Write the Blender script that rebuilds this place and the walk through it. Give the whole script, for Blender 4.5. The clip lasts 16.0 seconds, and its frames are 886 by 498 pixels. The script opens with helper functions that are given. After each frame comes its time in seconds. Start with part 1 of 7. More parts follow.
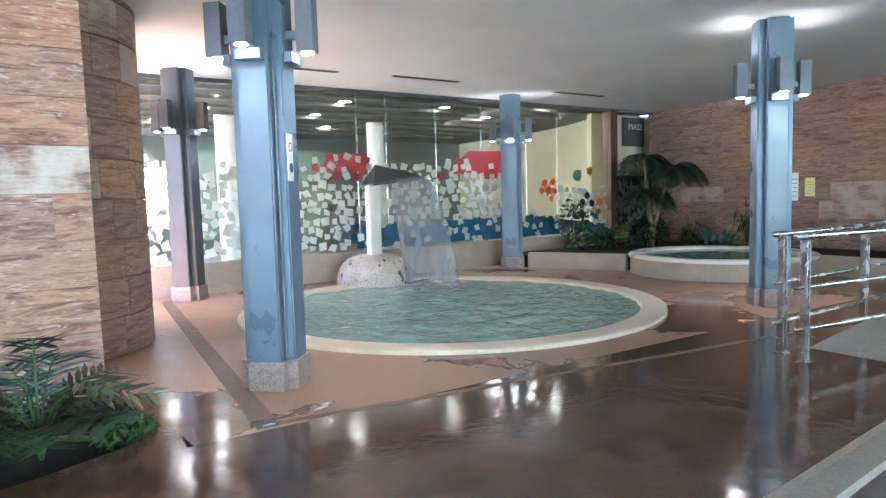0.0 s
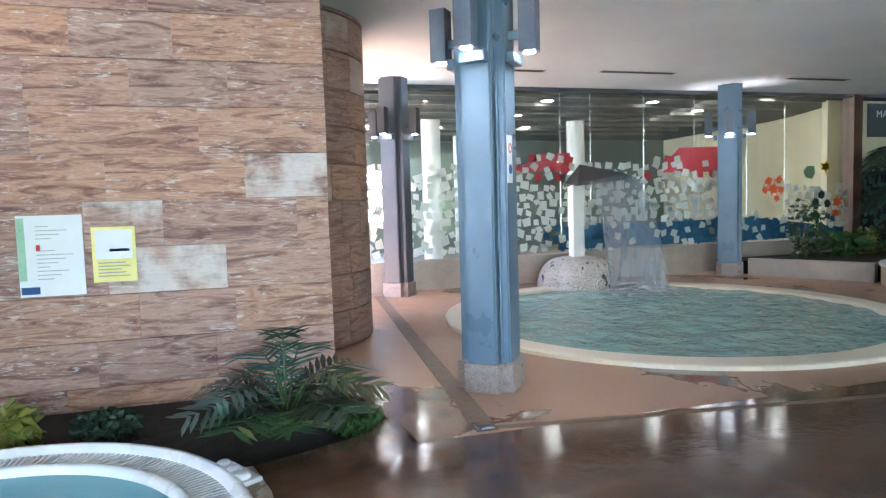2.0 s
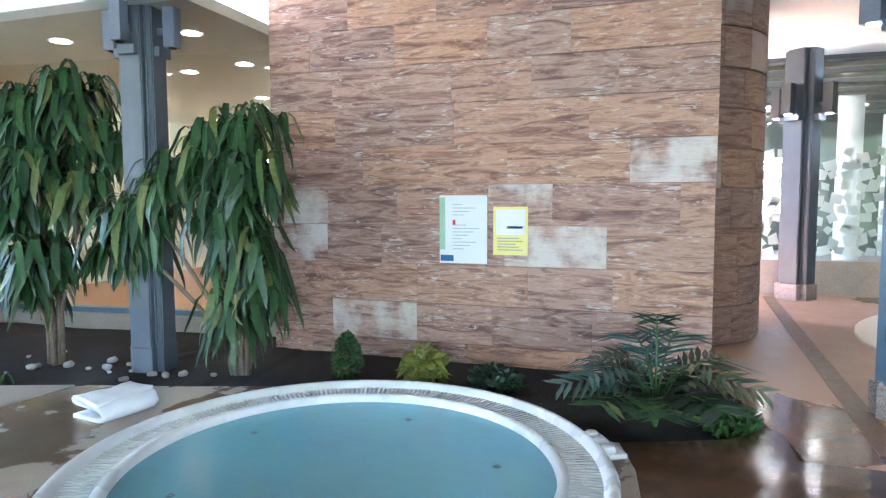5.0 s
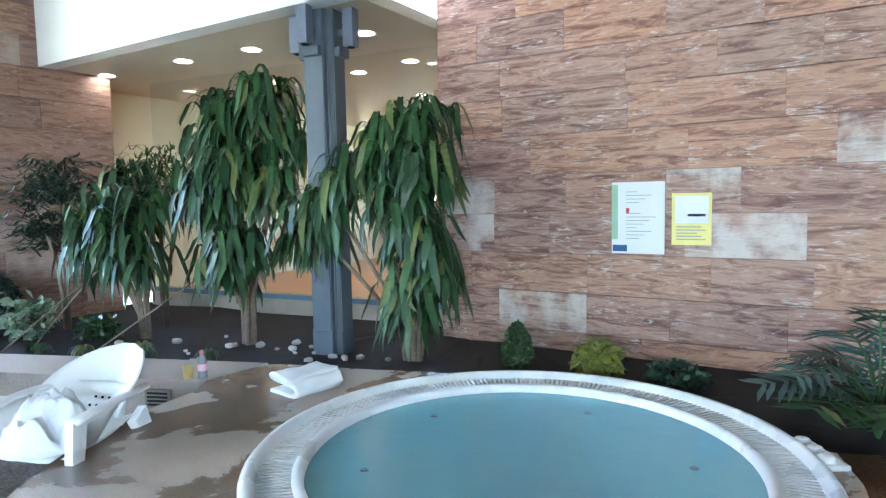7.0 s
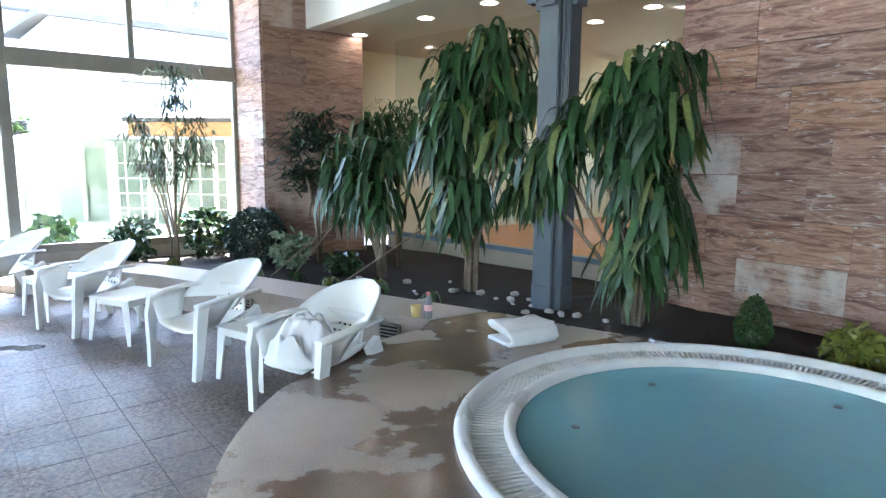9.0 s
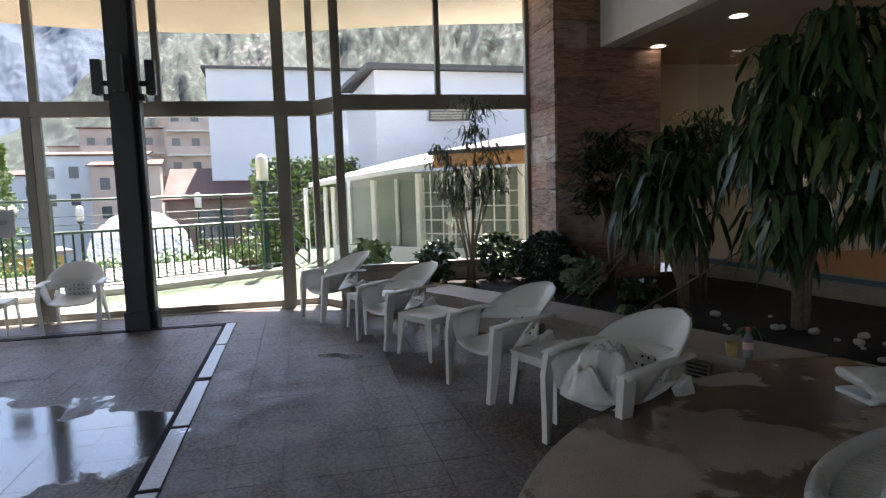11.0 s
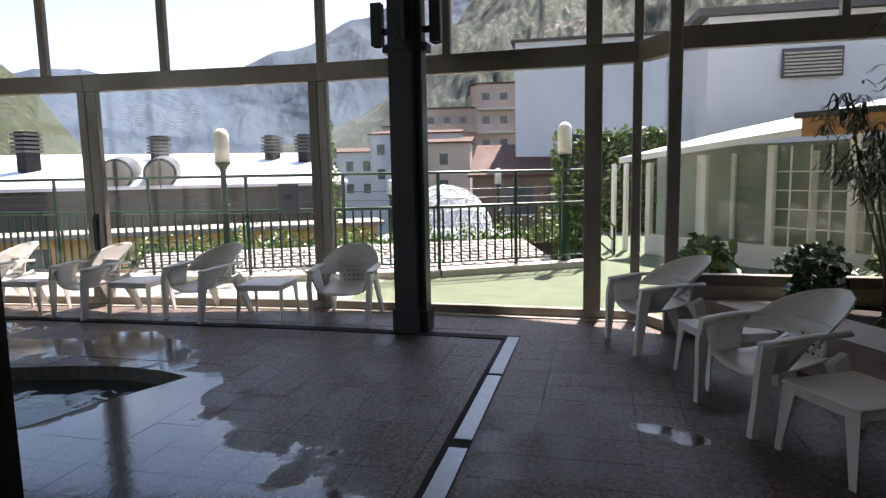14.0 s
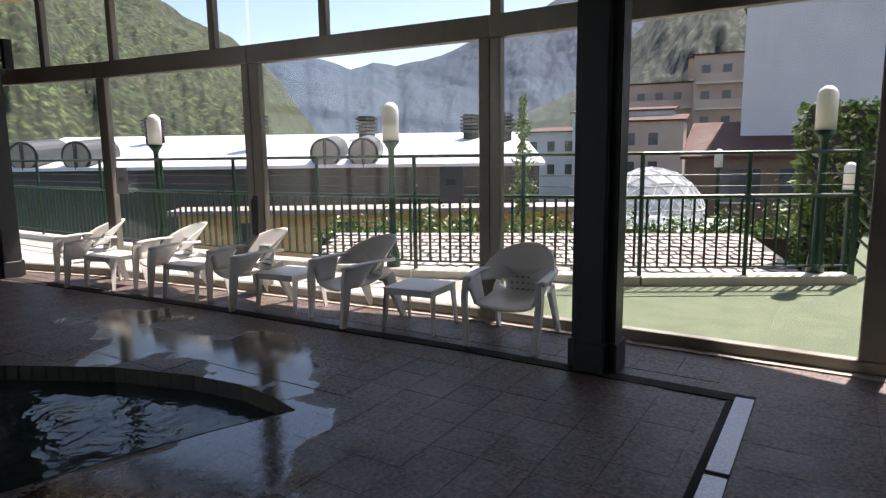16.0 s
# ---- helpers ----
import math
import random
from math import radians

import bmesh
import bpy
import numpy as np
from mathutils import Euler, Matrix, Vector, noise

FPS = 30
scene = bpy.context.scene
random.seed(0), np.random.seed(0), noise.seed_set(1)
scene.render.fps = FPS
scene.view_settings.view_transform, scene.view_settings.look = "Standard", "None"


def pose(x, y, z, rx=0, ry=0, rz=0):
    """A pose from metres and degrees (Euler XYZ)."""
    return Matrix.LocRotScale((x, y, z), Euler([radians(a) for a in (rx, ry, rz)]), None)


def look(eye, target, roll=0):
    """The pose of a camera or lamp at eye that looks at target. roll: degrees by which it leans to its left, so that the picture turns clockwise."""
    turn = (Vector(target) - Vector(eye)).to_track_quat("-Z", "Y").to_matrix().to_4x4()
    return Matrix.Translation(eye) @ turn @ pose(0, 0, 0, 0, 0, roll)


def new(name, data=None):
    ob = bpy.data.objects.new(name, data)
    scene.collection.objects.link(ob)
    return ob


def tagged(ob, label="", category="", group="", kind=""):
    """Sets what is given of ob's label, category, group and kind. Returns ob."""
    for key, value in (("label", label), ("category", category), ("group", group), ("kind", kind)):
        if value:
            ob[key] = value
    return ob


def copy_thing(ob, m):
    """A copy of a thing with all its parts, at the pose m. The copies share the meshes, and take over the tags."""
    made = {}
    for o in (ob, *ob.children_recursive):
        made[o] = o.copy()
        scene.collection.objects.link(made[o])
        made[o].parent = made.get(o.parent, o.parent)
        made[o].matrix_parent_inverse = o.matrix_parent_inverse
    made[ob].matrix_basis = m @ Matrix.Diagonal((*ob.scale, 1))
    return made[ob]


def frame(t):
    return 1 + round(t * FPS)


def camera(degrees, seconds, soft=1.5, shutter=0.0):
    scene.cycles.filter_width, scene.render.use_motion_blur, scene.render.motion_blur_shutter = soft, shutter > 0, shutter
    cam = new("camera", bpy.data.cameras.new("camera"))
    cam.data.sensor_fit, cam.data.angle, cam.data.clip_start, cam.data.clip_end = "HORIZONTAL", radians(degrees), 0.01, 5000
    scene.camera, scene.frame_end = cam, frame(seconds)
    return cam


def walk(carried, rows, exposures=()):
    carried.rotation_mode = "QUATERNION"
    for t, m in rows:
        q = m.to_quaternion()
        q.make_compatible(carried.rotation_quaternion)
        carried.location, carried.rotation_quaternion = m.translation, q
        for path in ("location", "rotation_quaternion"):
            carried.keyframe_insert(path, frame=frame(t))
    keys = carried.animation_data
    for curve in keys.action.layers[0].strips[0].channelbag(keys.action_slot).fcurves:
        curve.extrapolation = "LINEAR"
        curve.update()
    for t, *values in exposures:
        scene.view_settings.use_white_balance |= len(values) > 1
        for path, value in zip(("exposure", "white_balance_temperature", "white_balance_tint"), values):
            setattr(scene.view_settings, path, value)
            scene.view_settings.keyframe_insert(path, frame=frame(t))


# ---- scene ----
cam = camera(70.5, 16.0, 1.3)
PATH = [
    (0, (-0.321, -5.437, 1.402), (0.748, -3.753, 1.244), -1.6),
    (0.5, (-0.357, -5.389, 1.399), (0.61, -3.646, 1.23), -1.4),
    (1, (-0.414, -5.31, 1.409), (0.476, -3.526, 1.257), -1.1),
    (1.5, (-0.472, -5.24, 1.422), (0.255, -3.381, 1.29), -2.0),
    (2, (-0.46, -5.216, 1.422), (0.065, -3.292, 1.281), -1.7),
    (2.5, (-0.418, -5.204, 1.417), (-0.066, -3.242, 1.255), -1.3),
    (3, (-0.43, -5.202, 1.406), (-0.241, -3.217, 1.242), -1.5),
    (3.5, (-0.452, -5.207, 1.4), (-0.412, -3.213, 1.25), -0.3),
    (4, (-0.47, -5.22, 1.4), (-0.673, -3.235, 1.263), -0.6),
    (4.5, (-0.471, -5.236, 1.39), (-0.865, -3.281, 1.232), 0.3),
    (5, (-0.474, -5.272, 1.387), (-1.101, -3.379, 1.232), -0.2),
    (5.2, (-0.49, -5.275, 1.387), (-1.187, -3.405, 1.248), -0.5),
    (7.3, (-0.719, -5.299, 1.31), (-1.784, -3.617, 1.119), -0.9),
    (7.5, (-0.729, -5.298, 1.304), (-1.804, -3.629, 1.061), -0.9),
    (8, (-0.748, -5.271, 1.293), (-1.927, -3.685, 0.987), -0.9),
    (8.5, (-0.749, -5.275, 1.295), (-2.125, -3.861, 0.969), -0.5),
    (9, (-0.739, -5.291, 1.302), (-2.285, -4.057, 1.011), 0.5),
    (9.5, (-0.743, -5.287, 1.3), (-2.463, -4.301, 1.037), 0.2),
    (9.7, (-0.745, -5.271, 1.297), (-2.518, -4.378, 1.054), -0.5),
    (11.8, (-1.494, -5.238, 1.215), (-3.475, -5.085, 0.972), 0.1),
    (12, (-1.628, -5.243, 1.223), (-3.611, -5.185, 0.969), 0.7),
    (12.5, (-1.998, -5.309, 1.261), (-3.982, -5.458, 1.056), -0.2),
    (13, (-2.411, -5.314, 1.306), (-4.385, -5.519, 1.061), -0.9),
    (13.5, (-2.859, -5.281, 1.232), (-4.808, -5.644, 0.961), 0.6),
    (14, (-3.276, -5.352, 1.218), (-5.203, -5.828, 0.976), -1.1),
    (14.5, (-3.667, -5.401, 1.235), (-5.567, -5.976, 0.986), -0.8),
    (15, (-4.002, -5.477, 1.235), (-5.814, -6.273, 0.942), -0.4),
    (15.5, (-4.361, -5.606, 1.226), (-6.115, -6.532, 0.965), -1.9),
    (16, (-4.783, -5.703, 1.222), (-6.459, -6.753, 0.928), -0.7),
]
EXPOSURES = [(0.0, 5.85, 5650, 14), (2.0, 5.6, 5600, 14), (3.5, 5.5, 5600, 14), (5.0, 5.65, 5550, 14), (7.5, 5.65, 5450, 13), (8.5, 5.5, 5550, 13), (9.0, 5.2, 5750, 15), (9.7, 4.0, 5900, 16), (11.2, 2.45, 6700, 22), (12.0, 2.4, 6800, 22), (12.5, 2.1, 6850, 22), (14.0, 1.65, 6850, 23), (16.0, 1.2, 6850, 23)]
walk(cam, [(t, look(eye, target, roll)) for t, eye, target, roll in PATH], EXPOSURES)

# ---- world, sun, large lights ----
SUN_DIR = Vector((-0.50, 0.10, 0.86)).normalized()
world = bpy.data.worlds.new("sky")
scene.world = world
world.use_nodes = True
wn = world.node_tree.nodes
sky = wn.new("ShaderNodeTexSky")
sky.sky_type = "NISHITA"
sky.sun_disc = False
sky.sun_elevation = math.asin(SUN_DIR.z)
sky.sun_rotation = math.atan2(SUN_DIR.x, SUN_DIR.y)
wn["Background"].inputs[1].default_value = 0.11
wl = world.node_tree.links
tcw, mpw, cloud, thin, lum, addc = (wn.new(k) for k in ("ShaderNodeTexCoord", "ShaderNodeMapping", "ShaderNodeTexNoise", "ShaderNodeValToRGB", "ShaderNodeRGBToBW", "ShaderNodeMixRGB"))
mpw.inputs["Scale"].default_value = (1.0, 1.0, 3.2)
cloud.inputs["Scale"].default_value, cloud.inputs["Detail"].default_value, cloud.inputs["Roughness"].default_value = 3.4, 8.0, 0.6
thin.color_ramp.elements[0].position, thin.color_ramp.elements[1].position = 0.52, 0.72
thin.color_ramp.elements[1].color = (0.7, 0.7, 0.7, 1)
addc.blend_type = "MIX"
gain = wn.new("ShaderNodeMixRGB")
gain.blend_type, gain.inputs[0].default_value, gain.inputs[2].default_value = "MULTIPLY", 1.0, (2.1, 2.1, 2.15, 1)
wl.new(tcw.outputs["Generated"], mpw.inputs[0])
wl.new(mpw.outputs[0], cloud.inputs["Vector"])
wl.new(cloud.outputs["Fac"], thin.inputs[0])
wl.new(sky.outputs[0], lum.inputs[0])
wl.new(lum.outputs[0], gain.inputs[1])
wl.new(thin.outputs[0], addc.inputs[0])
wl.new(sky.outputs[0], addc.inputs[1])
wl.new(gain.outputs[0], addc.inputs[2])
wl.new(addc.outputs[0], wn["Background"].inputs[0])
sun = new("sun", bpy.data.lights.new("sun", "SUN"))
sun.data.energy, sun.data.angle, sun.data.color = 5.0, radians(0.5), (1.0, 0.95, 0.87)
sun.matrix_basis = look((-40, 8, 60), Vector((-40, 8, 60)) - SUN_DIR)

FLOOR, LOW, TOP = 0.0, -0.35, 3.40      # platform, lower floor, ceiling
TUB = Vector((-1.99, -2.41, 0))
DECK = Vector((-2.0, -2.35, 0))          # centre of the platform's round edge


def spot(name, loc, aim, watts, size=110, blend=0.6, color=(1, 0.93, 0.82), radius=0.05):
    d = bpy.data.lights.new(name, "SPOT")
    d.energy, d.spot_size, d.spot_blend, d.color, d.shadow_soft_size = watts, radians(size), blend, color, radius
    ob = new(name, d)
    ob.matrix_basis = look(loc, aim)
    return ob


def area(name, loc, aim, watts, sx, sy, color=(1, 1, 1)):
    d = bpy.data.lights.new(name, "AREA")
    d.shape, d.size, d.size_y, d.energy, d.color = "RECTANGLE", sx, sy, watts, color
    ob = new(name, d)
    ob.matrix_basis = look(loc, aim)
    return ob


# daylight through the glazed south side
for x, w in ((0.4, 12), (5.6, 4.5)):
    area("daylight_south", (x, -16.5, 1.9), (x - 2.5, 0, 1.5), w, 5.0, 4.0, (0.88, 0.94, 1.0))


# ---- materials ----
def nodes_of(name):
    m = bpy.data.materials.new(name)
    m.use_nodes = True
    nt = m.node_tree
    return m, nt, nt.nodes["Principled BSDF"]


def link(nt, a, b):
    nt.links.new(a, b)


def coords(nt, stretch=(1, 1, 1), shuffle=False):
    tc = nt.nodes.new("ShaderNodeTexCoord")
    mp = nt.nodes.new("ShaderNodeMapping")
    mp.inputs["Scale"].default_value = stretch
    link(nt, tc.outputs["Object"], mp.inputs["Vector"])
    if shuffle:
        oi = nt.nodes.new("ShaderNodeObjectInfo")
        mul = nt.nodes.new("ShaderNodeVectorMath")
        mul.operation = "SCALE"
        mul.inputs[0].default_value = (37.0, 53.0, 71.0)
        link(nt, oi.outputs["Random"], mul.inputs["Scale"])
        link(nt, mul.outputs[0], mp.inputs["Location"])
    return mp.outputs[0]


def noise_tex(nt, vec, scale, detail=5.0, rough=0.55, distort=0.0):
    n = nt.nodes.new("ShaderNodeTexNoise")
    n.inputs["Scale"].default_value, n.inputs["Detail"].default_value = scale, detail
    n.inputs["Roughness"].default_value, n.inputs["Distortion"].default_value = rough, distort
    link(nt, vec, n.inputs["Vector"])
    return n.outputs["Fac"]


def ramp(nt, fac, stops):
    r = nt.nodes.new("ShaderNodeValToRGB")
    els = r.color_ramp.elements
    while len(els) < len(stops):
        els.new(0.5)
    for e, (p, c) in zip(els, stops):
        e.position, e.color = p, (*c, 1) if len(c) == 3 else c
    link(nt, fac, r.inputs[0])
    return r.outputs[0]


def grey(v):
    return (v, v, v)


def blend(nt, fac, a, b, mode="MIX"):
    m = nt.nodes.new("ShaderNodeMixRGB")
    m.blend_type = mode
    for i, v in ((0, fac), (1, a), (2, b)):
        if isinstance(v, (int, float)):
            m.inputs[i].default_value = v
        elif isinstance(v, tuple):
            m.inputs[i].default_value = (*v, 1)
        else:
            link(nt, v, m.inputs[i])
    return m.outputs[0]


def bump(nt, bsdf, height, strength=0.2, distance=0.01):
    b = nt.nodes.new("ShaderNodeBump")
    b.inputs["Strength"].default_value, b.inputs["Distance"].default_value = strength, distance
    link(nt, height, b.inputs["Height"])
    link(nt, b.outputs[0], bsdf.inputs["Normal"])


def surf(name, c1, c2, rough=0.5, scale=3.0, fine=60.0, relief=0.15, metal=0.0, stretch=(1, 1, 1), shuffle=False, vary=0.12, rough_var=0.12, coat=0.0):
    """A plain surface with broad and fine variation of colour, gloss and relief."""
    m, nt, b = nodes_of(name)
    v = coords(nt, stretch, shuffle)
    big, small = noise_tex(nt, v, scale), noise_tex(nt, v, fine, 3)
    col = blend(nt, ramp(nt, big, [(0.35, grey(0)), (0.65, grey(1))]), c1, c2)
    col = blend(nt, vary, col, ramp(nt, small, [(0.3, grey(0.1)), (0.7, grey(0.9))]), "OVERLAY")
    if shuffle:
        oi = nt.nodes.new("ShaderNodeObjectInfo")
        col = blend(nt, 0.35, col, ramp(nt, oi.outputs["Random"], [(0, grey(0.3)), (1, grey(0.7))]), "OVERLAY")
    link(nt, col, b.inputs["Base Color"])
    link(nt, ramp(nt, big, [(0.3, grey(max(0.02, rough - rough_var))), (0.7, grey(min(1, rough + rough_var)))]), b.inputs["Roughness"])
    b.inputs["Metallic"].default_value = metal
    b.inputs["Coat Weight"].default_value = coat
    bump(nt, b, small, relief)
    return m


def stone_mat(name, dark, mid, light, pale, shuffle=True):
    """Banded travertine-like slab stone: each slab has its own tone, with white broken streaks."""
    m, nt, b = nodes_of(name)
    v = coords(nt, (1, 1, 6.5), shuffle)
    v2 = coords(nt, (1.6, 1.6, 9), shuffle)
    oi = nt.nodes.new("ShaderNodeObjectInfo")
    band = noise_tex(nt, v, 2.2, 8, 0.65, 1.2)
    fine = noise_tex(nt, v2, 14, 6, 0.7, 0.6)
    col = ramp(nt, band, [(0.36, dark), (0.47, mid), (0.56, light), (0.66, mid)])
    tone = ramp(nt, oi.outputs["Random"], [(0.0, (0.40, 0.33, 0.33)), (0.3, (0.55, 0.47, 0.46)), (0.45, (0.68, 0.54, 0.40)), (0.6, (0.76, 0.56, 0.36)), (0.72, (0.50, 0.40, 0.40)), (0.85, (0.56, 0.52, 0.50)), (1.0, (0.74, 0.75, 0.76))])
    col = blend(nt, 0.48, col, tone, "OVERLAY")
    wash = nt.nodes.new("ShaderNodeMath")
    wash.operation = "GREATER_THAN"
    wash.inputs[1].default_value = 0.86
    link(nt, oi.outputs["Random"], wash.inputs[0])
    blotch = ramp(nt, noise_tex(nt, coords(nt, (1, 1, 0.8), shuffle), 3.5, 4), [(0.42, grey(0)), (0.6, grey(0.75))])
    w = nt.nodes.new("ShaderNodeMath")
    w.operation = "MULTIPLY"
    link(nt, wash.outputs[0], w.inputs[0])
    link(nt, blotch, w.inputs[1])
    col = blend(nt, w.outputs[0], col, pale)
    streak = ramp(nt, noise_tex(nt, coords(nt, (1, 1, 5.5), shuffle), 6.5, 5, 0.62, 1.4), [(0.57, grey(0)), (0.63, grey(0.62))])
    where = ramp(nt, noise_tex(nt, coords(nt, (1, 1, 2.2), shuffle), 1.9, 3, 0.5, 0.6), [(0.42, grey(0.25)), (0.56, grey(1))])
    cut = nt.nodes.new("ShaderNodeMath")
    cut.operation = "MULTIPLY"
    link(nt, streak, cut.inputs[0])
    link(nt, where, cut.inputs[1])
    col = blend(nt, cut.outputs[0], col, pale)
    col = blend(nt, 0.22, col, ramp(nt, fine, [(0.3, grey(0.15)), (0.7, grey(0.85))]), "OVERLAY")
    link(nt, col, b.inputs["Base Color"])
    link(nt, ramp(nt, fine, [(0.3, grey(0.45)), (0.7, grey(0.75))]), b.inputs["Roughness"])
    hgt = blend(nt, 0.5, fine, band)
    bump(nt, b, hgt, 0.22, 0.010)
    return m


def wet_floor(name, dry_a, dry_b, dark, wet_at, grain=90, shuffle=False, speck=0.5, wet_rough=0.05, dry_rough=0.5, pool=0.55, blobs=(), ripple=0.0, edge=0.025):
    """Stone floor with water lying on it: wet stretches are darker and glossy, with their own outlines."""
    m, nt, b = nodes_of(name)
    tc = nt.nodes.new("ShaderNodeNewGeometry")
    v = tc.outputs["Position"]
    big = noise_tex(nt, v, pool, 6, 0.55, 0.3)
    for bx, by, bz, rad, amount in blobs:
        dist, mr, ad = nt.nodes.new("ShaderNodeVectorMath"), nt.nodes.new("ShaderNodeMapRange"), nt.nodes.new("ShaderNodeMath")
        dist.operation = "DISTANCE"
        dist.inputs[1].default_value = (bx, by, bz)
        link(nt, v, dist.inputs[0])
        link(nt, dist.outputs["Value"], mr.inputs["Value"])
        mr.inputs["From Max"].default_value, mr.inputs["To Min"].default_value, mr.inputs["To Max"].default_value = rad, amount, 0.0
        link(nt, big, ad.inputs[0])
        link(nt, mr.outputs["Result"], ad.inputs[1])
        big = ad.outputs[0]
    wet = ramp(nt, big, [(wet_at, grey(0)), (wet_at + edge, grey(1))])
    mid = noise_tex(nt, v, 4.0, 5)
    fine = noise_tex(nt, v, grain, 3, 0.7)
    col = blend(nt, ramp(nt, mid, [(0.35, grey(0)), (0.65, grey(1))]), dry_a, dry_b)
    col = blend(nt, speck, col, ramp(nt, fine, [(0.35, grey(0.1)), (0.65, grey(0.9))]), "OVERLAY")
    if shuffle:
        oi = nt.nodes.new("ShaderNodeObjectInfo")
        col = blend(nt, 0.3, col, ramp(nt, oi.outputs["Random"], [(0, grey(0.35)), (1, grey(0.65))]), "OVERLAY")
    col = blend(nt, wet, col, blend(nt, 1.0, col, dark, "MULTIPLY"))
    link(nt, col, b.inputs["Base Color"])
    r1 = ramp(nt, mid, [(0.3, grey(dry_rough - 0.1)), (0.7, grey(dry_rough + 0.12))])
    link(nt, blend(nt, wet, r1, grey(wet_rough)), b.inputs["Roughness"])
    link(nt, blend(nt, wet, grey(0.5), grey(0.95)), b.inputs["Specular IOR Level"])
    h = blend(nt, wet, fine, blend(nt, ripple, grey(0.5), noise_tex(nt, v, 13.0, 3, 0.6)))
    bump(nt, b, h, 0.18, 0.004 + 0.012 * ripple)
    return m


def clear_mat(name, tint, gloss_rough=0.0, ior=1.45, wave=0.0, wave_scale=6.0, body=None, body_fac=0.0):
    """Clear glass or water: what is behind shows through a tint, Fresnel gives the mirror gloss."""
    m = bpy.data.materials.new(name)
    m.use_nodes = True
    nt = m.node_tree
    nt.nodes.remove(nt.nodes["Principled BSDF"])
    out = nt.nodes["Material Output"]
    tr, gl, mix, fr = (nt.nodes.new(k) for k in ("ShaderNodeBsdfTransparent", "ShaderNodeBsdfGlossy", "ShaderNodeMixShader", "ShaderNodeLayerWeight"))
    tr.inputs[0].default_value = (*tint, 1)
    gl.inputs["Roughness"].default_value = gloss_rough
    fr.inputs["Blend"].default_value = 0.5
    f0 = ((ior - 1) / (ior + 1)) ** 2
    pw, ma = nt.nodes.new("ShaderNodeMath"), nt.nodes.new("ShaderNodeMath")
    pw.operation, ma.operation = "POWER", "MULTIPLY_ADD"
    pw.inputs[1].default_value, ma.inputs[1].default_value, ma.inputs[2].default_value = 5.0, 1 - f0, f0
    link(nt, fr.outputs["Facing"], pw.inputs[0])
    link(nt, pw.outputs[0], ma.inputs[0])
    under = tr.outputs[0]
    if body:
        df, mx = nt.nodes.new("ShaderNodeBsdfDiffuse"), nt.nodes.new("ShaderNodeMixShader")
        df.inputs[0].default_value = (*body, 1)
        mx.inputs[0].default_value = body_fac
        link(nt, tr.outputs[0], mx.inputs[1])
        link(nt, df.outputs[0], mx.inputs[2])
        under = mx.outputs[0]
    if wave:
        g = nt.nodes.new("ShaderNodeNewGeometry")
        n1 = noise_tex(nt, g.outputs["Position"], wave_scale, 3, 0.5, 0.4)
        b = nt.nodes.new("ShaderNodeBump")
        b.inputs["Strength"].default_value, b.inputs["Distance"].default_value = wave, 0.05
        link(nt, n1, b.inputs["Height"])
        link(nt, b.outputs[0], gl.inputs["Normal"])
        link(nt, b.outputs[0], fr.inputs["Normal"])
    link(nt, ma.outputs[0], mix.inputs[0])
    link(nt, under, mix.inputs[1])
    link(nt, gl.outputs[0], mix.inputs[2])
    link(nt, mix.outputs[0], out.inputs["Surface"])
    return m


def glow(name, color, strength):
    m, nt, b = nodes_of(name)
    b.inputs["Base Color"].default_value = (*color, 1)
    b.inputs["Emission Color"].default_value = (*color, 1)
    b.inputs["Emission Strength"].default_value = strength
    return m


def leaf_mat(name, c1, c2, tip=None):
    m, nt, b = nodes_of(name)
    v = coords(nt)
    g = nt.nodes.new("ShaderNodeNewGeometry")
    col = ramp(nt, g.outputs["Random Per Island"], [(0.0, c1), (0.8, c2), (1.0, tip or c2)])
    col = blend(nt, 0.35, col, ramp(nt, noise_tex(nt, v, 30, 4), [(0.3, grey(0.2)), (0.7, grey(0.8))]), "OVERLAY")
    link(nt, col, b.inputs["Base Color"])
    b.inputs["Roughness"].default_value = 0.38
    b.inputs["Subsurface Weight"].default_value = 0.0
    return m


M_STONE = stone_mat("slab_stone", (0.155, 0.080, 0.066), (0.30, 0.185, 0.150), (0.44, 0.30, 0.235), (0.70, 0.65, 0.62))
# browner stone of the round wall; also carries the pier side's shade
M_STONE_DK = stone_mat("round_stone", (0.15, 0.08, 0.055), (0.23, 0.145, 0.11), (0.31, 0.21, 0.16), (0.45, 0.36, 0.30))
M_JOINT = surf("joint_mortar", (0.23, 0.155, 0.125), (0.28, 0.195, 0.16), 0.85)
M_CONC = surf("painted_plaster", (0.62, 0.63, 0.64), (0.68, 0.69, 0.70), 0.8, 1.2, 40, 0.08, vary=0.06)
M_CEIL = surf("ceiling_plaster", (0.66, 0.68, 0.70), (0.74, 0.75, 0.76), 0.85, 0.8, 50, 0.06, vary=0.05)
# plaster darkened to cut bounced light; its grey is assumed
M_CEIL_LOW = surf("low_bounce_plaster", (0.30, 0.30, 0.29), (0.36, 0.36, 0.35), 0.85, 0.8, 50, 0.06, vary=0.05)
M_CREAM = surf("cream_paint", (0.66, 0.60, 0.42), (0.72, 0.66, 0.48), 0.75, 0.9, 40, 0.06, vary=0.05)
M_WHITE = surf("white_paint", (0.76, 0.76, 0.74), (0.82, 0.82, 0.80), 0.55, 2, 50, 0.05, vary=0.05)
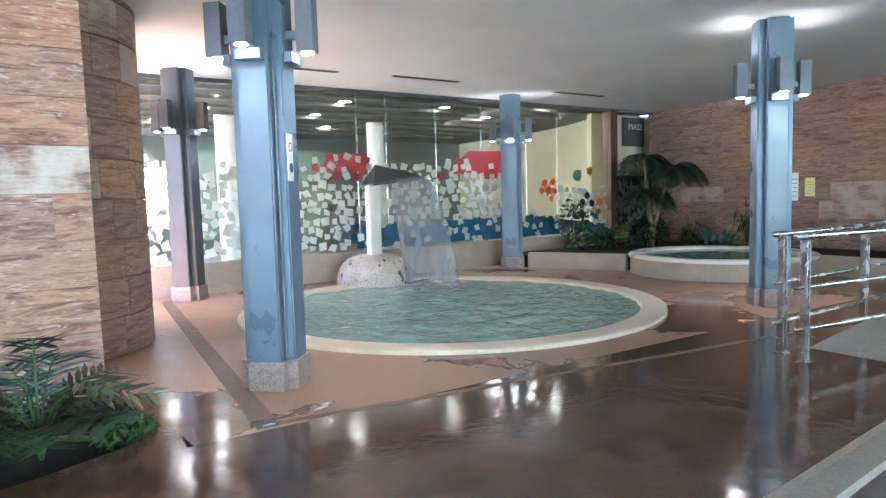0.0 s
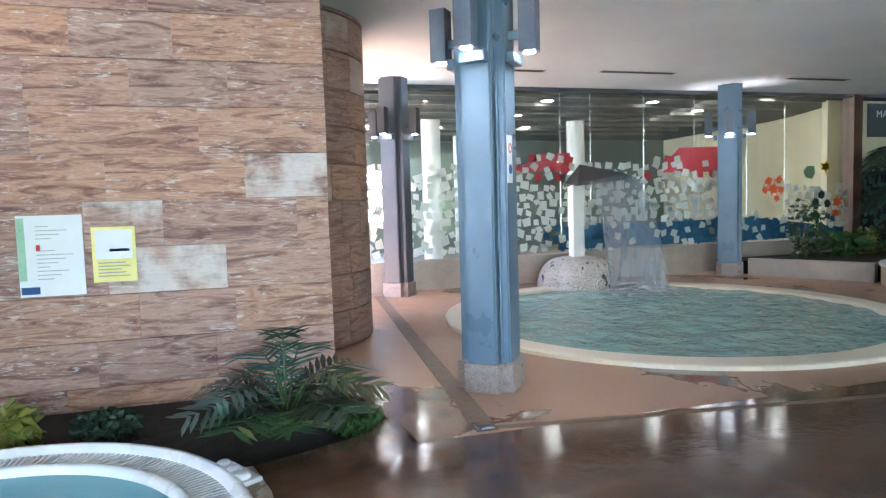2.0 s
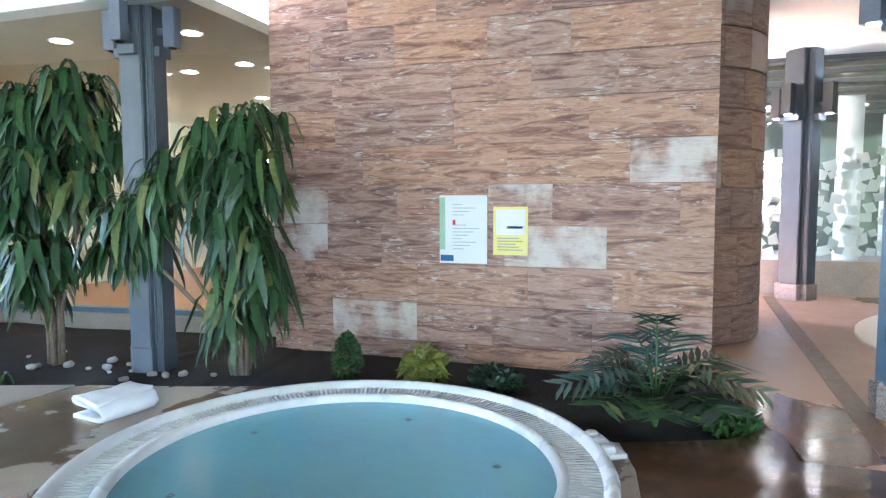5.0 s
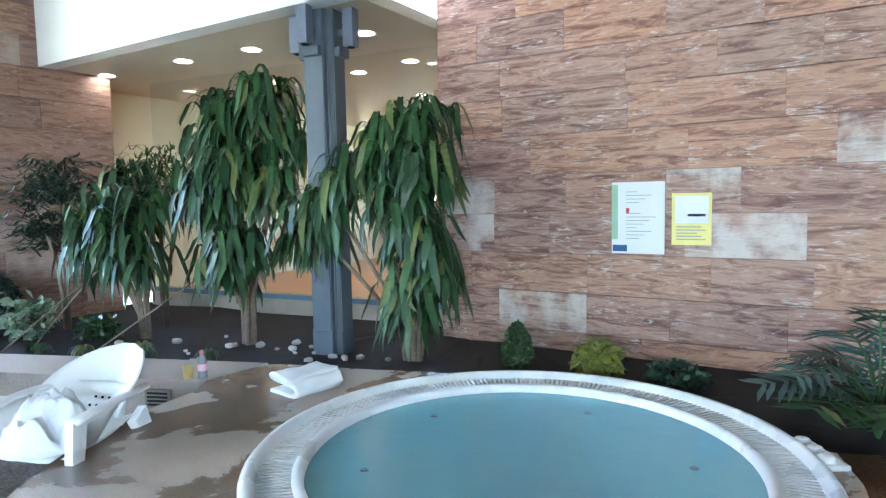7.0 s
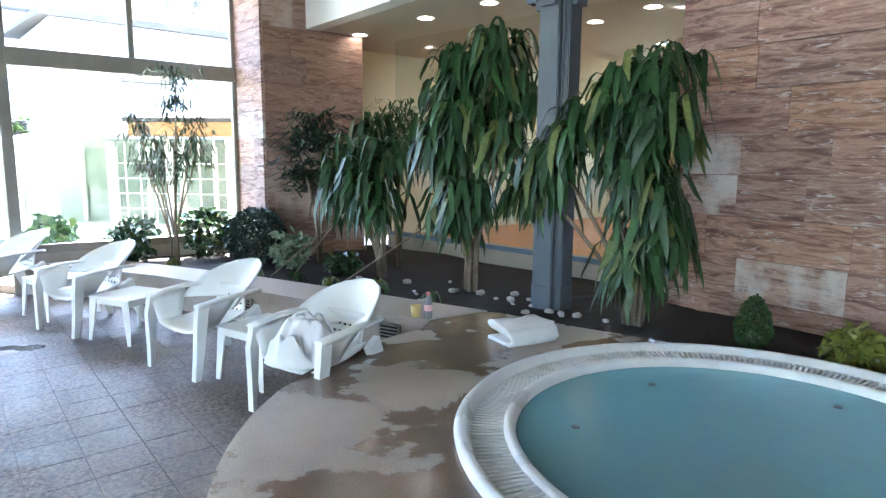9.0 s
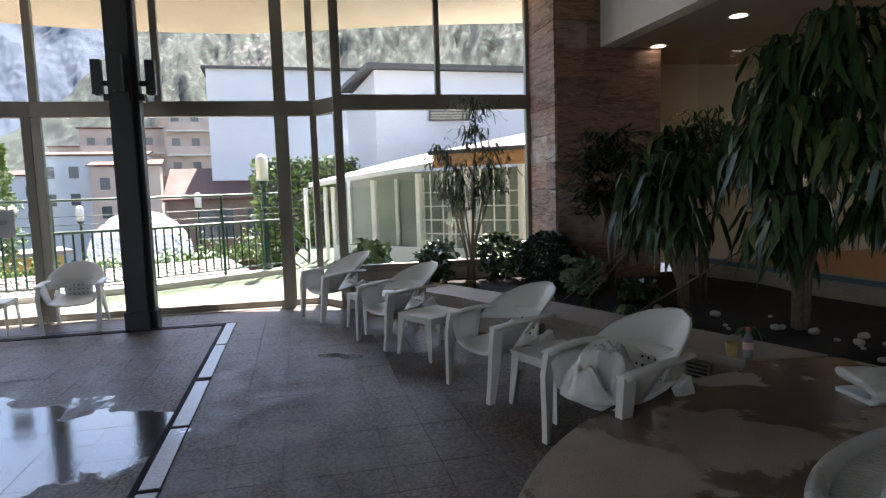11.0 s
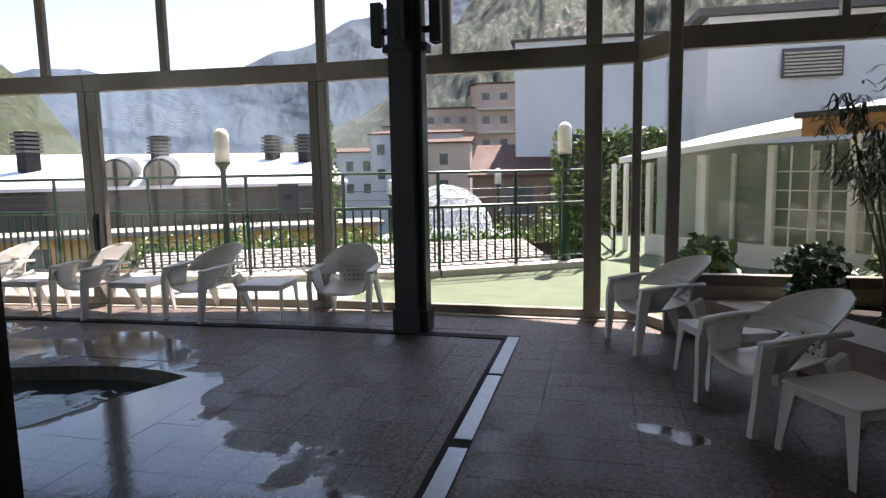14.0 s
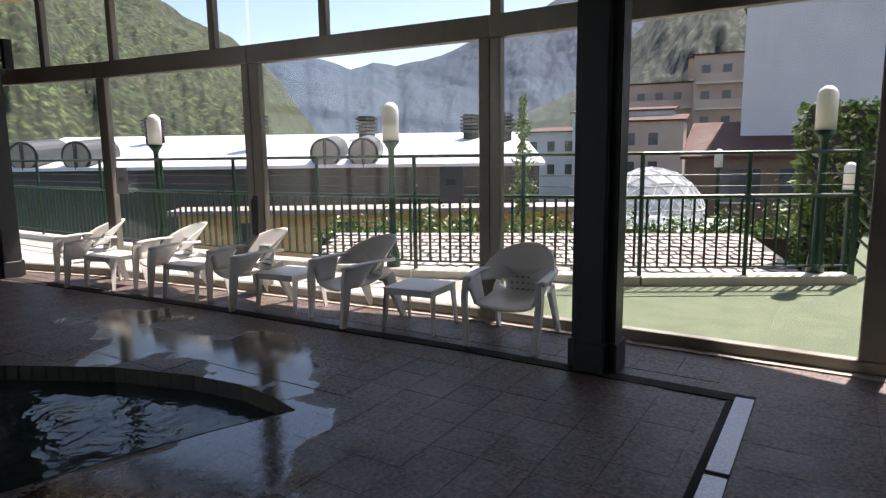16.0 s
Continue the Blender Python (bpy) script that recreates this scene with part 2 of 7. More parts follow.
M_STEEL_BLUE = surf("blue_painted_steel", (0.125, 0.19, 0.26), (0.155, 0.22, 0.295), 0.35, 2.5, 80, 0.03, vary=0.06, metal=0.15)
# dark steel; on the window-side columns it also carries their backlit shade
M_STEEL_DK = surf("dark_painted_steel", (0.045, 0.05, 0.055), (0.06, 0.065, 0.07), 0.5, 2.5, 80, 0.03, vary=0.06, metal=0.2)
# darker copy of the columns' blue, for the one in the planter
M_STEEL_MID = surf("darker_column_steel", (0.085, 0.105, 0.125), (0.11, 0.13, 0.15), 0.4, 2.5, 80, 0.03, vary=0.06)
M_GRANITE = surf("speckled_granite", (0.26, 0.21, 0.20), (0.33, 0.28, 0.26), 0.35, 18, 130, 0.05, vary=0.7)
M_CHROME = surf("brushed_steel", (0.55, 0.55, 0.56), (0.62, 0.62, 0.63), 0.25, 6, 120, 0.03, metal=1.0, vary=0.05)
M_COVER = surf("worn_steel_cover", (0.34, 0.35, 0.37), (0.44, 0.45, 0.47), 0.38, 5, 90, 0.05, metal=0.6, vary=0.25)
M_ALU = surf("anodised_aluminium", (0.25, 0.23, 0.195), (0.31, 0.285, 0.24), 0.42, 3, 90, 0.03, metal=0.5, vary=0.08)
M_HALL = wet_floor("hall_floor_wet", (0.25, 0.145, 0.095), (0.32, 0.195, 0.13), (0.40, 0.35, 0.32), 0.335, 150, wet_rough=0.09, dry_rough=0.4, speck=0.5, pool=0.55, ripple=0.7)
M_HALL_DRY = wet_floor("hall_floor_tile", (0.31, 0.185, 0.12), (0.37, 0.23, 0.155), (0.5, 0.45, 0.42), 0.56, 80, wet_rough=0.10, dry_rough=0.42, shuffle=True, speck=0.4, pool=0.5, ripple=0.4)
M_PLAT = wet_floor("platform_stone", (0.36, 0.30, 0.25), (0.44, 0.37, 0.31), (0.50, 0.41, 0.35), 0.44, 120, wet_rough=0.16, dry_rough=0.42, pool=1.3, speck=0.3, ripple=0.5, edge=0.05)
M_LOW = wet_floor("terrazzo_tile", (0.085, 0.064, 0.052), (0.12, 0.09, 0.073), (0.6, 0.57, 0.57), 0.80, 42, wet_rough=0.12, dry_rough=0.5, shuffle=True, speck=1.0, pool=2.2, ripple=0.5, edge=0.06, blobs=((-5.5, -7.45, -0.35, 1.7, 0.7), (-6.2, -8.35, -0.35, 1.0, 0.7), (-7.2, -8.45, -0.35, 0.75, 0.7), (-5.5, -6.5, -0.35, 0.7, 0.6), (-4.8, -8.0, -0.35, 1.5, 0.65), (-8.0, -9.2, -0.35, 0.8, 0.7), (-8.3, -9.9, -0.35, 0.7, 0.6), (-7.75, -10.6, -0.35, 0.8, 0.6), (-8.3, -11.6, -0.35, 1.0, 0.55), (-6.97, -4.83, -0.35, 0.34, 0.6), (-7.15, -5.12, -0.35, 0.30, 0.5)))
M_RISER = surf("dark_riser_stone", (0.055, 0.042, 0.035), (0.085, 0.065, 0.052), 0.5, 4, 70, 0.1, vary=0.3)
M_GROUT = surf("floor_grout", (0.085, 0.065, 0.055), (0.11, 0.085, 0.07), 0.75)
M_COPING = surf("coping_stone", (0.37, 0.32, 0.27), (0.45, 0.39, 0.33), 0.5, 2.5, 70, 0.08, vary=0.2)
M_MARBLE = surf("pale_edge_stone", (0.30, 0.275, 0.24), (0.39, 0.36, 0.315), 0.6, 3, 60, 0.06, vary=0.2)
M_DRAIN = surf("gravel_drain", (0.10, 0.06, 0.038), (0.17, 0.11, 0.07), 0.4, 12, 90, 0.5, vary=0.5)
M_BLACK = surf("black_slot", (0.008, 0.008, 0.009), (0.014, 0.014, 0.014), 0.9)
M_SOIL = surf("dark_soil", (0.009, 0.006, 0.005), (0.024, 0.017, 0.013), 0.95, 7, 60, 0.9, vary=0.5)
M_TUB = surf("white_acrylic", (0.72, 0.73, 0.72), (0.78, 0.79, 0.78), 0.3, 3, 60, 0.02, vary=0.03)
M_TUB_IN = surf("pale_blue_acrylic", (0.22, 0.50, 0.60), (0.26, 0.55, 0.64), 0.35, 2, 40, 0.02, vary=0.04)
M_POOL_IN = surf("pool_mosaic", (0.20, 0.42, 0.42), (0.27, 0.50, 0.48), 0.4, 2, 30, 0.05, vary=0.2)
M_DARKPOOL = surf("plunge_mosaic", (0.05, 0.09, 0.09), (0.09, 0.13, 0.13), 0.3, 3, 40, 0.05, vary=0.3)
M_WATER = clear_mat("tub_water", (0.82, 0.95, 0.97), 0.04, 1.33, 0.12, 5.0, (0.34, 0.64, 0.71), 0.5)
M_POOLWATER = clear_mat("pool_water", (0.70, 0.88, 0.86), 0.03, 1.33, 0.8, 6.0, (0.34, 0.53, 0.50), 0.85)
M_DARKWATER = clear_mat("plunge_water", (0.5, 0.6, 0.6), 0.02, 1.33, 0.35, 4.0, (0.03, 0.06, 0.06), 0.5)
M_GLASS = clear_mat("window_glass", (0.93, 0.96, 0.95), 0.0, 1.45)
M_PLASTIC = surf("white_plastic", (0.74, 0.74, 0.71), (0.80, 0.80, 0.77), 0.38, 2, 70, 0.02, vary=0.04)
M_TOWEL = surf("white_terry", (0.80, 0.80, 0.80), (0.86, 0.86, 0.85), 0.95, 8, 160, 0.6, vary=0.1)
M_PAPER = surf("white_notice", (0.78, 0.80, 0.82), (0.82, 0.83, 0.84), 0.5, 3, 60, 0.02, vary=0.02)
M_YELLOW = surf("yellow_notice", (0.80, 0.72, 0.24), (0.82, 0.75, 0.30), 0.5, 3, 60, 0.02, vary=0.02)
M_INK = surf("grey_print", (0.30, 0.32, 0.34), (0.36, 0.38, 0.40), 0.6)
M_INKBLUE = surf("blue_print", (0.02, 0.10, 0.28), (0.03, 0.13, 0.33), 0.5)
M_INKRED = surf("red_print", (0.60, 0.05, 0.05), (0.65, 0.07, 0.06), 0.5)
M_GREENPRINT = surf("green_print", (0.35, 0.58, 0.40), (0.40, 0.62, 0.45), 0.5)
M_LAMPGLOW = glow("lamp_lens", (1.0, 0.95, 0.86), 2.5)
M_DOWNGLOW = glow("downlight_lens", (1.0, 0.93, 0.78), 1.0)
M_PEBBLE = surf("pale_pebble", (0.42, 0.40, 0.36), (0.55, 0.53, 0.48), 0.7, 6, 60, 0.2, shuffle=True)
M_LEAF = leaf_mat("broad_leaf", (0.010, 0.036, 0.010), (0.036, 0.098, 0.026), (0.17, 0.17, 0.045))
M_LEAF_DK = leaf_mat("dark_leaf", (0.008, 0.024, 0.012), (0.018, 0.045, 0.022))
M_LEAF_LT = leaf_mat("bright_leaf", (0.028, 0.085, 0.022), (0.06, 0.14, 0.036))
M_LEAF_YEL = leaf_mat("yellow_green_leaf", (0.12, 0.15, 0.025), (0.22, 0.22, 0.04))
M_LEAF_BLUE = leaf_mat("blue_green_leaf", (0.02, 0.07, 0.06), (0.05, 0.13, 0.11))
M_BARK = surf("cane_bark", (0.16, 0.12, 0.08), (0.24, 0.19, 0.13), 0.85, 8, 60, 0.4, vary=0.3)


# ---- building helpers ----
def box(bm, x0, x1, y0, y1, z0, z1, bevel=0.0):
    m = Matrix.Translation(((x0 + x1) / 2, (y0 + y1) / 2, (z0 + z1) / 2)) @ Matrix.Diagonal((abs(x1 - x0), abs(y1 - y0), abs(z1 - z0), 1))
    r = bmesh.ops.create_cube(bm, size=1.0, matrix=m)
    if bevel:
        edges = list({e for v in r["verts"] for e in v.link_edges})
        bmesh.ops.bevel(bm, geom=edges, offset=bevel, segments=2, affect="EDGES", profile=0.6)
    return bm


def prism(bm, pts, z0, z1):
    """An upright solid over the outline pts (counter-clockwise)."""
    lo, hi = [bm.verts.new((x, y, z0)) for x, y in pts], [bm.verts.new((x, y, z1)) for x, y in pts]
    n = len(pts)
    bm.faces.new(hi)
    bm.faces.new(lo[::-1])
    for i in range(n):
        bm.faces.new((lo[i], lo[(i + 1) % n], hi[(i + 1) % n], hi[i]))
    return bm


def ring_pts(cx, cy, r, n=64, a0=0.0, a1=360.0):
    full = abs(a1 - a0) >= 359.9
    return [(cx + r * math.cos(radians(a0 + (a1 - a0) * i / (n if full else n - 1))), cy + r * math.sin(radians(a0 + (a1 - a0) * i / (n if full else n - 1)))) for i in range(n)]


def lathe(bm, profile, n=32, cx=0.0, cy=0.0, closed=False):
    """A body of revolution about the upright through cx, cy; profile rows of (radius, z)."""
    rows = []
    for r, z in profile:
        if r < 1e-5:
            rows.append([bm.verts.new((cx, cy, z))] * n)
        else:
            rows.append([bm.verts.new((cx + r * math.cos(2 * math.pi * i / n), cy + r * math.sin(2 * math.pi * i / n), z)) for i in range(n)])
    pairs = list(zip(rows, rows[1:])) + ([(rows[-1], rows[0])] if closed else [])
    for a, b in pairs:
        for i in range(n):
            vs = [a[i], a[(i + 1) % n], b[(i + 1) % n], b[i]]
            vs = [v for k, v in enumerate(vs) if v not in vs[:k]]
            if len(vs) > 2:
                bm.faces.new(vs)
    return bm


def tube(bm, pts, r, n=8, r1=None):
    """A round bar along pts, tapering to r1."""
    pts = [Vector(p) for p in pts]
    rows, up = [], Vector((0.13, 0.31, 0.94))
    for i, p in enumerate(pts):
        d = (pts[min(i + 1, len(pts) - 1)] - pts[max(i - 1, 0)]).normalized()
        a = d.cross(up).normalized()
        if a.length < 0.1:
            a = d.cross(Vector((1, 0, 0))).normalized()
        b = d.cross(a)
        rr = r if r1 is None else r + (r1 - r) * i / max(1, len(pts) - 1)
        rows.append([bm.verts.new(p + rr * (math.cos(2 * math.pi * k / n) * a + math.sin(2 * math.pi * k / n) * b)) for k in range(n)])
    for a, b in zip(rows, rows[1:]):
        for k in range(n):
            bm.faces.new((a[k], a[(k + 1) % n], b[(k + 1) % n], b[k]))
    bm.faces.new(rows[0][::-1])
    bm.faces.new(rows[-1])
    return bm


def mesh_of(name, bm, material, smooth=False, fix=True):
    if fix:
        bmesh.ops.recalc_face_normals(bm, faces=bm.faces[:])
    me = bpy.data.meshes.new(name)
    bm.to_mesh(me)
    bm.free()
    me.materials.append(material)
    if smooth:
        me.shade_smooth()
    return me


def part(name, bm, material, parent, label="", smooth=False, loc=None, fix=True):
    ob = new(name, mesh_of(name, bm, material, smooth, fix))
    ob.parent = parent
    if loc is not None:
        ob.matrix_basis = loc
    return tagged(ob, label)


def solid(name, bm, material, label="", category="", kind="", group="", smooth=False, fix=True):
    return tagged(new(name, mesh_of(name, bm, material, smooth, fix)), label, category, group, kind)


def thing(name, m, label, category, group="", kind=""):
    ob = new(name)
    ob.empty_display_size = 0.1
    ob.matrix_basis = m
    return tagged(ob, label, category, group, kind)


def B():
    return bmesh.new()


# ---- structure ----
# platform round the hot tub and the pool hall floor: cut along the drain
EDGE_Y = -4.05
a_hit = math.degrees(math.asin((EDGE_Y - DECK.y) / 2.48))
arc = ring_pts(DECK.x, DECK.y, 2.48, 40, 180.0, 360.0 + a_hit)
arc = [p for p in arc if not (p[0] < -4 and p[1] > -2.36)]
POOL_C = (4.19, 1.50)


def ring_plate(name, inner, outer, z0, z1, mat, label):
    """A flat plate between a round hole and an outline with as many points."""
    bm = B()
    n = len(inner)
    rows = [[bm.verts.new((x, y, z)) for x, y in pts] for z in (z0, z1) for pts in (inner, outer)]
    for i in range(n):
        j = (i + 1) % n
        bm.faces.new((rows[2][i], rows[3][i], rows[3][j], rows[2][j]))
        bm.faces.new((rows[0][i], rows[0][j], rows[1][j], rows[1][i]))
        bm.faces.new((rows[1][i], rows[1][j], rows[3][j], rows[3][i]))
        bm.faces.new((rows[0][i], rows[2][i], rows[2][j], rows[0][j]))
    return solid(name, bm, mat, label, kind="structure")


def on_rect(cx, cy, x0, x1, y0, y1, n=96):
    pts = []
    for i in range(n):
        a = 2 * math.pi * i / n
        dx, dy = math.cos(a), math.sin(a)
        ks = [k for k in (((x1 - cx) / dx if dx > 1e-9 else 1e9), ((x0 - cx) / dx if dx < -1e-9 else 1e9), ((y1 - cy) / dy if dy > 1e-9 else 1e9), ((y0 - cy) / dy if dy < -1e-9 else 1e9))]
        k = min(ks)
        pts.append((cx + k * dx, cy + k * dy))
    return pts


# lower floor slab with the plunge pool cut out
PL = (-6.2, -10.2)
PLUNGE = [(-7.47, -8.50), (-7.56, -8.8), (-7.60, -9.15), (-7.55, -9.6), (-7.36, -10.3), (-6.95, -11.1), (-6.4, -11.8), (-5.6, -12.4), (-4.7, -12.2), (-4.2, -11.2), (-4.3, -10.2), (-4.8, -9.5), (-5.6, -9.12), (-6.3, -8.93), (-7.0, -8.70)]

def polar_poly(cx, cy, poly, n=96):
    """The outline poly, met from cx, cy at even angles."""
    out = []
    for i in range(n):
        a = 2 * math.pi * i / n
        d = Vector((math.cos(a), math.sin(a)))
        best = None
        for p, q in zip(poly, poly[1:] + poly[:1]):
            ex, ey = q[0] - p[0], q[1] - p[1]
            den = d.x * ey - d.y * ex
            if abs(den) < 1e-9:
                continue
            k = ((p[0] - cx) * ey - (p[1] - cy) * ex) / den
            s = ((p[0] - cx) * d.y - (p[1] - cy) * d.x) / den
            if k > 0 and -1e-6 <= s <= 1 + 1e-6 and (best is None or k > best):
                best = k
        out.append((cx + best * d.x, cy + best * d.y))
    return out


N = 120
HIGH = 4.15
ring_plate("floor_lower", polar_poly(*PL, PLUNGE, N), on_rect(*PL, -10.35, 12.7, -16.4, -2.0, N), LOW - 0.2, LOW - 0.006, M_GROUT, "dark grout bed under the terrazzo tiles of the lower floor")
RIM_OUT, RIM_IN = 2.715, 2.41
ring_plate("floor_hall", ring_pts(*POOL_C, RIM_OUT - 0.1, N), on_rect(*POOL_C, 0.3, 12.6, -1.62, 5.0, N), -0.2, 0.0, M_HALL_DRY, "reddish stone tile floor of the pool hall, partly wet")
bm = B()
prism(bm, [(0.02, 0.0), (0.24, -1.14), (0.3, -1.2), (0.3, 0.9), (0.02, 0.9)], -0.2, 0.0)
solid("floor_hall_corner", bm, M_HALL_DRY, "reddish stone floor at the wall's end", kind="structure")
bm = B()
prism(bm, [(-4.0, 0.9), (0.3, 0.9), (0.3, 5.0), (-4.0, 5.0)], -0.2, -0.001)
solid("floor_hall_west", bm, M_HALL_DRY, "reddish stone tile floor behind the clad wall", kind="structure")
bm = B()
NOSE = [(-0.18, -4.06), (2.5, -3.86), (4.0, -3.735), (12.6, -3.6)]
prism(bm, NOSE + [(12.6, -1.62), (0.3, -1.62), (0.3, -1.2), (0.22, -1.13), (0.06, -1.33), (-0.07, -1.42), (-0.35, -1.545), (-0.62, -1.64), (-0.52, -2.0), (-0.47, -2.5), (-0.42, -3.2)], LOW - 0.1, 0.0)
solid("floor_hall_wet", bm, M_HALL, "dark brown polished stone floor, wet and reflecting", kind="structure")
OUT = arc[:-1] + [(-0.19, -4.05), (-0.42, -3.2), (-0.47, -2.5), (-0.52, -2.0), (-0.62, -1.64)]
OUT += ring_pts(TUB.x, TUB.y, 1.43, 20, 32, 128) + [(-3.15, -1.30), (-3.75, -1.5), (-4.58, -1.72), (-4.63, -2.33)]
ring_plate("floor_platform", ring_pts(TUB.x, TUB.y, 1.36, 160), polar_poly(TUB.x, TUB.y, OUT, 160), LOW - 0.1, 0.0, M_PLAT, "raised beige stone platform round the hot tub, wet in places")
# pale nosing along the platform's straight edge
for nm, a_, b_, z_, mt in (("trim_nosing_joint", 0.0, 0.05, 0.002, M_COPING), ("trim_nosing", 0.054, 0.21, 0.006, M_MARBLE), ("trim_riser", 0.004, 0.19, -0.045, M_RISER)):
    bm = B()
    for (x0, y0), (x1, y1) in zip(NOSE, NOSE[1:]):
        prism(bm, [(x0, y0 - b_), (x1, y1 - b_), (x1, y1 - a_), (x0, y0 - a_)], -0.044 if z_ > 0 else LOW, z_)
    solid(nm, bm, mt, "pale stone nosing on the platform step", kind="structure")
# floor drains
for nm, p, q, w in (("trim_drain_long", (0.86, -1.54), (9.0, -2.55), 0.055), ("trim_drain_short", (0.80, -1.42), (1.14, 4.6), 0.15)):
    d = (Vector(q) - Vector(p)).normalized()
    s = Vector((-d.y, d.x)) * w / 2
    bm = B()
    prism(bm, [tuple(Vector(p) - s), tuple(Vector(q) - s), tuple(Vector(q) + s), tuple(Vector(p) + s)], -0.05, 0.004)
    solid(nm, bm, M_DRAIN, "brown gravelly drain strip let into the floor", kind="structure")
gully = thing("drain_cover", pose(0.79, -1.53, 0.0), "small dark square drain cover in the hall floor", "drain cover")
bm = B()
box(bm, -0.07, 0.07, -0.05, 0.05, 0.0, 0.009, 0.002)
part("frame", bm, M_STEEL_DK, gully)
for k in range(5):
    bm = B()
    box(bm, -0.05, 0.05, -0.035 + k * 0.0175 - 0.004, -0.035 + k * 0.0175 + 0.004, 0.009, 0.013)
    part("bar", bm, M_CHROME, gully)
# stone filler between the tiles and the drains
def filler(poly, drop):
    bm = B()
    prism(bm, poly, LOW - 0.05, LOW - drop)
    solid("floor_filler", bm, M_LOW, "terrazzo filler strip between tiles and drain", kind="structure")


filler([(-9.82, -6.32), (-2.7, -6.32), (-2.7, -5.98), (-9.82, -5.98)], 0.003)
for (x0, y0), (x1, y1) in zip([(-9.05, -5.9), (-9.09, -8.2), (-8.99, -11.3), (-8.76, -14.8)], [(-9.09, -8.2), (-8.99, -11.3), (-8.76, -14.8), (-8.55, -16.2)]):
    filler([(x0 - 0.36, y0), (x1 - 0.36, y1), (x1 + 0.36, y1), (x0 + 0.36, y0)], 0.0031)
filler([(-10.2, -16.2), (-9.7, -16.2), (-9.7, -4.3), (-10.2, -4.3)], 0.0033)
outp = [tuple(Vector(p) + (Vector(p) - Vector(PL)).normalized() * 0.45) for p in PLUNGE]
for k in range(len(PLUNGE)):
    j = (k + 1) % len(PLUNGE)
    filler([PLUNGE[k], PLUNGE[j], outp[j], outp[k]], 0.0035)
# lower floor channel and grating
bm = B()
box(bm, -9.12, -3.0, -6.205, -6.05, LOW - 0.01, LOW + 0.004)
solid("trim_grating_bed", bm, M_BLACK, "black channel in the lower floor", kind="structure")
grate = thing("channel_grating", pose(0, 0, 0), "brushed steel channel covers laid in a row in the floor", "drain cover")
for k, (x0, x1) in enumerate(((-9.05, -7.95), (-7.90, -6.72), (-6.60, -5.55), (-5.50, -4.6), (-4.55, -3.4))):
    bm = B()
    box(bm, x0, x1, -6.16, -6.05, LOW + 0.004, LOW + 0.012, 0.003)
    part("cover", bm, M_COVER, grate)
DRAINLINE = [(-9.05, -6.05), (-9.09, -8.2), (-8.99, -11.3), (-8.76, -14.8), (-8.5, -18.0)]
bm = B()
for (x0, y0), (x1, y1) in zip(DRAINLINE, DRAINLINE[1:]):
    prism(bm, [(x0 - 0.065, y0), (x1 - 0.065, y1), (x1 + 0.065, y1), (x0 + 0.065, y0)], LOW - 0.02, LOW + 0.006)
solid("trim_slot_drain", bm, M_BLACK, "black slot drain along the window side", kind="structure")

# ceilings: the hall, the higher lower area, the fascia between
bm = B()
box(bm, -1.6, 12.8, -2.6, 4.94, TOP, HIGH + 0.2)
solid("ceiling_hall", bm, M_CEIL, "pale plaster ceiling of the pool hall", kind="structure")
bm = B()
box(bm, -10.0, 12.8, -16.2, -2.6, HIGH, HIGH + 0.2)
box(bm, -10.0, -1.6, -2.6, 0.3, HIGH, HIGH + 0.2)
# greyed plaster dims the lower area here, standing in for shade
solid("ceiling_lower_area", bm, M_CEIL_LOW, "high ceiling over the lower floor, greyed to cut bounced light", kind="structure")


# clad walls: a mortar core with slabs
def clad_wall(name, origin, along, length, z0, z1, mat, label, seed, course=0.352, start=0.115, depth=0.9):
    """A wall whose face runs from origin along the given way; the slabs stand proud of a mortar core on its right-hand side."""
    rnd = random.Random(seed)
    along = Vector((*along, 0)).normalized()
    back = Vector((-along.y, along.x, 0))
    o = Vector((*origin, 0))
    bm = B()
    c = [o + back * 0.02, o + along * length + back * 0.02, o + along * length + back * depth, o + back * depth]
    prism(bm, [(p.x, p.y) for p in c], z0, z1)
    core = solid(name, bm, M_JOINT, label, kind="structure")
    turn = math.degrees(math.atan2(along.y, along.x))
    cache = {}
    edges = sorted({z0, z1, *[start + course * k for k in range(-3, 14) if z0 < start + course * k < z1]})
    for a, b in zip(edges, edges[1:]):
        if b - a < 0.04:
            continue
        s = -rnd.uniform(0, 0.6)
        while s < length:
            w = rnd.choice((0.55, 0.7, 0.85, 1.0, 1.15, 1.35))
            e = min(s + w, length)
            if length - e < 0.25:
                e = length
            s0 = max(s, 0)
            if e - s0 > 0.05:
                key = (round(e - s0, 2), round(b - a, 2))
                if key not in cache:
                    t = B()
                    box(t, 0.0004, key[0] - 0.0004, -0.012, 0.02, 0.0014, key[1] - 0.0014, 0.0015)
                    cache[key] = mesh_of("slab", t, mat)
                ob = new("slab", cache[key])
                ob.parent = core
                p = o + along * s0 - back * rnd.uniform(0, 0.0015)
                ob.matrix_basis = pose(p.x, p.y, a, 0, 0, turn)
            s = e
    return core


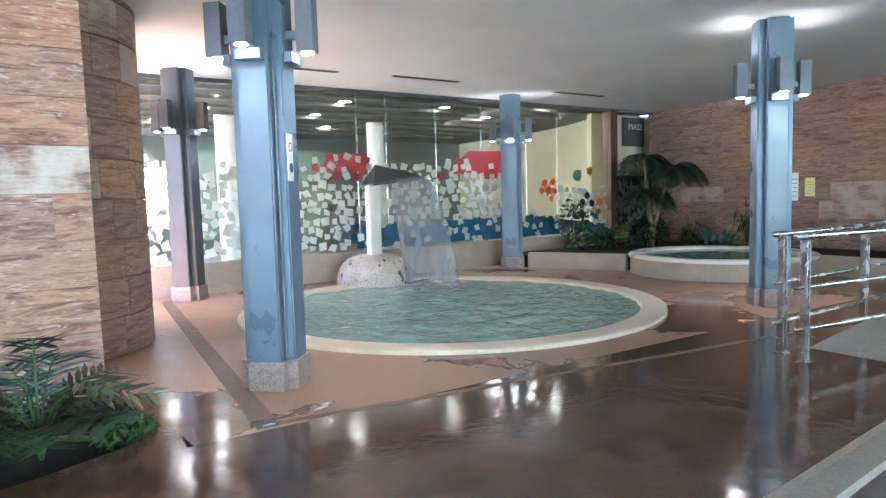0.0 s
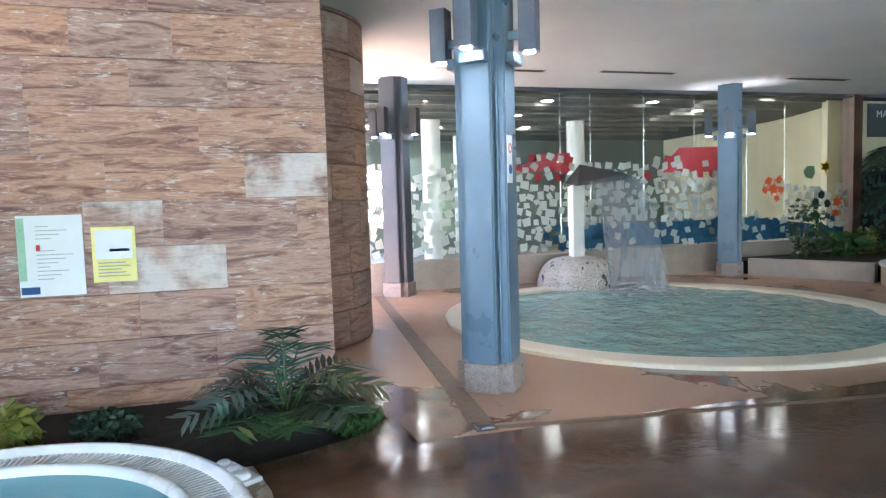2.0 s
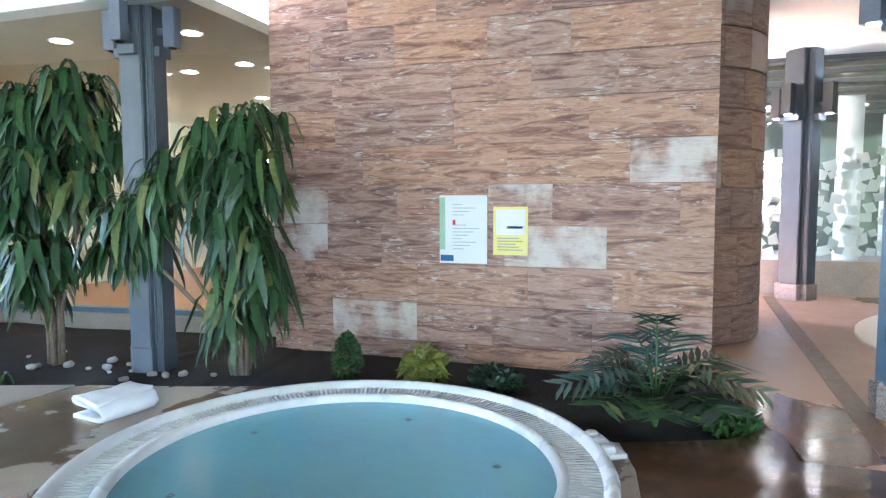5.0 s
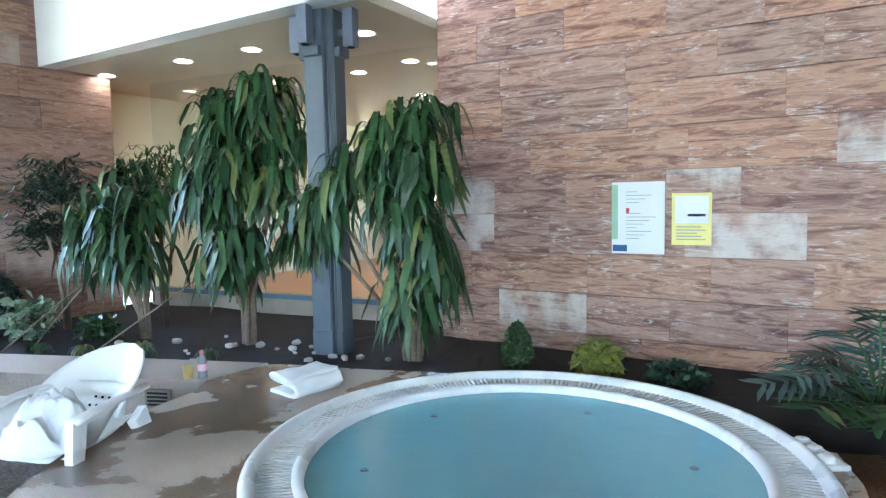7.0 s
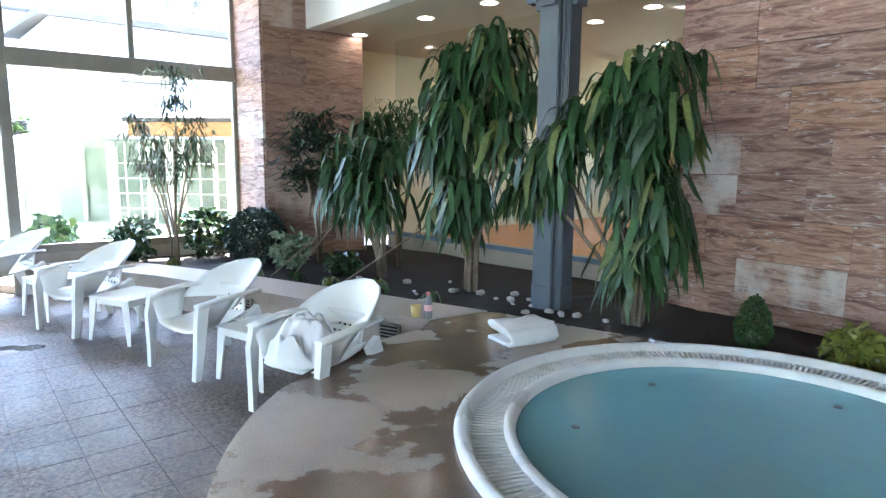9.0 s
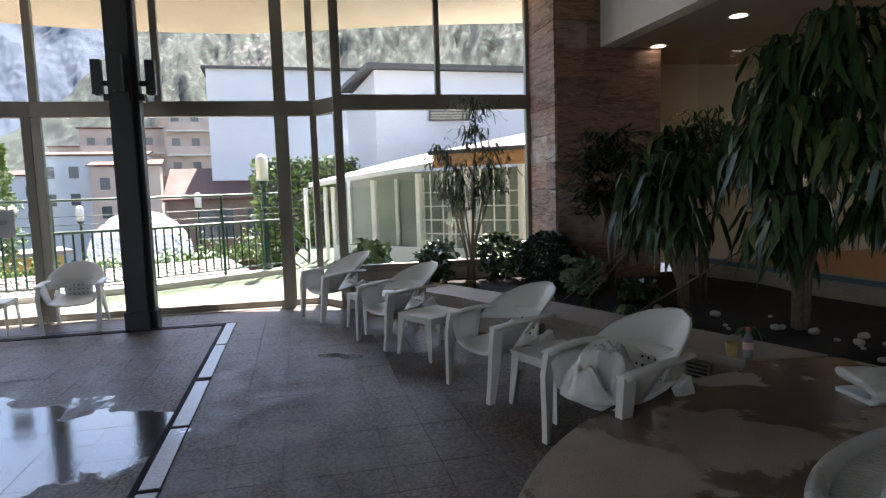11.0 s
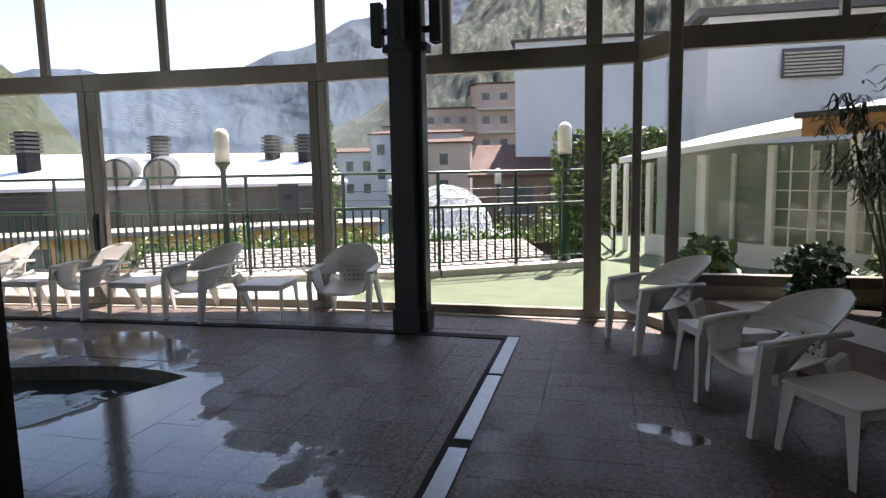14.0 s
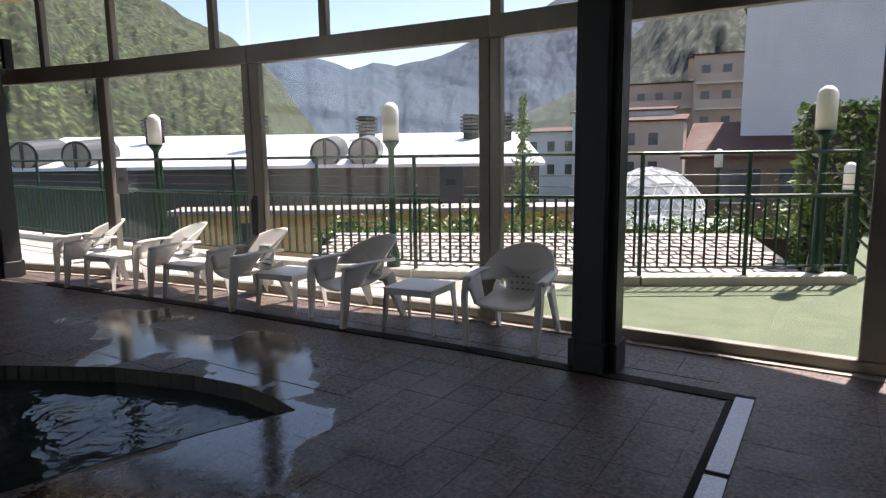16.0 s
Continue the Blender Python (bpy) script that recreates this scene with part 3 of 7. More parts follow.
# round clad pillar behind the wall's end
def round_wall(name, cx, cy, r, z0, z1, mat, label, seed, a0, a1, course=0.372):
    rnd = random.Random(seed)
    bm = B()
    lathe(bm, [(r - 0.03, z0), (r - 0.03, z1)], 64, cx, cy)
    core = solid(name, bm, M_JOINT, label, kind="structure", smooth=True)
    z = z0
    while z < z1 - 0.05:
        t = min(z + course, z1)
        a = a0 - rnd.uniform(0, 20)
        while a < a1:
            step = rnd.uniform(18, 34)
            bm = B()
            n = 6
            rows = []
            for i in range(n + 1):
                ang = radians(a + 0.15 + (step - 0.3) * i / n)
                cs, sn = math.cos(ang), math.sin(ang)
                rows.append([bm.verts.new((cx + q * cs, cy + q * sn, zz)) for q, zz in ((r - 0.03, z + 0.006), (r - 0.004, z + 0.006), (r, z + 0.014), (r, t - 0.014), (r - 0.004, t - 0.006), (r - 0.03, t - 0.006))])
            for p, q in zip(rows, rows[1:]):
                for k in range(5):
                    bm.faces.new((p[k], q[k], q[k + 1], p[k + 1]))
            bm.faces.new(rows[0])
            bm.faces.new(rows[-1][::-1])
            part("slab", bm, mat, core)
            a += step
        z = t
    return core


# glazed mural screen behind the round pool
SCR_Y = 4.95
bm = B()
box(bm, -1.0, 7.25, SCR_Y, SCR_Y + 0.2, 0.0, 0.50)
box(bm, 7.25, 12.6, SCR_Y, SCR_Y + 0.2, 0.0, 0.52)
solid("wall_screen_base", bm, M_COPING, "low beige stone wall under the mural glazing", kind="structure")
screen = thing("window_mural", pose(0, 0, 0), "frameless interior glazing with coloured mosaic film", "window", kind="structure")
for x0, x1 in ((-1.0, 0.73), (0.75, 3.0), (3.02, 5.2), (5.22, 7.4), (7.42, 9.5), (9.52, 11.0)):
    bm = B()
    box(bm, x0, x1, SCR_Y + 0.09, SCR_Y + 0.10, 0.5, TOP)
    ob = part("pane", bm, M_GLASS, screen)
    ob.visible_shadow = False
bm = B()
box(bm, -1.0, 12.6, SCR_Y + 0.02, SCR_Y + 0.18, TOP - 0.06, TOP + 0.001)
part("head_frame", bm, M_STEEL_DK, screen)
bm = B()
box(bm, 11.0, 11.22, SCR_Y - 0.02, SCR_Y + 0.25, 0.52, TOP)
solid("trim_brown_post", bm, surf("brown_wood", (0.10, 0.05, 0.03), (0.14, 0.07, 0.04), 0.45, 6, 50, 0.1), "dark brown timber post beside the glazing", kind="structure")

# room behind the mural
bm = B()
box(bm, -4.0, 13.0, 5.0, 16.0, -0.2, -0.01)
solid("floor_back_room", bm, M_COPING, "pale stone floor of the room behind the glazing", kind="structure")
bm = B()
box(bm, -4.0, 13.0, 4.96, 16.0, TOP + 0.02, TOP + 0.2)
solid("ceiling_back_room", bm, surf("dark_slat_ceiling", (0.10, 0.10, 0.10), (0.14, 0.14, 0.13), 0.7, 2, 30), "dark ceiling of the back room", kind="structure")
bm = B()
box(bm, 3.2, 13.0, 13.8, 14.0, 0, TOP)
# next two pieces are assumed, added to cut the daylight behind the mural
box(bm, -4.0, 3.2, 13.8, 14.0, 0, 0.9)
box(bm, -4.0, 3.2, 13.8, 14.0, 2.5, TOP)
solid("wall_back_room", bm, surf("grey_green_paint", (0.16, 0.19, 0.17), (0.20, 0.23, 0.20), 0.7, 1, 40), "grey plaster end wall of the back room", kind="structure")
bm = B()
pts = [(12.7 - 1.5 * (k / 12) ** 1.6, 9.4 - 4.3 * k / 12) for k in range(13)]
prism(bm, pts + [(x + 0.2, y + 0.1) for x, y in pts[::-1]], 0, TOP)
box(bm, 12.72, 12.95, 9.2, 14.0, 0, TOP)
# unseen straight wall, added to keep sky light off the sign recess
box(bm, 12.97, 13.15, 5.1, 16.0, 0, TOP)
solid("wall_cream", bm, M_CREAM, "curved cream painted wall in the back room", kind="structure")
bm = B()
box(bm, -4.2, -4.0, 4.8, 16.0, 0, 0.5)
box(bm, -4.2, -4.0, 4.8, 16.0, 3.0, TOP)
solid("wall_back_room_west", bm, M_CONC, "plaster wall with a long window opening", kind="structure")
for x, y in ((3.2, 9.0), (7.0, 9.2), (1.0, 12.5), (5.0, 12.5)):
    bm = B()
    lathe(bm, [(0.22, 0), (0.22, TOP)], 24, x, y)
    solid("round_pillar", bm, M_WHITE, "round white painted pillar in the back room", "pillar", "structure", smooth=True)

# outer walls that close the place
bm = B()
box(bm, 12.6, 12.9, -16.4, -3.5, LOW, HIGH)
# same darkened plaster, to send less light back
solid("wall_east", bm, M_CEIL_LOW, "plain plaster wall closing the hall, greyed to cut bounced light", kind="structure")
# ---- planter ----
FRONT = [(-4.66, -2.33), (-6.3, -2.92), (-7.9, -3.55), (-9.5, -4.42)]
SOIL = [(-4.6, -1.72), (-5.8, -2.15), (-7.4, -2.75), (-9.5, -3.75)]
for k in range(3):
    bm = B()
    prism(bm, [FRONT[k + 1], FRONT[k], SOIL[k], SOIL[k + 1]], -0.07, 0.0)
    solid("trim_coping", bm, M_COPING, "beige stone coping on the planter wall", kind="structure")
    bm = B()
    ins = Vector((0.03, 0.07))
    prism(bm, [tuple(Vector(FRONT[k + 1]) + ins), tuple(Vector(FRONT[k]) + ins), tuple(Vector(SOIL[k]) - ins * 0.5), tuple(Vector(SOIL[k + 1]) - ins * 0.5)], LOW - 0.05, -0.07)
    solid("wall_planter", bm, M_COPING, "low beige stone planter wall", kind="structure")
bm = B()
bed = [(-9.5, -3.75), (-7.4, -2.75), (-5.8, -2.15), (-4.6, -1.72), (-3.75, -1.5)] + [(-3.15, -1.30)] + ring_pts(TUB.x, TUB.y, 1.40, 20, 128, 32) + [(-0.62, -1.64), (-0.35, -1.545), (-0.07, -1.42), (0.06, -1.33), (0.22, -1.13), (0.02, 0.0), (-4.0, 0.0), (-4.0, 1.0), (-8.7, 0.3), (-9.5, -1.9)]
vs = [bm.verts.new((x, y, -0.05)) for x, y in bed]
f = bm.faces.new(vs)
bmesh.ops.triangulate(bm, faces=[f])
bmesh.ops.subdivide_edges(bm, edges=bm.edges[:], cuts=5, use_grid_fill=True)
for v in bm.verts:
    v.co.z += 0.03 * noise.noise(v.co * 2.5) + 0.015 * noise.noise(v.co * 9)
solid("ground_soil", bm, M_SOIL, "dark moist planting soil with an uneven surface", kind="structure")

# glazed room behind the planter
bm = B()
gdir = (Vector((-8.6, 0.05)) - Vector((-3.95, 0.55)))
prism(bm, [(-8.65, -0.05), (-3.9, 0.45), (-3.9, 0.65), (-8.65, 0.15)], -0.2, 0.12)
solid("wall_glazed_base", bm, M_COPING, "low concrete kerb under the inner glazing", kind="structure")
inner = thing("window_inner", pose(0, 0, 0), "tall interior glazing behind the planter", "window", kind="structure")
for k in range(3):
    p, q = Vector((-3.95, 0.55)) + gdir * (k / 3 + 0.002), Vector((-3.95, 0.55)) + gdir * ((k + 1) / 3 - 0.002)
    bm = B()
    prism(bm, [(q.x, q.y), (p.x, p.y), (p.x, p.y + 0.012), (q.x, q.y + 0.012)], 0.12, 2.96)
    part("pane", bm, M_GLASS, inner).visible_shadow = False
bm = B()
prism(bm, [(-8.66, 0.0), (-3.9, 0.5), (-3.9, 0.6), (-8.66, 0.1)], 0.12, 0.18)
part("sill_frame", bm, M_STEEL_BLUE, inner)
bm = B()
box(bm, -8.612, -3.96, -1.36, -1.16, 2.952, HIGH)
solid("wall_bulkhead", bm, M_WHITE, "white painted bulkhead above the planter", kind="structure")
bm = B()
box(bm, -9.6, -0.5, 0.62, 7.0, -0.12, -0.02)
solid("floor_inner", bm, surf("orange_floor", (0.50, 0.22, 0.08), (0.56, 0.27, 0.11), 0.4, 2, 50), "warm orange floor of the glazed room", kind="structure")
bm = B()
box(bm, -9.6, -3.96, -1.34, 7.0, 2.96, 3.06)
solid("ceiling_inner", bm, surf("beige_ceiling", (0.56, 0.51, 0.40), (0.62, 0.57, 0.45), 0.6, 1, 40, 0.05, vary=0.05), "cream ceiling over the planter and the glazed room", kind="structure")
bm = B()
box(bm, -9.6, -1.0, 6.8, 7.0, -0.02, 1.3)
box(bm, -9.6, -1.0, 6.8, 7.0, 2.35, 3.06)
box(bm, -9.6, -8.7, 6.8, 7.0, 1.3, 2.35)
box(bm, -6.2, -1.0, 6.8, 7.0, 1.3, 2.35)
box(bm, -9.75, -9.6, -0.5, 7.0, -0.02, 3.06)
box(bm, -4.1, -3.9, 0.9, 7.0, 0, 3.06)
solid("wall_inner_back", bm, M_CREAM, "cream rear wall of the glazed room", kind="structure")
bm = B()
lathe(bm, [(0.35, 0), (0.35, 2.97)], 28, -5.6, 3.2)
solid("round_pillar", bm, surf("brown_pillar", (0.30, 0.18, 0.10), (0.36, 0.23, 0.13), 0.5, 2, 40), "round brown pillar in the glazed room", "pillar", "structure", smooth=True)

# stone pier at the window's end
bm = B()
box(bm, -9.6, -8.63, -1.96, -0.9, -0.2, HIGH)
solid("wall_pier_core", bm, M_JOINT, "mortar core of the stone pier", kind="structure")
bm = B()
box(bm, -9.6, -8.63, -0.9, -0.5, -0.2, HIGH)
# darker stone puts the recess's shade into the colour
solid("wall_pier_side", bm, M_STONE_DK, "brown stone return wall beside the pier, shade put into its colour", kind="structure")

# ---- facade ----
FAC = [(-10.0, -4.92), (-10.05, -8.45), (-9.83, -11.4), (-9.55, -14.0), (-9.1, -16.2)]
SILL, TRAN0, TRAN1 = LOW + 0.10, 2.27, 2.47


def bar_between(bm, p, q, w, d, z0, z1):
    """An upright slab from p to q in plan, w thick, centred on the line."""
    p, q = Vector(p), Vector(q)
    n = (q - p).normalized()
    s = Vector((-n.y, n.x)) * w / 2
    prism(bm, [tuple(p - s), tuple(q - s), tuple(q + s), tuple(p + s)], z0, z1)


def along_line(p, q, t):
    return (p[0] + (q[0] - p[0]) * t, p[1] + (q[1] - p[1]) * t)


def glazing(n, p, q, posts, uppers, z_sill, door=False, tr0=TRAN0, tr1=TRAN1):
    win = thing(f"window_{n}", pose(0, 0, 0), "tall aluminium-framed glazing onto the terrace", "window", kind="structure")
    length = (Vector(q) - Vector(p)).length
    for nm, a, b, w in (("bottom_rail", z_sill - 0.10, z_sill, 0.10), ("transom", tr0, tr1, 0.12), ("head_rail", HIGH - 0.08, HIGH + 0.001, 0.10)):
        bm = B()
        bar_between(bm, p, q, w, w, a, b)
        bmesh.ops.bevel(bm, geom=bm.edges[:], offset=0.006, segments=1, affect="EDGES")
        part(nm, bm, M_ALU, win)
    for nm, marks, a, b in (("post", posts, z_sill, tr0), ("upper_post", uppers, tr1, HIGH - 0.08)):
        for t, w in marks:
            h = w / 2 / length
            bm = B()
            bar_between(bm, along_line(p, q, max(0, t - h)), along_line(p, q, min(1, t + h)), 0.09, 0.09, a, b)
            bmesh.ops.bevel(bm, geom=bm.edges[:], offset=0.006, segments=1, affect="EDGES")
            part(nm, bm, M_ALU, win)
    for marks, a, b in ((posts, z_sill, tr0), (uppers, tr1, HIGH - 0.08)):
        ts = sorted([0.0] + [t for t, _ in marks] + [1.0])
        for u, v in zip(ts, ts[1:]):
            if (v - u) * length < 0.08:
                continue
            bm = B()
            bar_between(bm, along_line(p, q, u + 0.01), along_line(p, q, v - 0.01), 0.012, 0.012, a, b)
            part("pane", bm, M_GLASS, win).visible_shadow = False
    return win


glazing(1, (-9.55, -1.97), (-9.55, -4.62), [(0.015, 0.06)], [(0.015, 0.06), (0.5, 0.07)], 0.22, tr0=2.29, tr1=2.49)
glazing(2, (-9.58, -4.66), (-9.97, -4.92), [], [], SILL)
glazing(3, FAC[0], FAC[1], [(0.012, 0.10), (0.135, 0.18), (0.985, 0.11)], [(0.012, 0.10), (0.135, 0.16), (0.57, 0.09), (0.985, 0.10)], SILL)
W4 = glazing(4, FAC[1], FAC[2], [(0.02, 0.11), (0.975, 0.14)], [(0.64, 0.09)], SILL)
glazing(5, FAC[2], FAC[3], [(0.02, 0.11), (0.96, 0.16)], [(0.2, 0.09), (0.86, 0.09)], SILL)
glazing(6, FAC[3], FAC[4], [(0.97, 0.16)], [(0.4, 0.09), (0.97, 0.09)], SILL)
SOUTH = [(-9.1, -16.2), (-3.7, -16.2), (1.7, -16.2), (7.1, -16.2), (12.6, -16.2)]
# unseen wall, put in place of glazing to cut daylight on the lower floor
bm = B()
box(bm, -9.3, -3.7, -16.3, -16.1, LOW, HIGH)
solid("wall_south", bm, M_STONE_DK, "unseen brown stone wall, added to cut daylight in the lower area", kind="structure")
for k in range(1, 4):
    glazing(7 + k, SOUTH[k], SOUTH[k + 1], [(0.33, 0.12), (0.66, 0.12), (0.98, 0.14)], [(0.33, 0.09), (0.66, 0.09)], SILL)
for p in FAC[0:1]:
    bm = B()
    box(bm, -9.63, -9.52, -4.72, -4.60, LOW, HIGH, 0.01)
    solid("trim_corner_post", bm, M_ALU, "aluminium corner post of the glazing", kind="structure")
bm = B()
box(bm, -9.6, -9.5, -4.6, -1.97, LOW - 0.1, 0.12)
solid("wall_window_base", bm, M_COPING, "low stone wall under the window", kind="structure")
bm = B()
for p, q in zip(FAC, FAC[1:]):
    bar_between(bm, p, q, 0.3, 0.3, LOW - 0.15, LOW + 0.012)
solid("trim_threshold", bm, M_MARBLE, "pale stone door threshold", kind="structure")

# ---- columns ----
def plus(r, a):
    return [(r, -a), (r, a), (a, a), (a, r), (-a, r), (-a, a), (-r, a), (-r, -a), (-a, -a), (-a, -r), (a, -r), (a, -a)]


def column(x, y, z0, rz, mat, lamps=True, up=None, low=2.50, girth=1.0):
    """A steel column of cross-shaped section on a granite foot, with four lamp boxes on brackets."""
    c = thing("steel_column", pose(x, y, z0, 0, 0, rz) @ Matrix.Diagonal((girth, girth, 1, 1)), "blue-grey painted steel column on a granite foot" if mat == M_STEEL_BLUE else "steel column on a stone foot, coloured darker where shade falls", "column", "steel columns", "structure")
    bm = B()
    prism(bm, plus(0.20, 0.12), 0.22, (HIGH if z0 < -0.2 else 2.96 if z0 < 0 else TOP) - z0)
    bmesh.ops.bevel(bm, geom=[e for e in bm.edges if abs(e.verts[0].co.z - e.verts[1].co.z) > 1], offset=0.012, segments=2, affect="EDGES")
    part("shaft", bm, mat, c)
    bm = B()
    prism(bm, plus(0.225, 0.14) if mat != M_STEEL_MID else plus(0.203, 0.122), 0.0, 0.22)
    bmesh.ops.bevel(bm, geom=bm.edges[:], offset=0.006, segments=1, affect="EDGES")
    # the darkened columns' feet take the same colour instead of granite
    part("foot", bm, M_STEEL_DK if mat == M_STEEL_DK else mat if mat == M_STEEL_MID else M_GRANITE, c, "" if mat in (M_STEEL_DK, M_STEEL_MID) else "speckled granite foot")
    bm = B()
    tube(bm, [(0.135, -0.135, 0.24), (0.135, -0.135, low - z0 - 0.1)], 0.012, 6)
    part("cable_pipe", bm, mat, c)
    if lamps:
        zl = low - z0
        for k in range(4):
            r = pose(0, 0, 0, 0, 0, 90 * k)
            bm = B()
            box(bm, 0.205, 0.27, -0.10, 0.10, zl - 0.06, zl + 0.02, 0.008)
            box(bm, 0.19, 0.33, -0.02, 0.02, zl + 0.12, zl + 0.18)
            br = part("bracket", bm, mat, c)
            br.matrix_basis = r
            bm = B()
            box(bm, 0.29, 0.42, -0.065, 0.065, zl + 0.02, zl + 0.42, 0.006)
            lb = part("lamp_box", bm, M_STEEL_DK if mat in (M_STEEL_DK, M_STEEL_SHADED) else M_LAMPBOX, c, "dark box lamp")
            lb.matrix_basis = r
            bm = B()
            lathe(bm, [(0, zl + 0.012), (0.042, zl + 0.012), (0.042, zl + 0.0195), (0, zl + 0.0195)], 16, 0.355, 0)
            part("lens", bm, M_LAMPGLOW if up else M_BLACK, lb, "round lit lamp lens" if up else "")
    if up:
        for k in range(4):
            a = radians(rz + 90 * k)
            px, py = x + 0.355 * math.cos(a), y + 0.355 * math.sin(a)
            if up > 1 or k in (0, 2):
                spot("lamp_down", (px, py, low - 0.005), (px, py, 0), 0.75, 80, 0.8)
        for k in range(4):
            a = radians(rz + 90 * k)
            px, py = x + 0.33 * math.cos(a), y + 0.33 * math.sin(a)
            if k % 2 == 0:
                spot("lamp_up", (px, py, low + 0.44), (px, py, 9), 0.28, 150, 0.8)
    return c


# the columns' blue with shade darkened into it, for the backlit one
M_STEEL_SHADED = surf("shaded_blue_steel", (0.05, 0.068, 0.09), (0.065, 0.085, 0.11), 0.4, 2.5, 80, 0.03, vary=0.06)
M_LAMPBOX = surf("lamp_box_paint", (0.13, 0.15, 0.20), (0.17, 0.19, 0.24), 0.4, 3, 60, 0.03)
column(1.15, -0.655, 0.0, -40, M_STEEL_BLUE, True, 2)
column(1.47, 4.54, 0.0, -40, M_STEEL_SHADED, True, 1)
column(7.58, 4.40, 0.0, -40, M_STEEL_BLUE, True, 1)
column(7.13, -1.14, 0.0, -40, M_STEEL_BLUE, True, 2)
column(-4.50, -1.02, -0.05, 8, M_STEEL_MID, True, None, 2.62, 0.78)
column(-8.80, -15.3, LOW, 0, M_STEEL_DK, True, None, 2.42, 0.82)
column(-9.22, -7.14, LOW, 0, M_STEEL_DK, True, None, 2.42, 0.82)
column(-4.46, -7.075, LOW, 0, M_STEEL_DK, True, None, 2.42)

clad_wall("wall_posters", (-3.95, 0.0), (1, 0), 3.95, -0.25, HIGH, M_STONE, "wall clad in banded brown and pink stone slabs", 4)
clad_wall("wall_east_clad", (12.55, 5.1), (0, -1), 8.6, 0.0, TOP, M_STONE_DK, "far wall clad in reddish brown stone slabs", 9)
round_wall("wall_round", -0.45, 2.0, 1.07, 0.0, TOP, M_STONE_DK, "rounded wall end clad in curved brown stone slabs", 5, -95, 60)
clad_wall("wall_pier", (-9.56, -1.975), (1, 0), 0.93, -0.05, HIGH, M_STONE, "stone-clad window pier", 12, depth=0.03)
# shaded copy of the pier's stone, darker than its lit face
clad_wall("wall_pier_east", (-8.615, -1.96), (0, 1), 1.46, -0.05, HIGH, M_STONE_DK, "stone-clad pier side, its shade put into darker stone", 13, depth=0.03)

# ---- hot tub ----
M_JET = surf("jet_plastic", (0.05, 0.09, 0.10), (0.09, 0.14, 0.15), 0.4)
tub = thing("hot_tub", pose(TUB.x, TUB.y, 0) @ Matrix.Diagonal((0.937, 0.937, 1, 1)), "round white hot tub with a slotted overflow rim", "hot tub")
bm = B()
lathe(bm, [(1.50, -0.01), (1.51, 0.03), (1.485, 0.055), (1.455, 0.05), (1.44, 0.022), (1.42, 0.005), (1.40, -0.1), (1.50, -0.1)], 160, closed=True)
part("outer_lip", bm, M_TUB, tub, smooth=True)
bm = B()
lathe(bm, [(1.193, -0.015), (1.185, -0.10), (1.09, -0.45), (0.62, -0.50), (0.56, -0.95), (0.0, -1.0)], 128)
part("basin", bm, M_TUB_IN, tub, "pale blue moulded basin", smooth=True)
bm = B()
lathe(bm, [(1.262, 0.0), (1.246, 0.024), (1.215, 0.028), (1.195, 0.016), (1.191, -0.03)], 128)
part("inner_lip", bm, M_TUB, tub, smooth=True)
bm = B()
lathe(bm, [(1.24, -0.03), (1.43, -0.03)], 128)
# grey puts the shade below the slats into the gutter's colour
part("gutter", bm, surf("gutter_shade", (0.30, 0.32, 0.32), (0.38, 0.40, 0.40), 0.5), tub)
bm = B()
nsl = 250
for k in range(nsl):
    a = 2 * math.pi * k / nsl
    c, s = math.cos(a), math.sin(a)
    vs = []
    for z in (-0.004, 0.012):
        for rr, ww in ((1.25, -0.0095), (1.44, -0.0095), (1.44, 0.0095), (1.25, 0.0095)):
            vs.append(bm.verts.new((rr * c - ww * s, rr * s + ww * c, z)))
    for q in ((4, 5, 6, 7), (0, 1, 5, 4), (1, 2, 6, 5), (2, 3, 7, 6), (3, 0, 4, 7)):
        bm.faces.new([vs[i] for i in q])
ob = part("grille_slats", bm, M_TUB, tub)
tagged(ob, kind="stuff")
bm = B()
lathe(bm, [(0, 0), (1.197, 0)], 96)
w = part("water", bm, M_WATER, tub, "clear turquoise water", loc=pose(0, 0, -0.025))
w.visible_shadow = False
for k, a in enumerate((21, 86, 157, 218, 275, 330)):
    bm = B()
    lathe(bm, [(0, 0.012), (0.016, 0.014), (0.03, 0.006), (0.036, 0.0)], 16)
    part("jet", bm, M_JET, tub, "dark round water jet", loc=pose(0.88 * math.cos(radians(a)), 0.88 * math.sin(radians(a)), -0.034))
for k, (dx, dy) in enumerate(((1.36, 0.70), (1.30, 0.80), (1.41, 0.60))):
    bm = B()
    lathe(bm, [(0, 0.03), (0.035, 0.028), (0.045, 0.018), (0.048, 0.0)], 20)
    part("button", bm, M_TUB, tub, "round white air button", loc=pose(dx, dy, 0.028))
bm = B()
box(bm, -0.18, 0.18, -0.07, 0.07, 0.0, 0.028, 0.012)
part("button_panel", bm, M_TUB, tub, loc=pose(1.37, 0.70, 0, 0, 0, -58))

# ---- round pool with fountain ----
pool = thing("round_pool", pose(*POOL_C, 0), "round pool with a pale stone rim and turquoise water", "pool")
bm = B()
lathe(bm, [(RIM_OUT, -0.05), (RIM_OUT, 0.035), (RIM_OUT - 0.02, 0.045), (RIM_IN + 0.02, 0.045), (RIM_IN, 0.03), (RIM_IN, -0.12), (RIM_OUT, -0.12)], 128, closed=True)
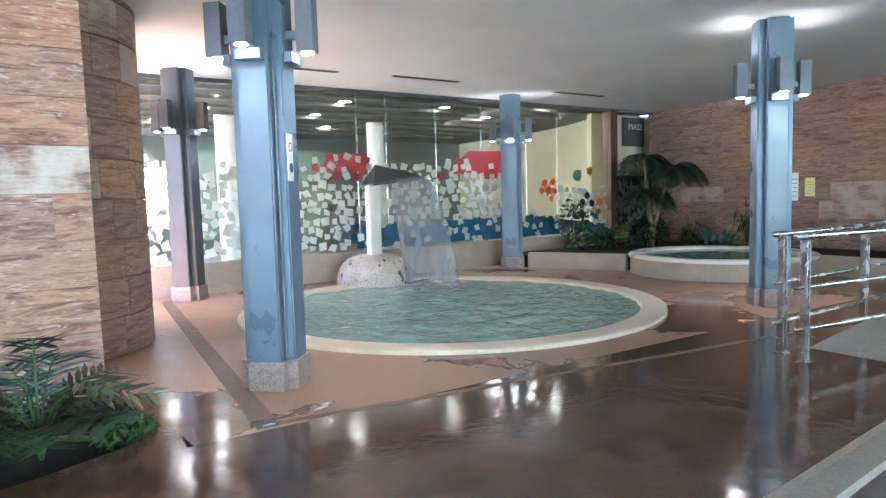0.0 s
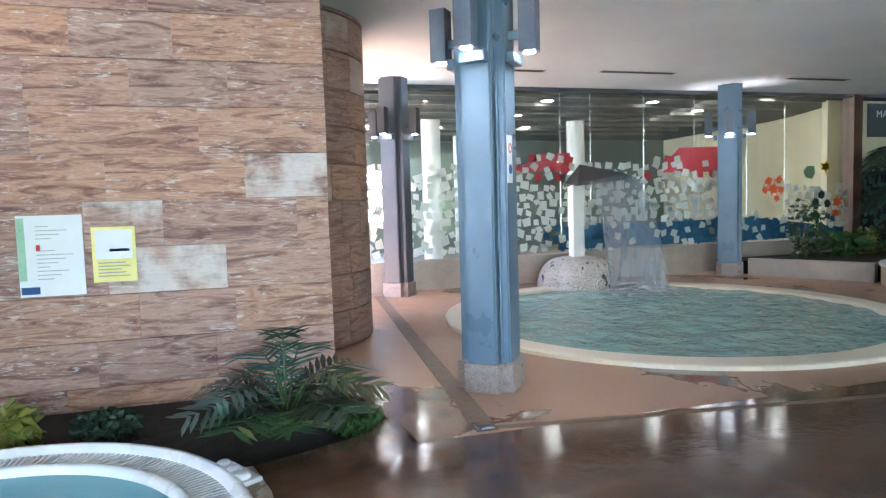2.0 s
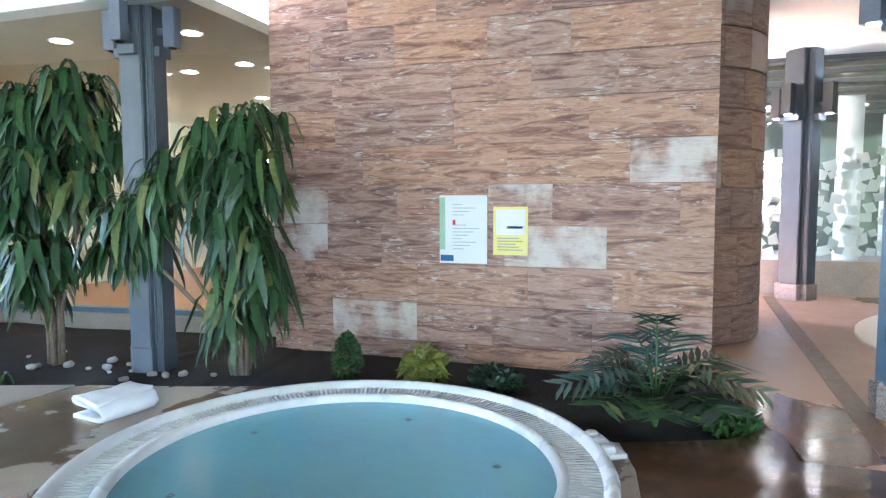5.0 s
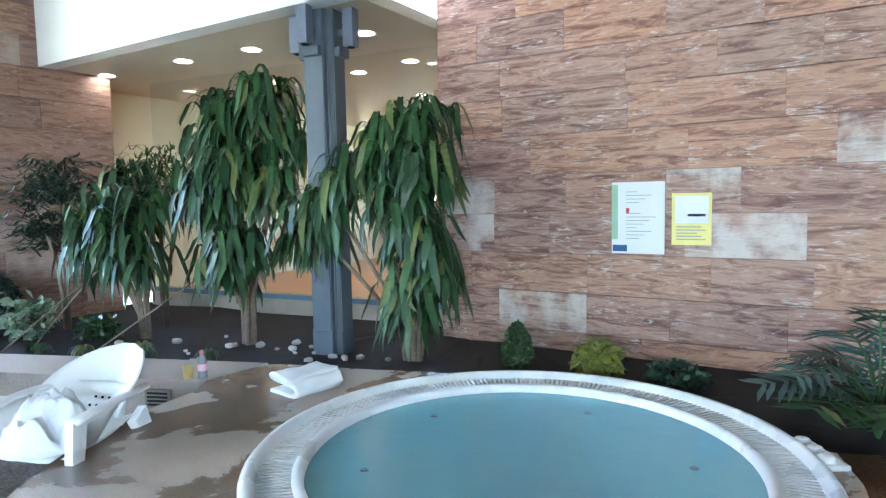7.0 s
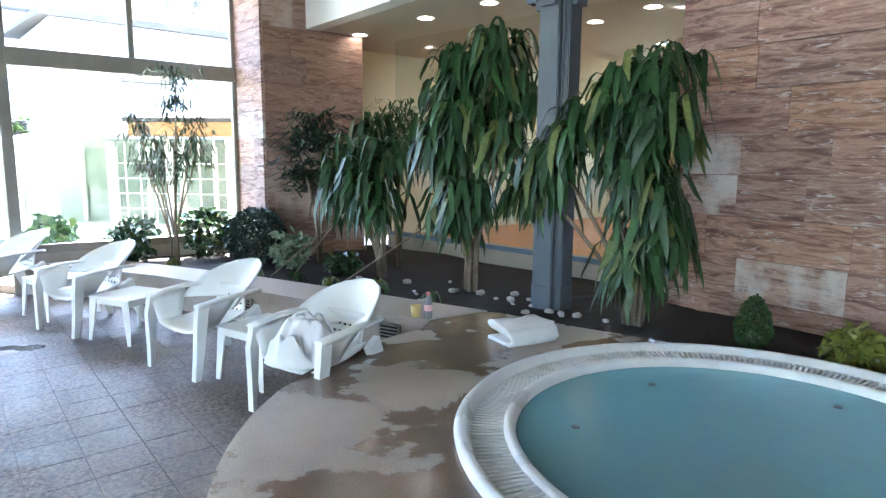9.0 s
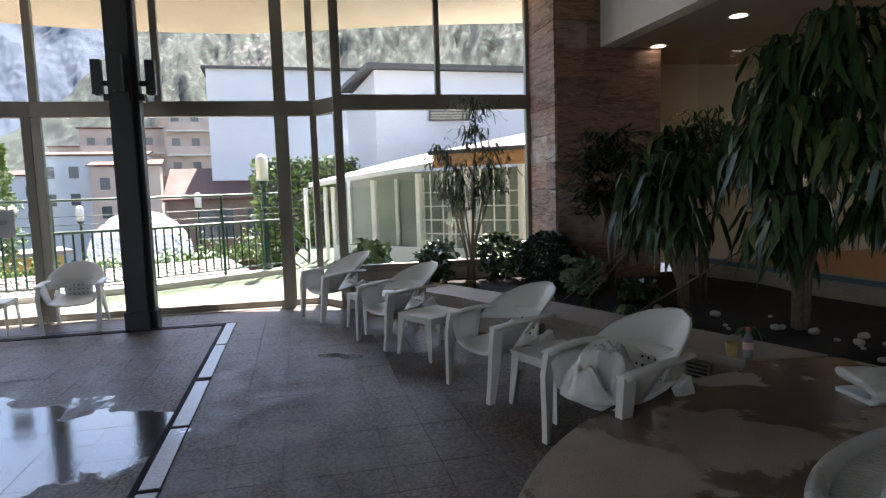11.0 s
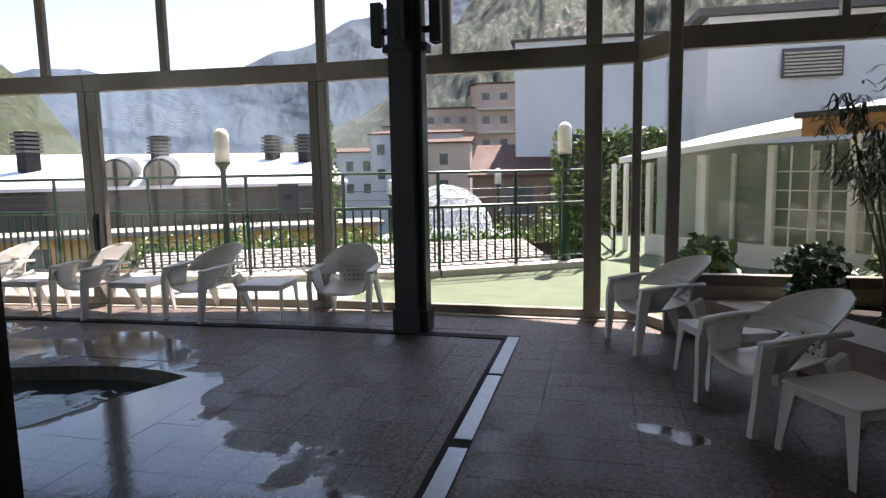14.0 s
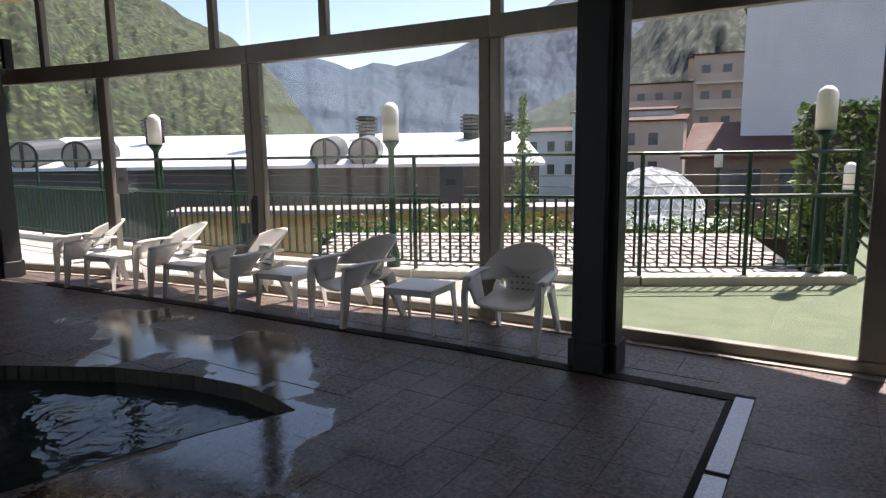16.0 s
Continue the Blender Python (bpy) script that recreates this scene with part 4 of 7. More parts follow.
part("rim", bm, surf("pale_pool_rim", (0.62, 0.55, 0.44), (0.70, 0.63, 0.52), 0.4, 3, 60), pool, "pale beige stone rim")
bm = B()
lathe(bm, [(RIM_IN, -0.1), (RIM_IN - 0.01, -0.9), (0, -1.0)], 96)
part("basin", bm, M_POOL_IN, pool, "turquoise mosaic basin")
bm = B()
nr = 22
rows = []
for i in range(nr + 1):
    r = RIM_IN * i / nr
    rows.append([bm.verts.new((r * math.cos(2 * math.pi * k / 96), r * math.sin(2 * math.pi * k / 96), 0.032 * noise.noise(Vector((r * math.cos(2 * math.pi * k / 96) * 3.3, r * math.sin(2 * math.pi * k / 96) * 3.3, 0))) + 0.014 * noise.noise(Vector((r * math.cos(2 * math.pi * k / 96) * 9, r * math.sin(2 * math.pi * k / 96) * 9, 4))))) for k in range(96)])
for a, b in zip(rows, rows[1:]):
    for k in range(96):
        bm.faces.new((a[k], a[(k + 1) % 96], b[(k + 1) % 96], b[k]))
w = part("water", bm, M_POOLWATER, pool, "rippled turquoise water", smooth=True, loc=pose(0, 0, 0.0))
w.visible_shadow = False
fo = thing("fountain", pose(4.44, 4.26, 0), "waterfall fountain on a pitted pale stone dome", "fountain")
bm = B()
bmesh.ops.create_uvsphere(bm, u_segments=56, v_segments=32, radius=1.0)
for v in list(bm.verts):
    p = v.co.copy()
    flat = math.sqrt(max(0.0, 1 - max(p.z, 0) ** 2)) ** 0.55 if p.z > 0 else 1.0
    d_ = Vector((p.x, p.y, 0))
    d_ = d_.normalized() if d_.length > 1e-6 else d_
    v.co = Vector((d_.x * 0.66 * flat, d_.y * 0.66 * flat, max(p.z, -0.3) * 0.50)) * (1 + 0.02 * noise.noise(p * 3))
m_dome, nt, bs = nodes_of("crazed_stone")
vec = coords(nt)
vor = nt.nodes.new("ShaderNodeTexVoronoi")
vor.feature = "DISTANCE_TO_EDGE"
vor.inputs["Scale"].default_value = 26
link(nt, vec, vor.inputs["Vector"])
crack = ramp(nt, vor.outputs["Distance"], [(0.02, grey(0)), (0.09, grey(1))])
stone_ = blend(nt, ramp(nt, noise_tex(nt, vec, 5), [(0.35, grey(0)), (0.65, grey(1))]), (0.50, 0.47, 0.42), (0.66, 0.63, 0.58))
col = blend(nt, crack, (0.26, 0.23, 0.20), stone_)
spots = ramp(nt, noise_tex(nt, vec, 9, 1, 0.3), [(0.70, grey(0)), (0.72, grey(1))])
link(nt, blend(nt, spots, col, (0.08, 0.08, 0.09)), bs.inputs["Base Color"])
bs.inputs["Roughness"].default_value = 0.6
bump(nt, bs, crack, 0.6, 0.01)
part("dome", bm, m_dome, fo, "pale crazed stone dome", smooth=True)
bm = B()
box(bm, -0.105, 0.105, -0.09, 0.09, 0.47, 1.68, 0.02)
part("post", bm, M_WHITE, fo, "lit white post")
bm = B()
vs = [bm.verts.new(p) for p in ((-0.14, 0.16, 1.66), (-0.06, -0.16, 1.66), (0.62, -0.66, 1.74), (0.80, -0.42, 1.74), (0.06, -0.02, 2.02), (0.62, -0.50, 1.84), (-0.14, 0.16, 1.70), (-0.06, -0.16, 1.70), (0.62, -0.66, 1.775), (0.80, -0.42, 1.775))]
for q in ((3, 2, 1, 0), (0, 1, 7, 6), (1, 2, 8, 7), (2, 3, 9, 8), (3, 0, 6, 9), (6, 7, 4), (7, 8, 5, 4), (8, 9, 5), (9, 6, 4, 5)):
    bm.faces.new([vs[i] for i in q])
part("hood", bm, M_STEEL_DK, fo, "dark steel hood")
# added chrome piece that stands in for a white glow beside the hood
bm = B()
box(bm, -0.02, 0.02, -0.13, 0.13, -0.018, 0.018, 0.006)
part("glint_bar", bm, M_CHROME, fo, "steel bar added for a white glint at the hood's end", loc=pose(0.70, -0.53, 1.757, 0, 0, 54))
# the falling sheet: two edges that leave the lip and spread as they drop
bm = B()
rows = []
L0, L1, R0, R1 = Vector((0.06, -0.14)), Vector((0.24, -0.66)), Vector((0.60, -0.62)), Vector((0.90, -1.26))
for i in range(33):
    t = i / 32
    z = 1.735 * (1 - t ** 2.3)
    lft, rgt = L0.lerp(L1, t), R0.lerp(R1, t)
    row_ = []
    for k in range(49):
        q = k / 48
        p = lft.lerp(rgt, q)
        out_ = Vector((-0.70, -0.71)) * (0.10 * t * math.sin(math.pi * q) + 0.018 * noise.noise(Vector((q * 9, t * 1.2, 0))) * (0.2 + t) + 0.006 * noise.noise(Vector((q * 30, t * 2, 3))))
        row_.append(bm.verts.new((p.x + out_.x, p.y + out_.y, z + 0.02 + 0.04 * q * (1 - t))))
    rows.append(row_)
for a, b in zip(rows, rows[1:]):
    for k in range(48):
        bm.faces.new((a[k], a[k + 1], b[k + 1], b[k]))


def spray_mat(name, stretch, scale, lo, hi, body):
    """Broken white water: patches of spray between clear gaps."""
    m = bpy.data.materials.new(name)
    m.use_nodes = True
    nt = m.node_tree
    b = nt.nodes["Principled BSDF"]
    b.inputs["Base Color"].default_value, b.inputs["Roughness"].default_value = (*body, 1), 0.18
    tr, mx = nt.nodes.new("ShaderNodeBsdfTransparent"), nt.nodes.new("ShaderNodeMixShader")
    tr.inputs[0].default_value = (0.86, 0.89, 0.91, 1)
    v = coords(nt, stretch)
    n1, n2 = noise_tex(nt, v, scale, 4, 0.6, 0.3), noise_tex(nt, coords(nt, (1, 1, 0.6)), 2.2, 2)
    f = blend(nt, 0.45, n1, n2)
    link(nt, ramp(nt, f, [(0.36, grey(lo)), (0.64, grey(hi))]), mx.inputs[0])
    link(nt, tr.outputs[0], mx.inputs[1])
    link(nt, b.outputs[0], mx.inputs[2])
    link(nt, mx.outputs[0], nt.nodes["Material Output"].inputs["Surface"])
    bump(nt, b, n1, 0.5, 0.03)
    return m


part("water_sheet", bm, spray_mat("falling_water", (1, 1, 0.10), 11, 0.32, 0.58, (0.27, 0.32, 0.37)), fo, "falling translucent sheet of water", smooth=True)
bm = B()
rows = []
for i in range(9):
    r_ = i / 8
    rows.append([bm.verts.new((0.58 + r_ * (0.78 * math.cos(a) * (1 + 0.25 * noise.noise(Vector((math.cos(a), math.sin(a), 1))))), -1.0 + r_ * 0.62 * math.sin(a) * (1 + 0.3 * noise.noise(Vector((math.cos(a) * 2, math.sin(a) * 2, 6)))), 0.055 + 0.05 * (1 - r_ ** 1.5) + 0.05 * noise.noise(Vector((r_ * 4 * math.cos(a), r_ * 4 * math.sin(a), 2))) * (1 - r_) - 0.045 * r_)) for a in [2 * math.pi * k / 48 for k in range(48)]])
for a, b in zip(rows, rows[1:]):
    for k in range(48):
        bm.faces.new((a[k], a[(k + 1) % 48], b[(k + 1) % 48], b[k]))
tagged(part("foam", bm, spray_mat("foam_water", (1, 1, 1), 9, 0.0, 0.75, (0.72, 0.76, 0.76)), fo, "white foam where the water lands", smooth=True), kind="stuff")

# ---- posters ----
def poster(name, x0, x1, z0, z1, mat, label, inks):
    p = thing(name, pose(x0, -0.020, z0), label, "notice")
    bm = B()
    box(bm, 0, x1 - x0, -0.003, 0.003, 0, z1 - z0)
    part("sheet", bm, mat, p)
    for u0, u1, v0, v1, m in inks:
        bm = B()
        box(bm, u0 * (x1 - x0), u1 * (x1 - x0), -0.0048, -0.0032, v0 * (z1 - z0), v1 * (z1 - z0))
        part("print", bm, m, p)
    return p


rows_w = [(0.28, 0.28 + 0.2 + 0.4 * ((k * 37) % 10) / 10, 0.86 - k * 0.05, 0.868 - k * 0.05, M_INK) for k in range(14) if k not in (4, 5)]
poster("wall_notice", -2.243, -1.812, 0.835, 1.43, M_PAPER, "white printed notice sheet taped to the stone wall", [(0.0, 0.12, 0.2, 0.97, M_GREENPRINT), (0.02, 0.30, 0.03, 0.12, M_INKBLUE), (0.28, 0.34, 0.56, 0.64, M_INKRED)] + rows_w)
poster("wall_notice", -1.757, -1.457, 0.916, 1.331, M_YELLOW, "yellow printed notice sheet on the stone wall", [(0.08, 0.92, 0.42, 0.94, M_PAPER), (0.4, 0.85, 0.55, 0.60, M_INKBLUE)] + [(0.12, 0.85 - 0.1 * (k % 3), 0.10 + k * 0.06, 0.118 + k * 0.06, M_INK) for k in range(5)])


# ---- chairs and tables ----
def sheet(bm, rows, thick=0.012):
    """A moulded shell: a grid of points with thickness."""
    vs = [[bm.verts.new(p) for p in r] for r in rows]
    fs = []
    for a, b in zip(vs, vs[1:]):
        for k in range(len(a) - 1):
            fs.append(bm.faces.new((a[k], a[k + 1], b[k + 1], b[k])))
    bmesh.ops.recalc_face_normals(bm, faces=fs)
    bmesh.ops.solidify(bm, geom=fs, thickness=thick)
    return bm


def garden_chair():
    """A moulded plastic armchair; it faces -y, its feet stand at z 0."""
    c = thing("garden_chair", pose(0, 0, 0), "white moulded plastic garden armchair with a rounded back", "chair", "white plastic chairs")
    bm = B()
    rows = []
    for i in range(9):
        t = i / 8
        y = -0.27 + 0.55 * t
        z = 0.385 - 0.05 * math.sin(math.pi * min(1, t * 1.15)) - 0.02 * (1 - t) ** 4 * 3
        wd = 0.25 - 0.03 * t
        rows.append([(s * wd, y, z + 0.045 * abs(s) ** 3) for s in [k / 5 - 1 for k in range(11)]])
    part("seat", sheet(bm, rows), M_PLASTIC, c, smooth=True)
    bm = B()
    # hoop of the back with a gap below
    rows = []
    for i in range(13):
        t = i / 12
        z = 0.50 + 0.29 * t
        half = 0.32 * math.sqrt(max(0.0, 1 - (max(0, t - 0.1) / 0.905) ** 2.8))
        row = []
        for k in range(15):
            s = k / 7 - 1
            x = s * half
            y = 0.24 + 0.24 * t - 0.25 * (x / 0.32) ** 2 * (1 - 0.25 * t)
            row.append((x, y, z))
        rows.append(row)
    part("backrest", sheet(bm, rows), M_PLASTIC, c, "rounded shell backrest", smooth=True)
    bm = B()
    rows = []
    for i in range(7):
        t = i / 6
        rows.append([(s * (0.15 + 0.03 * t), 0.25 + 0.03 * t - 0.02 * s * s, 0.35 + 0.25 * t) for s in [k / 4 - 1 for k in range(9)]])
    splat = part("back_splat", sheet(bm, rows, 0.01), M_PLASTIC, c, "back panel with small round holes", smooth=True)
    for r in range(3):
        for k in range(5):
            bm = B()
            tube(bm, [(-0.10 + 0.05 * k, 0.243, 0.40 + 0.055 * r), (-0.10 + 0.05 * k, 0.237, 0.40 + 0.055 * r)], 0.008, 8)
            part("hole", bm, M_BLACK, splat)
    for sx in (-1, 1):
        bm = B()
        rows = []
        for i in range(11):
            t = i / 10
            y = -0.30 + 0.60 * t
            z = 0.575 + 0.02 * math.sin(math.pi * t) + (0.02 * t)
            cx = sx * (0.315 + 0.015 * math.sin(math.pi * t) - 0.05 * t ** 3)
            wd = 0.036 + 0.012 * (1 - t)
            rows.append([(cx + (k / 4 - 1) * wd * sx, y, z - 0.018 * abs(k / 4 - 1) ** 3) for k in range(9)])
        part("armrest", sheet(bm, rows, 0.014), M_PLASTIC, c, smooth=True)
        bm = B()
        pr = [(0.335, -0.30, 0.57), (0.345, -0.325, 0.42), (0.33, -0.33, 0.2), (0.315, -0.34, 0.0)]
        for (x0, y0, z0), (x1, y1, z1), w0, w1 in zip(pr, pr[1:], (0.09, 0.085, 0.065), (0.085, 0.065, 0.045)):
            vs = [bm.verts.new((sx * (x0 - dx), y0 + dy, z0)) for dx, dy in ((0.0, 0), (0.0, w0), (0.03, w0), (0.05, 0))]
            ve = [bm.verts.new((sx * (x1 - dx), y1 + dy, z1)) for dx, dy in ((0.0, 0), (0.0, w1), (0.03, w1), (0.05, 0))]
            for k in range(4):
                bm.faces.new((vs[k], vs[(k + 1) % 4], ve[(k + 1) % 4], ve[k]))
            bm.faces.new(vs)
            bm.faces.new(ve)
        part("front_leg", bm, M_PLASTIC, c)
        bm = B()
        vs = [(0.24, 0.16, 0.40), (0.27, 0.20, 0.40), (0.27, 0.29, 0.46), (0.22, 0.28, 0.46)]
        ve = [(0.27, 0.36, 0.0), (0.30, 0.37, 0.0), (0.30, 0.42, 0.0), (0.27, 0.42, 0.0)]
        a, b = [bm.verts.new((sx * x, y, z)) for x, y, z in vs], [bm.verts.new((sx * x, y, z)) for x, y, z in ve]
        for k in range(4):
            bm.faces.new((a[k], a[(k + 1) % 4], b[(k + 1) % 4], b[k]))
        bm.faces.new(a)
        bm.faces.new(b)
        part("rear_leg", bm, M_PLASTIC, c)
        bm = B()
        rows = []
        for i in range(5):
            t = i / 4
            rows.append([(sx * (0.335 - 0.09 * u), -0.27 + 0.30 * t * (1 - 0.35 * u), 0.56 - 0.21 * u + 0.02 * t) for u in [k / 4 for k in range(5)]])
        part("side_panel", sheet(bm, rows, 0.012), M_PLASTIC, c, smooth=True)
    return c


def garden_table():
    c = thing("side_table", pose(0, 0, 0), "low square white plastic side table", "table", "white plastic tables")
    bm = B()
    box(bm, -0.25, 0.25, -0.25, 0.25, 0.385, 0.405, 0.012)
    part("tabletop", bm, M_PLASTIC, c)
    bm = B()
    for x0, x1, y0, y1 in ((-0.235, 0.235, -0.24, -0.225), (-0.235, 0.235, 0.225, 0.24), (-0.24, -0.225, -0.225, 0.225), (0.225, 0.24, -0.225, 0.225)):
        box(bm, x0, x1, y0, y1, 0.34, 0.386)
    part("apron", bm, M_PLASTIC, c)
    for sx in (-1, 1):
        for sy in (-1, 1):
            bm = B()
            a = [bm.verts.new((sx * x, sy * y, 0.386)) for x, y in ((0.242, 0.242), (0.15, 0.242), (0.16, 0.222), (0.222, 0.222))]
            b = [bm.verts.new((sx * x, sy * y, 0.0)) for x, y in ((0.262, 0.262), (0.22, 0.262), (0.225, 0.24), (0.242, 0.242))]
            for k in range(4):
                bm.faces.new((a[k], a[(k + 1) % 4], b[(k + 1) % 4], b[k]))
            bm.faces.new(a)
            bm.faces.new(b)
            part("leg", bm, M_PLASTIC, c)
    return c


def chair_pose(fx, fy, face_x, face_y):
    """The pose for a chair whose front feet are centred at fx, fy and which faces that way."""
    n = Vector((face_x, face_y)).normalized()
    return pose(fx - n.x * 0.32, fy - n.y * 0.32, LOW, 0, 0, math.degrees(math.atan2(n.x, -n.y)))


CH = garden_chair()
TB = garden_table()
CH.matrix_basis = chair_pose(-8.93, -5.13, 0.38, -0.92)
for fx, fy, nx, ny in ((-7.36, -4.57, 0.37, -0.93), (-5.60, -4.03, 0.29, -0.96), (-4.27, -3.74, 0.28, -0.96), (-9.19, -7.93, 0.99, 0.10), (-9.14, -9.76, 0.95, -0.30), (-9.06, -11.2, 0.95, -0.28), (-9.08, -12.62, 0.95, -0.3), (-8.87, -14.03, 0.95, -0.28)):
    copy_thing(CH, chair_pose(fx, fy, nx, ny))
TB.matrix_basis = pose(-8.18, -4.42, LOW, 0, 0, 20)
for x, y, r in ((-6.86, -4.02, 28), (-5.13, -3.48, 18), (-9.48, -8.90, 5), (-9.42, -10.5, 3), (-9.3, -11.9, 5), (-9.2, -13.35, 6)):
    copy_thing(TB, pose(x, y, LOW, 0, 0, r))

# ---- outside ----
GRD = -0.30
M_GRASS = surf("artificial_turf", (0.115, 0.15, 0.09), (0.175, 0.21, 0.135), 0.9, 3, 110, 0.9, vary=0.7)
M_PAVE = surf("pale_paving", (0.46, 0.44, 0.40), (0.54, 0.52, 0.47), 0.8, 2, 60, 0.15, vary=0.2)
M_GREEN = surf("dark_green_paint", (0.010, 0.045, 0.028), (0.016, 0.06, 0.038), 0.35, 3, 60, 0.03, vary=0.1)
M_OPAL = glow("opal_lamp", (0.85, 0.84, 0.80), 0.0)
M_SLATE = surf("pinkish_slate", (0.30, 0.24, 0.22), (0.40, 0.33, 0.30), 0.7, 1.5, 30, 0.3, vary=0.3)
M_ORANGE = surf("ochre_render", (0.74, 0.42, 0.15), (0.80, 0.48, 0.19), 0.85, 1, 30, 0.1, vary=0.1)
M_ROOFW = surf("pale_metal_roof", (0.66, 0.68, 0.72), (0.74, 0.76, 0.80), 0.5, 0.6, 12, 0.05, vary=0.1)
M_DKWALL = surf("dark_cladding", (0.055, 0.052, 0.05), (0.085, 0.08, 0.075), 0.7, 1, 20, 0.1, vary=0.2)
M_RENDER = surf("grey_white_render", (0.50, 0.51, 0.53), (0.57, 0.58, 0.60), 0.85, 0.4, 20, 0.08, vary=0.08)
M_BROWNB = surf("brown_render", (0.40, 0.31, 0.26), (0.48, 0.38, 0.32), 0.85, 0.5, 20, 0.1, vary=0.15)
M_DKWOOD = surf("dark_timber", (0.11, 0.075, 0.055), (0.16, 0.11, 0.08), 0.8, 2, 30, 0.2, vary=0.2)
M_TANB = surf("tan_render", (0.42, 0.30, 0.20), (0.48, 0.36, 0.25), 0.85, 0.5, 20, 0.1, vary=0.15)
M_REDROOF = surf("red_brown_roof", (0.065, 0.024, 0.016), (0.095, 0.036, 0.023), 0.8, 1, 20, 0.2, vary=0.3)
M_GLASSDK = surf("dark_window", (0.04, 0.05, 0.06), (0.07, 0.08, 0.09), 0.12)
M_HEDGE = leaf_mat("hedge_leaf", (0.06, 0.13, 0.02), (0.19, 0.29, 0.05), (0.6, 0.6, 0.48))


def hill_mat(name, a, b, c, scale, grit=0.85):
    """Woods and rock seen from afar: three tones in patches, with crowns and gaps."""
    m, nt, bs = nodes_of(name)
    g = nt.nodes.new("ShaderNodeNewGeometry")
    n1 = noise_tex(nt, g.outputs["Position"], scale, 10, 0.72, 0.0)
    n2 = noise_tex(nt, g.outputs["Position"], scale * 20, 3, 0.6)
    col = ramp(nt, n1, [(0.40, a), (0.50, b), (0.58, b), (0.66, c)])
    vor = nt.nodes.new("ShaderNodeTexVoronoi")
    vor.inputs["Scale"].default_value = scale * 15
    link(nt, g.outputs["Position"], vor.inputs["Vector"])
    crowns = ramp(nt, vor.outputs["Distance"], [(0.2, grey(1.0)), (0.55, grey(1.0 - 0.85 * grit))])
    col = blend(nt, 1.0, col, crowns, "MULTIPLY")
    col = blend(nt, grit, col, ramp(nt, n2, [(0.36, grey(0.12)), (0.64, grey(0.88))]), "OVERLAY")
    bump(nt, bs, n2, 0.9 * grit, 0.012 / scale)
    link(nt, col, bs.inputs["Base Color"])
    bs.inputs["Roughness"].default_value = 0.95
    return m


def hills(name, profile, r0, r1, z0, mat, label, seed, rough=0.12, nu=420, nv=170):
    """A range of hills: rows of (azimuth from -x towards -y, ridge height angle), in degrees, from radius r0 up to the ridge at r1."""
    bm = B()
    az = [p[0] for p in profile]
    el = [p[1] for p in profile]
    rows = []
    for j in range(nv + 1):
        v = j / nv
        row = []
        for i in range(nu + 1):
            a = az[0] + (az[-1] - az[0]) * i / nu
            e = float(np.interp(a, az, el))
            r = r0 + (r1 - r0) * v
            top = 1.2 + r1 * math.tan(radians(e))
            d = Vector((-math.cos(radians(a)), -math.sin(radians(a)), 0))
            p = Vector((-4, -6, 0)) + d * (r * (1 + 0.05 * noise.noise(Vector((a * 0.3, v * 4, seed + 9)))))
            wob = 0.6 * noise.noise(Vector((a * 0.05, v * 1.5, seed)))
            ridge = 0.7 * (1 - 2.4 * abs(noise.noise(Vector((a * 0.075 + wob, v * 0.9, seed))))) + 0.32 * (1 - 2.4 * abs(noise.noise(Vector((a * 0.19 + wob, v * 2.2, seed + 3)))))
            ridge += 0.22 * noise.fractal(Vector((a * 0.8, v * 12.0, seed)), 0.6, 2.1, 6)
            z = z0 + (top - z0) * v ** 1.15 + rough * ridge * top * min(1, v * 2.5) * (1.0 if v < 0.9 else 1.0 - 6.5 * (v - 0.9))
            row.append(bm.verts.new((p.x, p.y, z)))
        rows.append(row)
    for a, b in zip(rows, rows[1:]):
        for i in range(nu):
            bm.faces.new((a[i], a[i + 1], b[i + 1], b[i]))
    ob = solid(name, bm, mat, label, kind="structure", smooth=True, fix=False)
    return ob


# the far range's blue is distance haze put into its base colour
hills("backdrop_far_range", [(4, 15.5), (10, 15.4), (14, 14.9), (18, 13.9), (21, 13.0), (24, 11.8), (27, 10.3), (30, 9.4), (32, 8.6), (36, 7.6), (38, 8.2), (40, 7.4), (43, 8.4), (46, 8.2), (50, 7.5), (58, 9)], 900, 2400, -60, hill_mat("haze_blue_hills", (0.028, 0.054, 0.092), (0.034, 0.061, 0.100), (0.042, 0.070, 0.110), 0.008, 0.22), "mountain range at the end of the valley, haze put into its blue", 3.0, 0.07)
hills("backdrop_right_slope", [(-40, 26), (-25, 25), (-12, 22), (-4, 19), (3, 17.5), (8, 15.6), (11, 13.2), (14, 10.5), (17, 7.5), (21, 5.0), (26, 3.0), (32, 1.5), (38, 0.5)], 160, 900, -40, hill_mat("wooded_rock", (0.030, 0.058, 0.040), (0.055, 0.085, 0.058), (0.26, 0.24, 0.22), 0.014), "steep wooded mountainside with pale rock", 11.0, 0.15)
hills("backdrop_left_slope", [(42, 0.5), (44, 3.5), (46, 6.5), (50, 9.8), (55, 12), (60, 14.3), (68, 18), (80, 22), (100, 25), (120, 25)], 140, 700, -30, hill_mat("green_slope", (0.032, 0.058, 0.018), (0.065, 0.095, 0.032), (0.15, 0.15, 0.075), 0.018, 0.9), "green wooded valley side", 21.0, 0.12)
bm = B()
prism(bm, [(-900, -900), (-14, -900), (-14, 900), (-900, 900)], -8.2, -8.0)
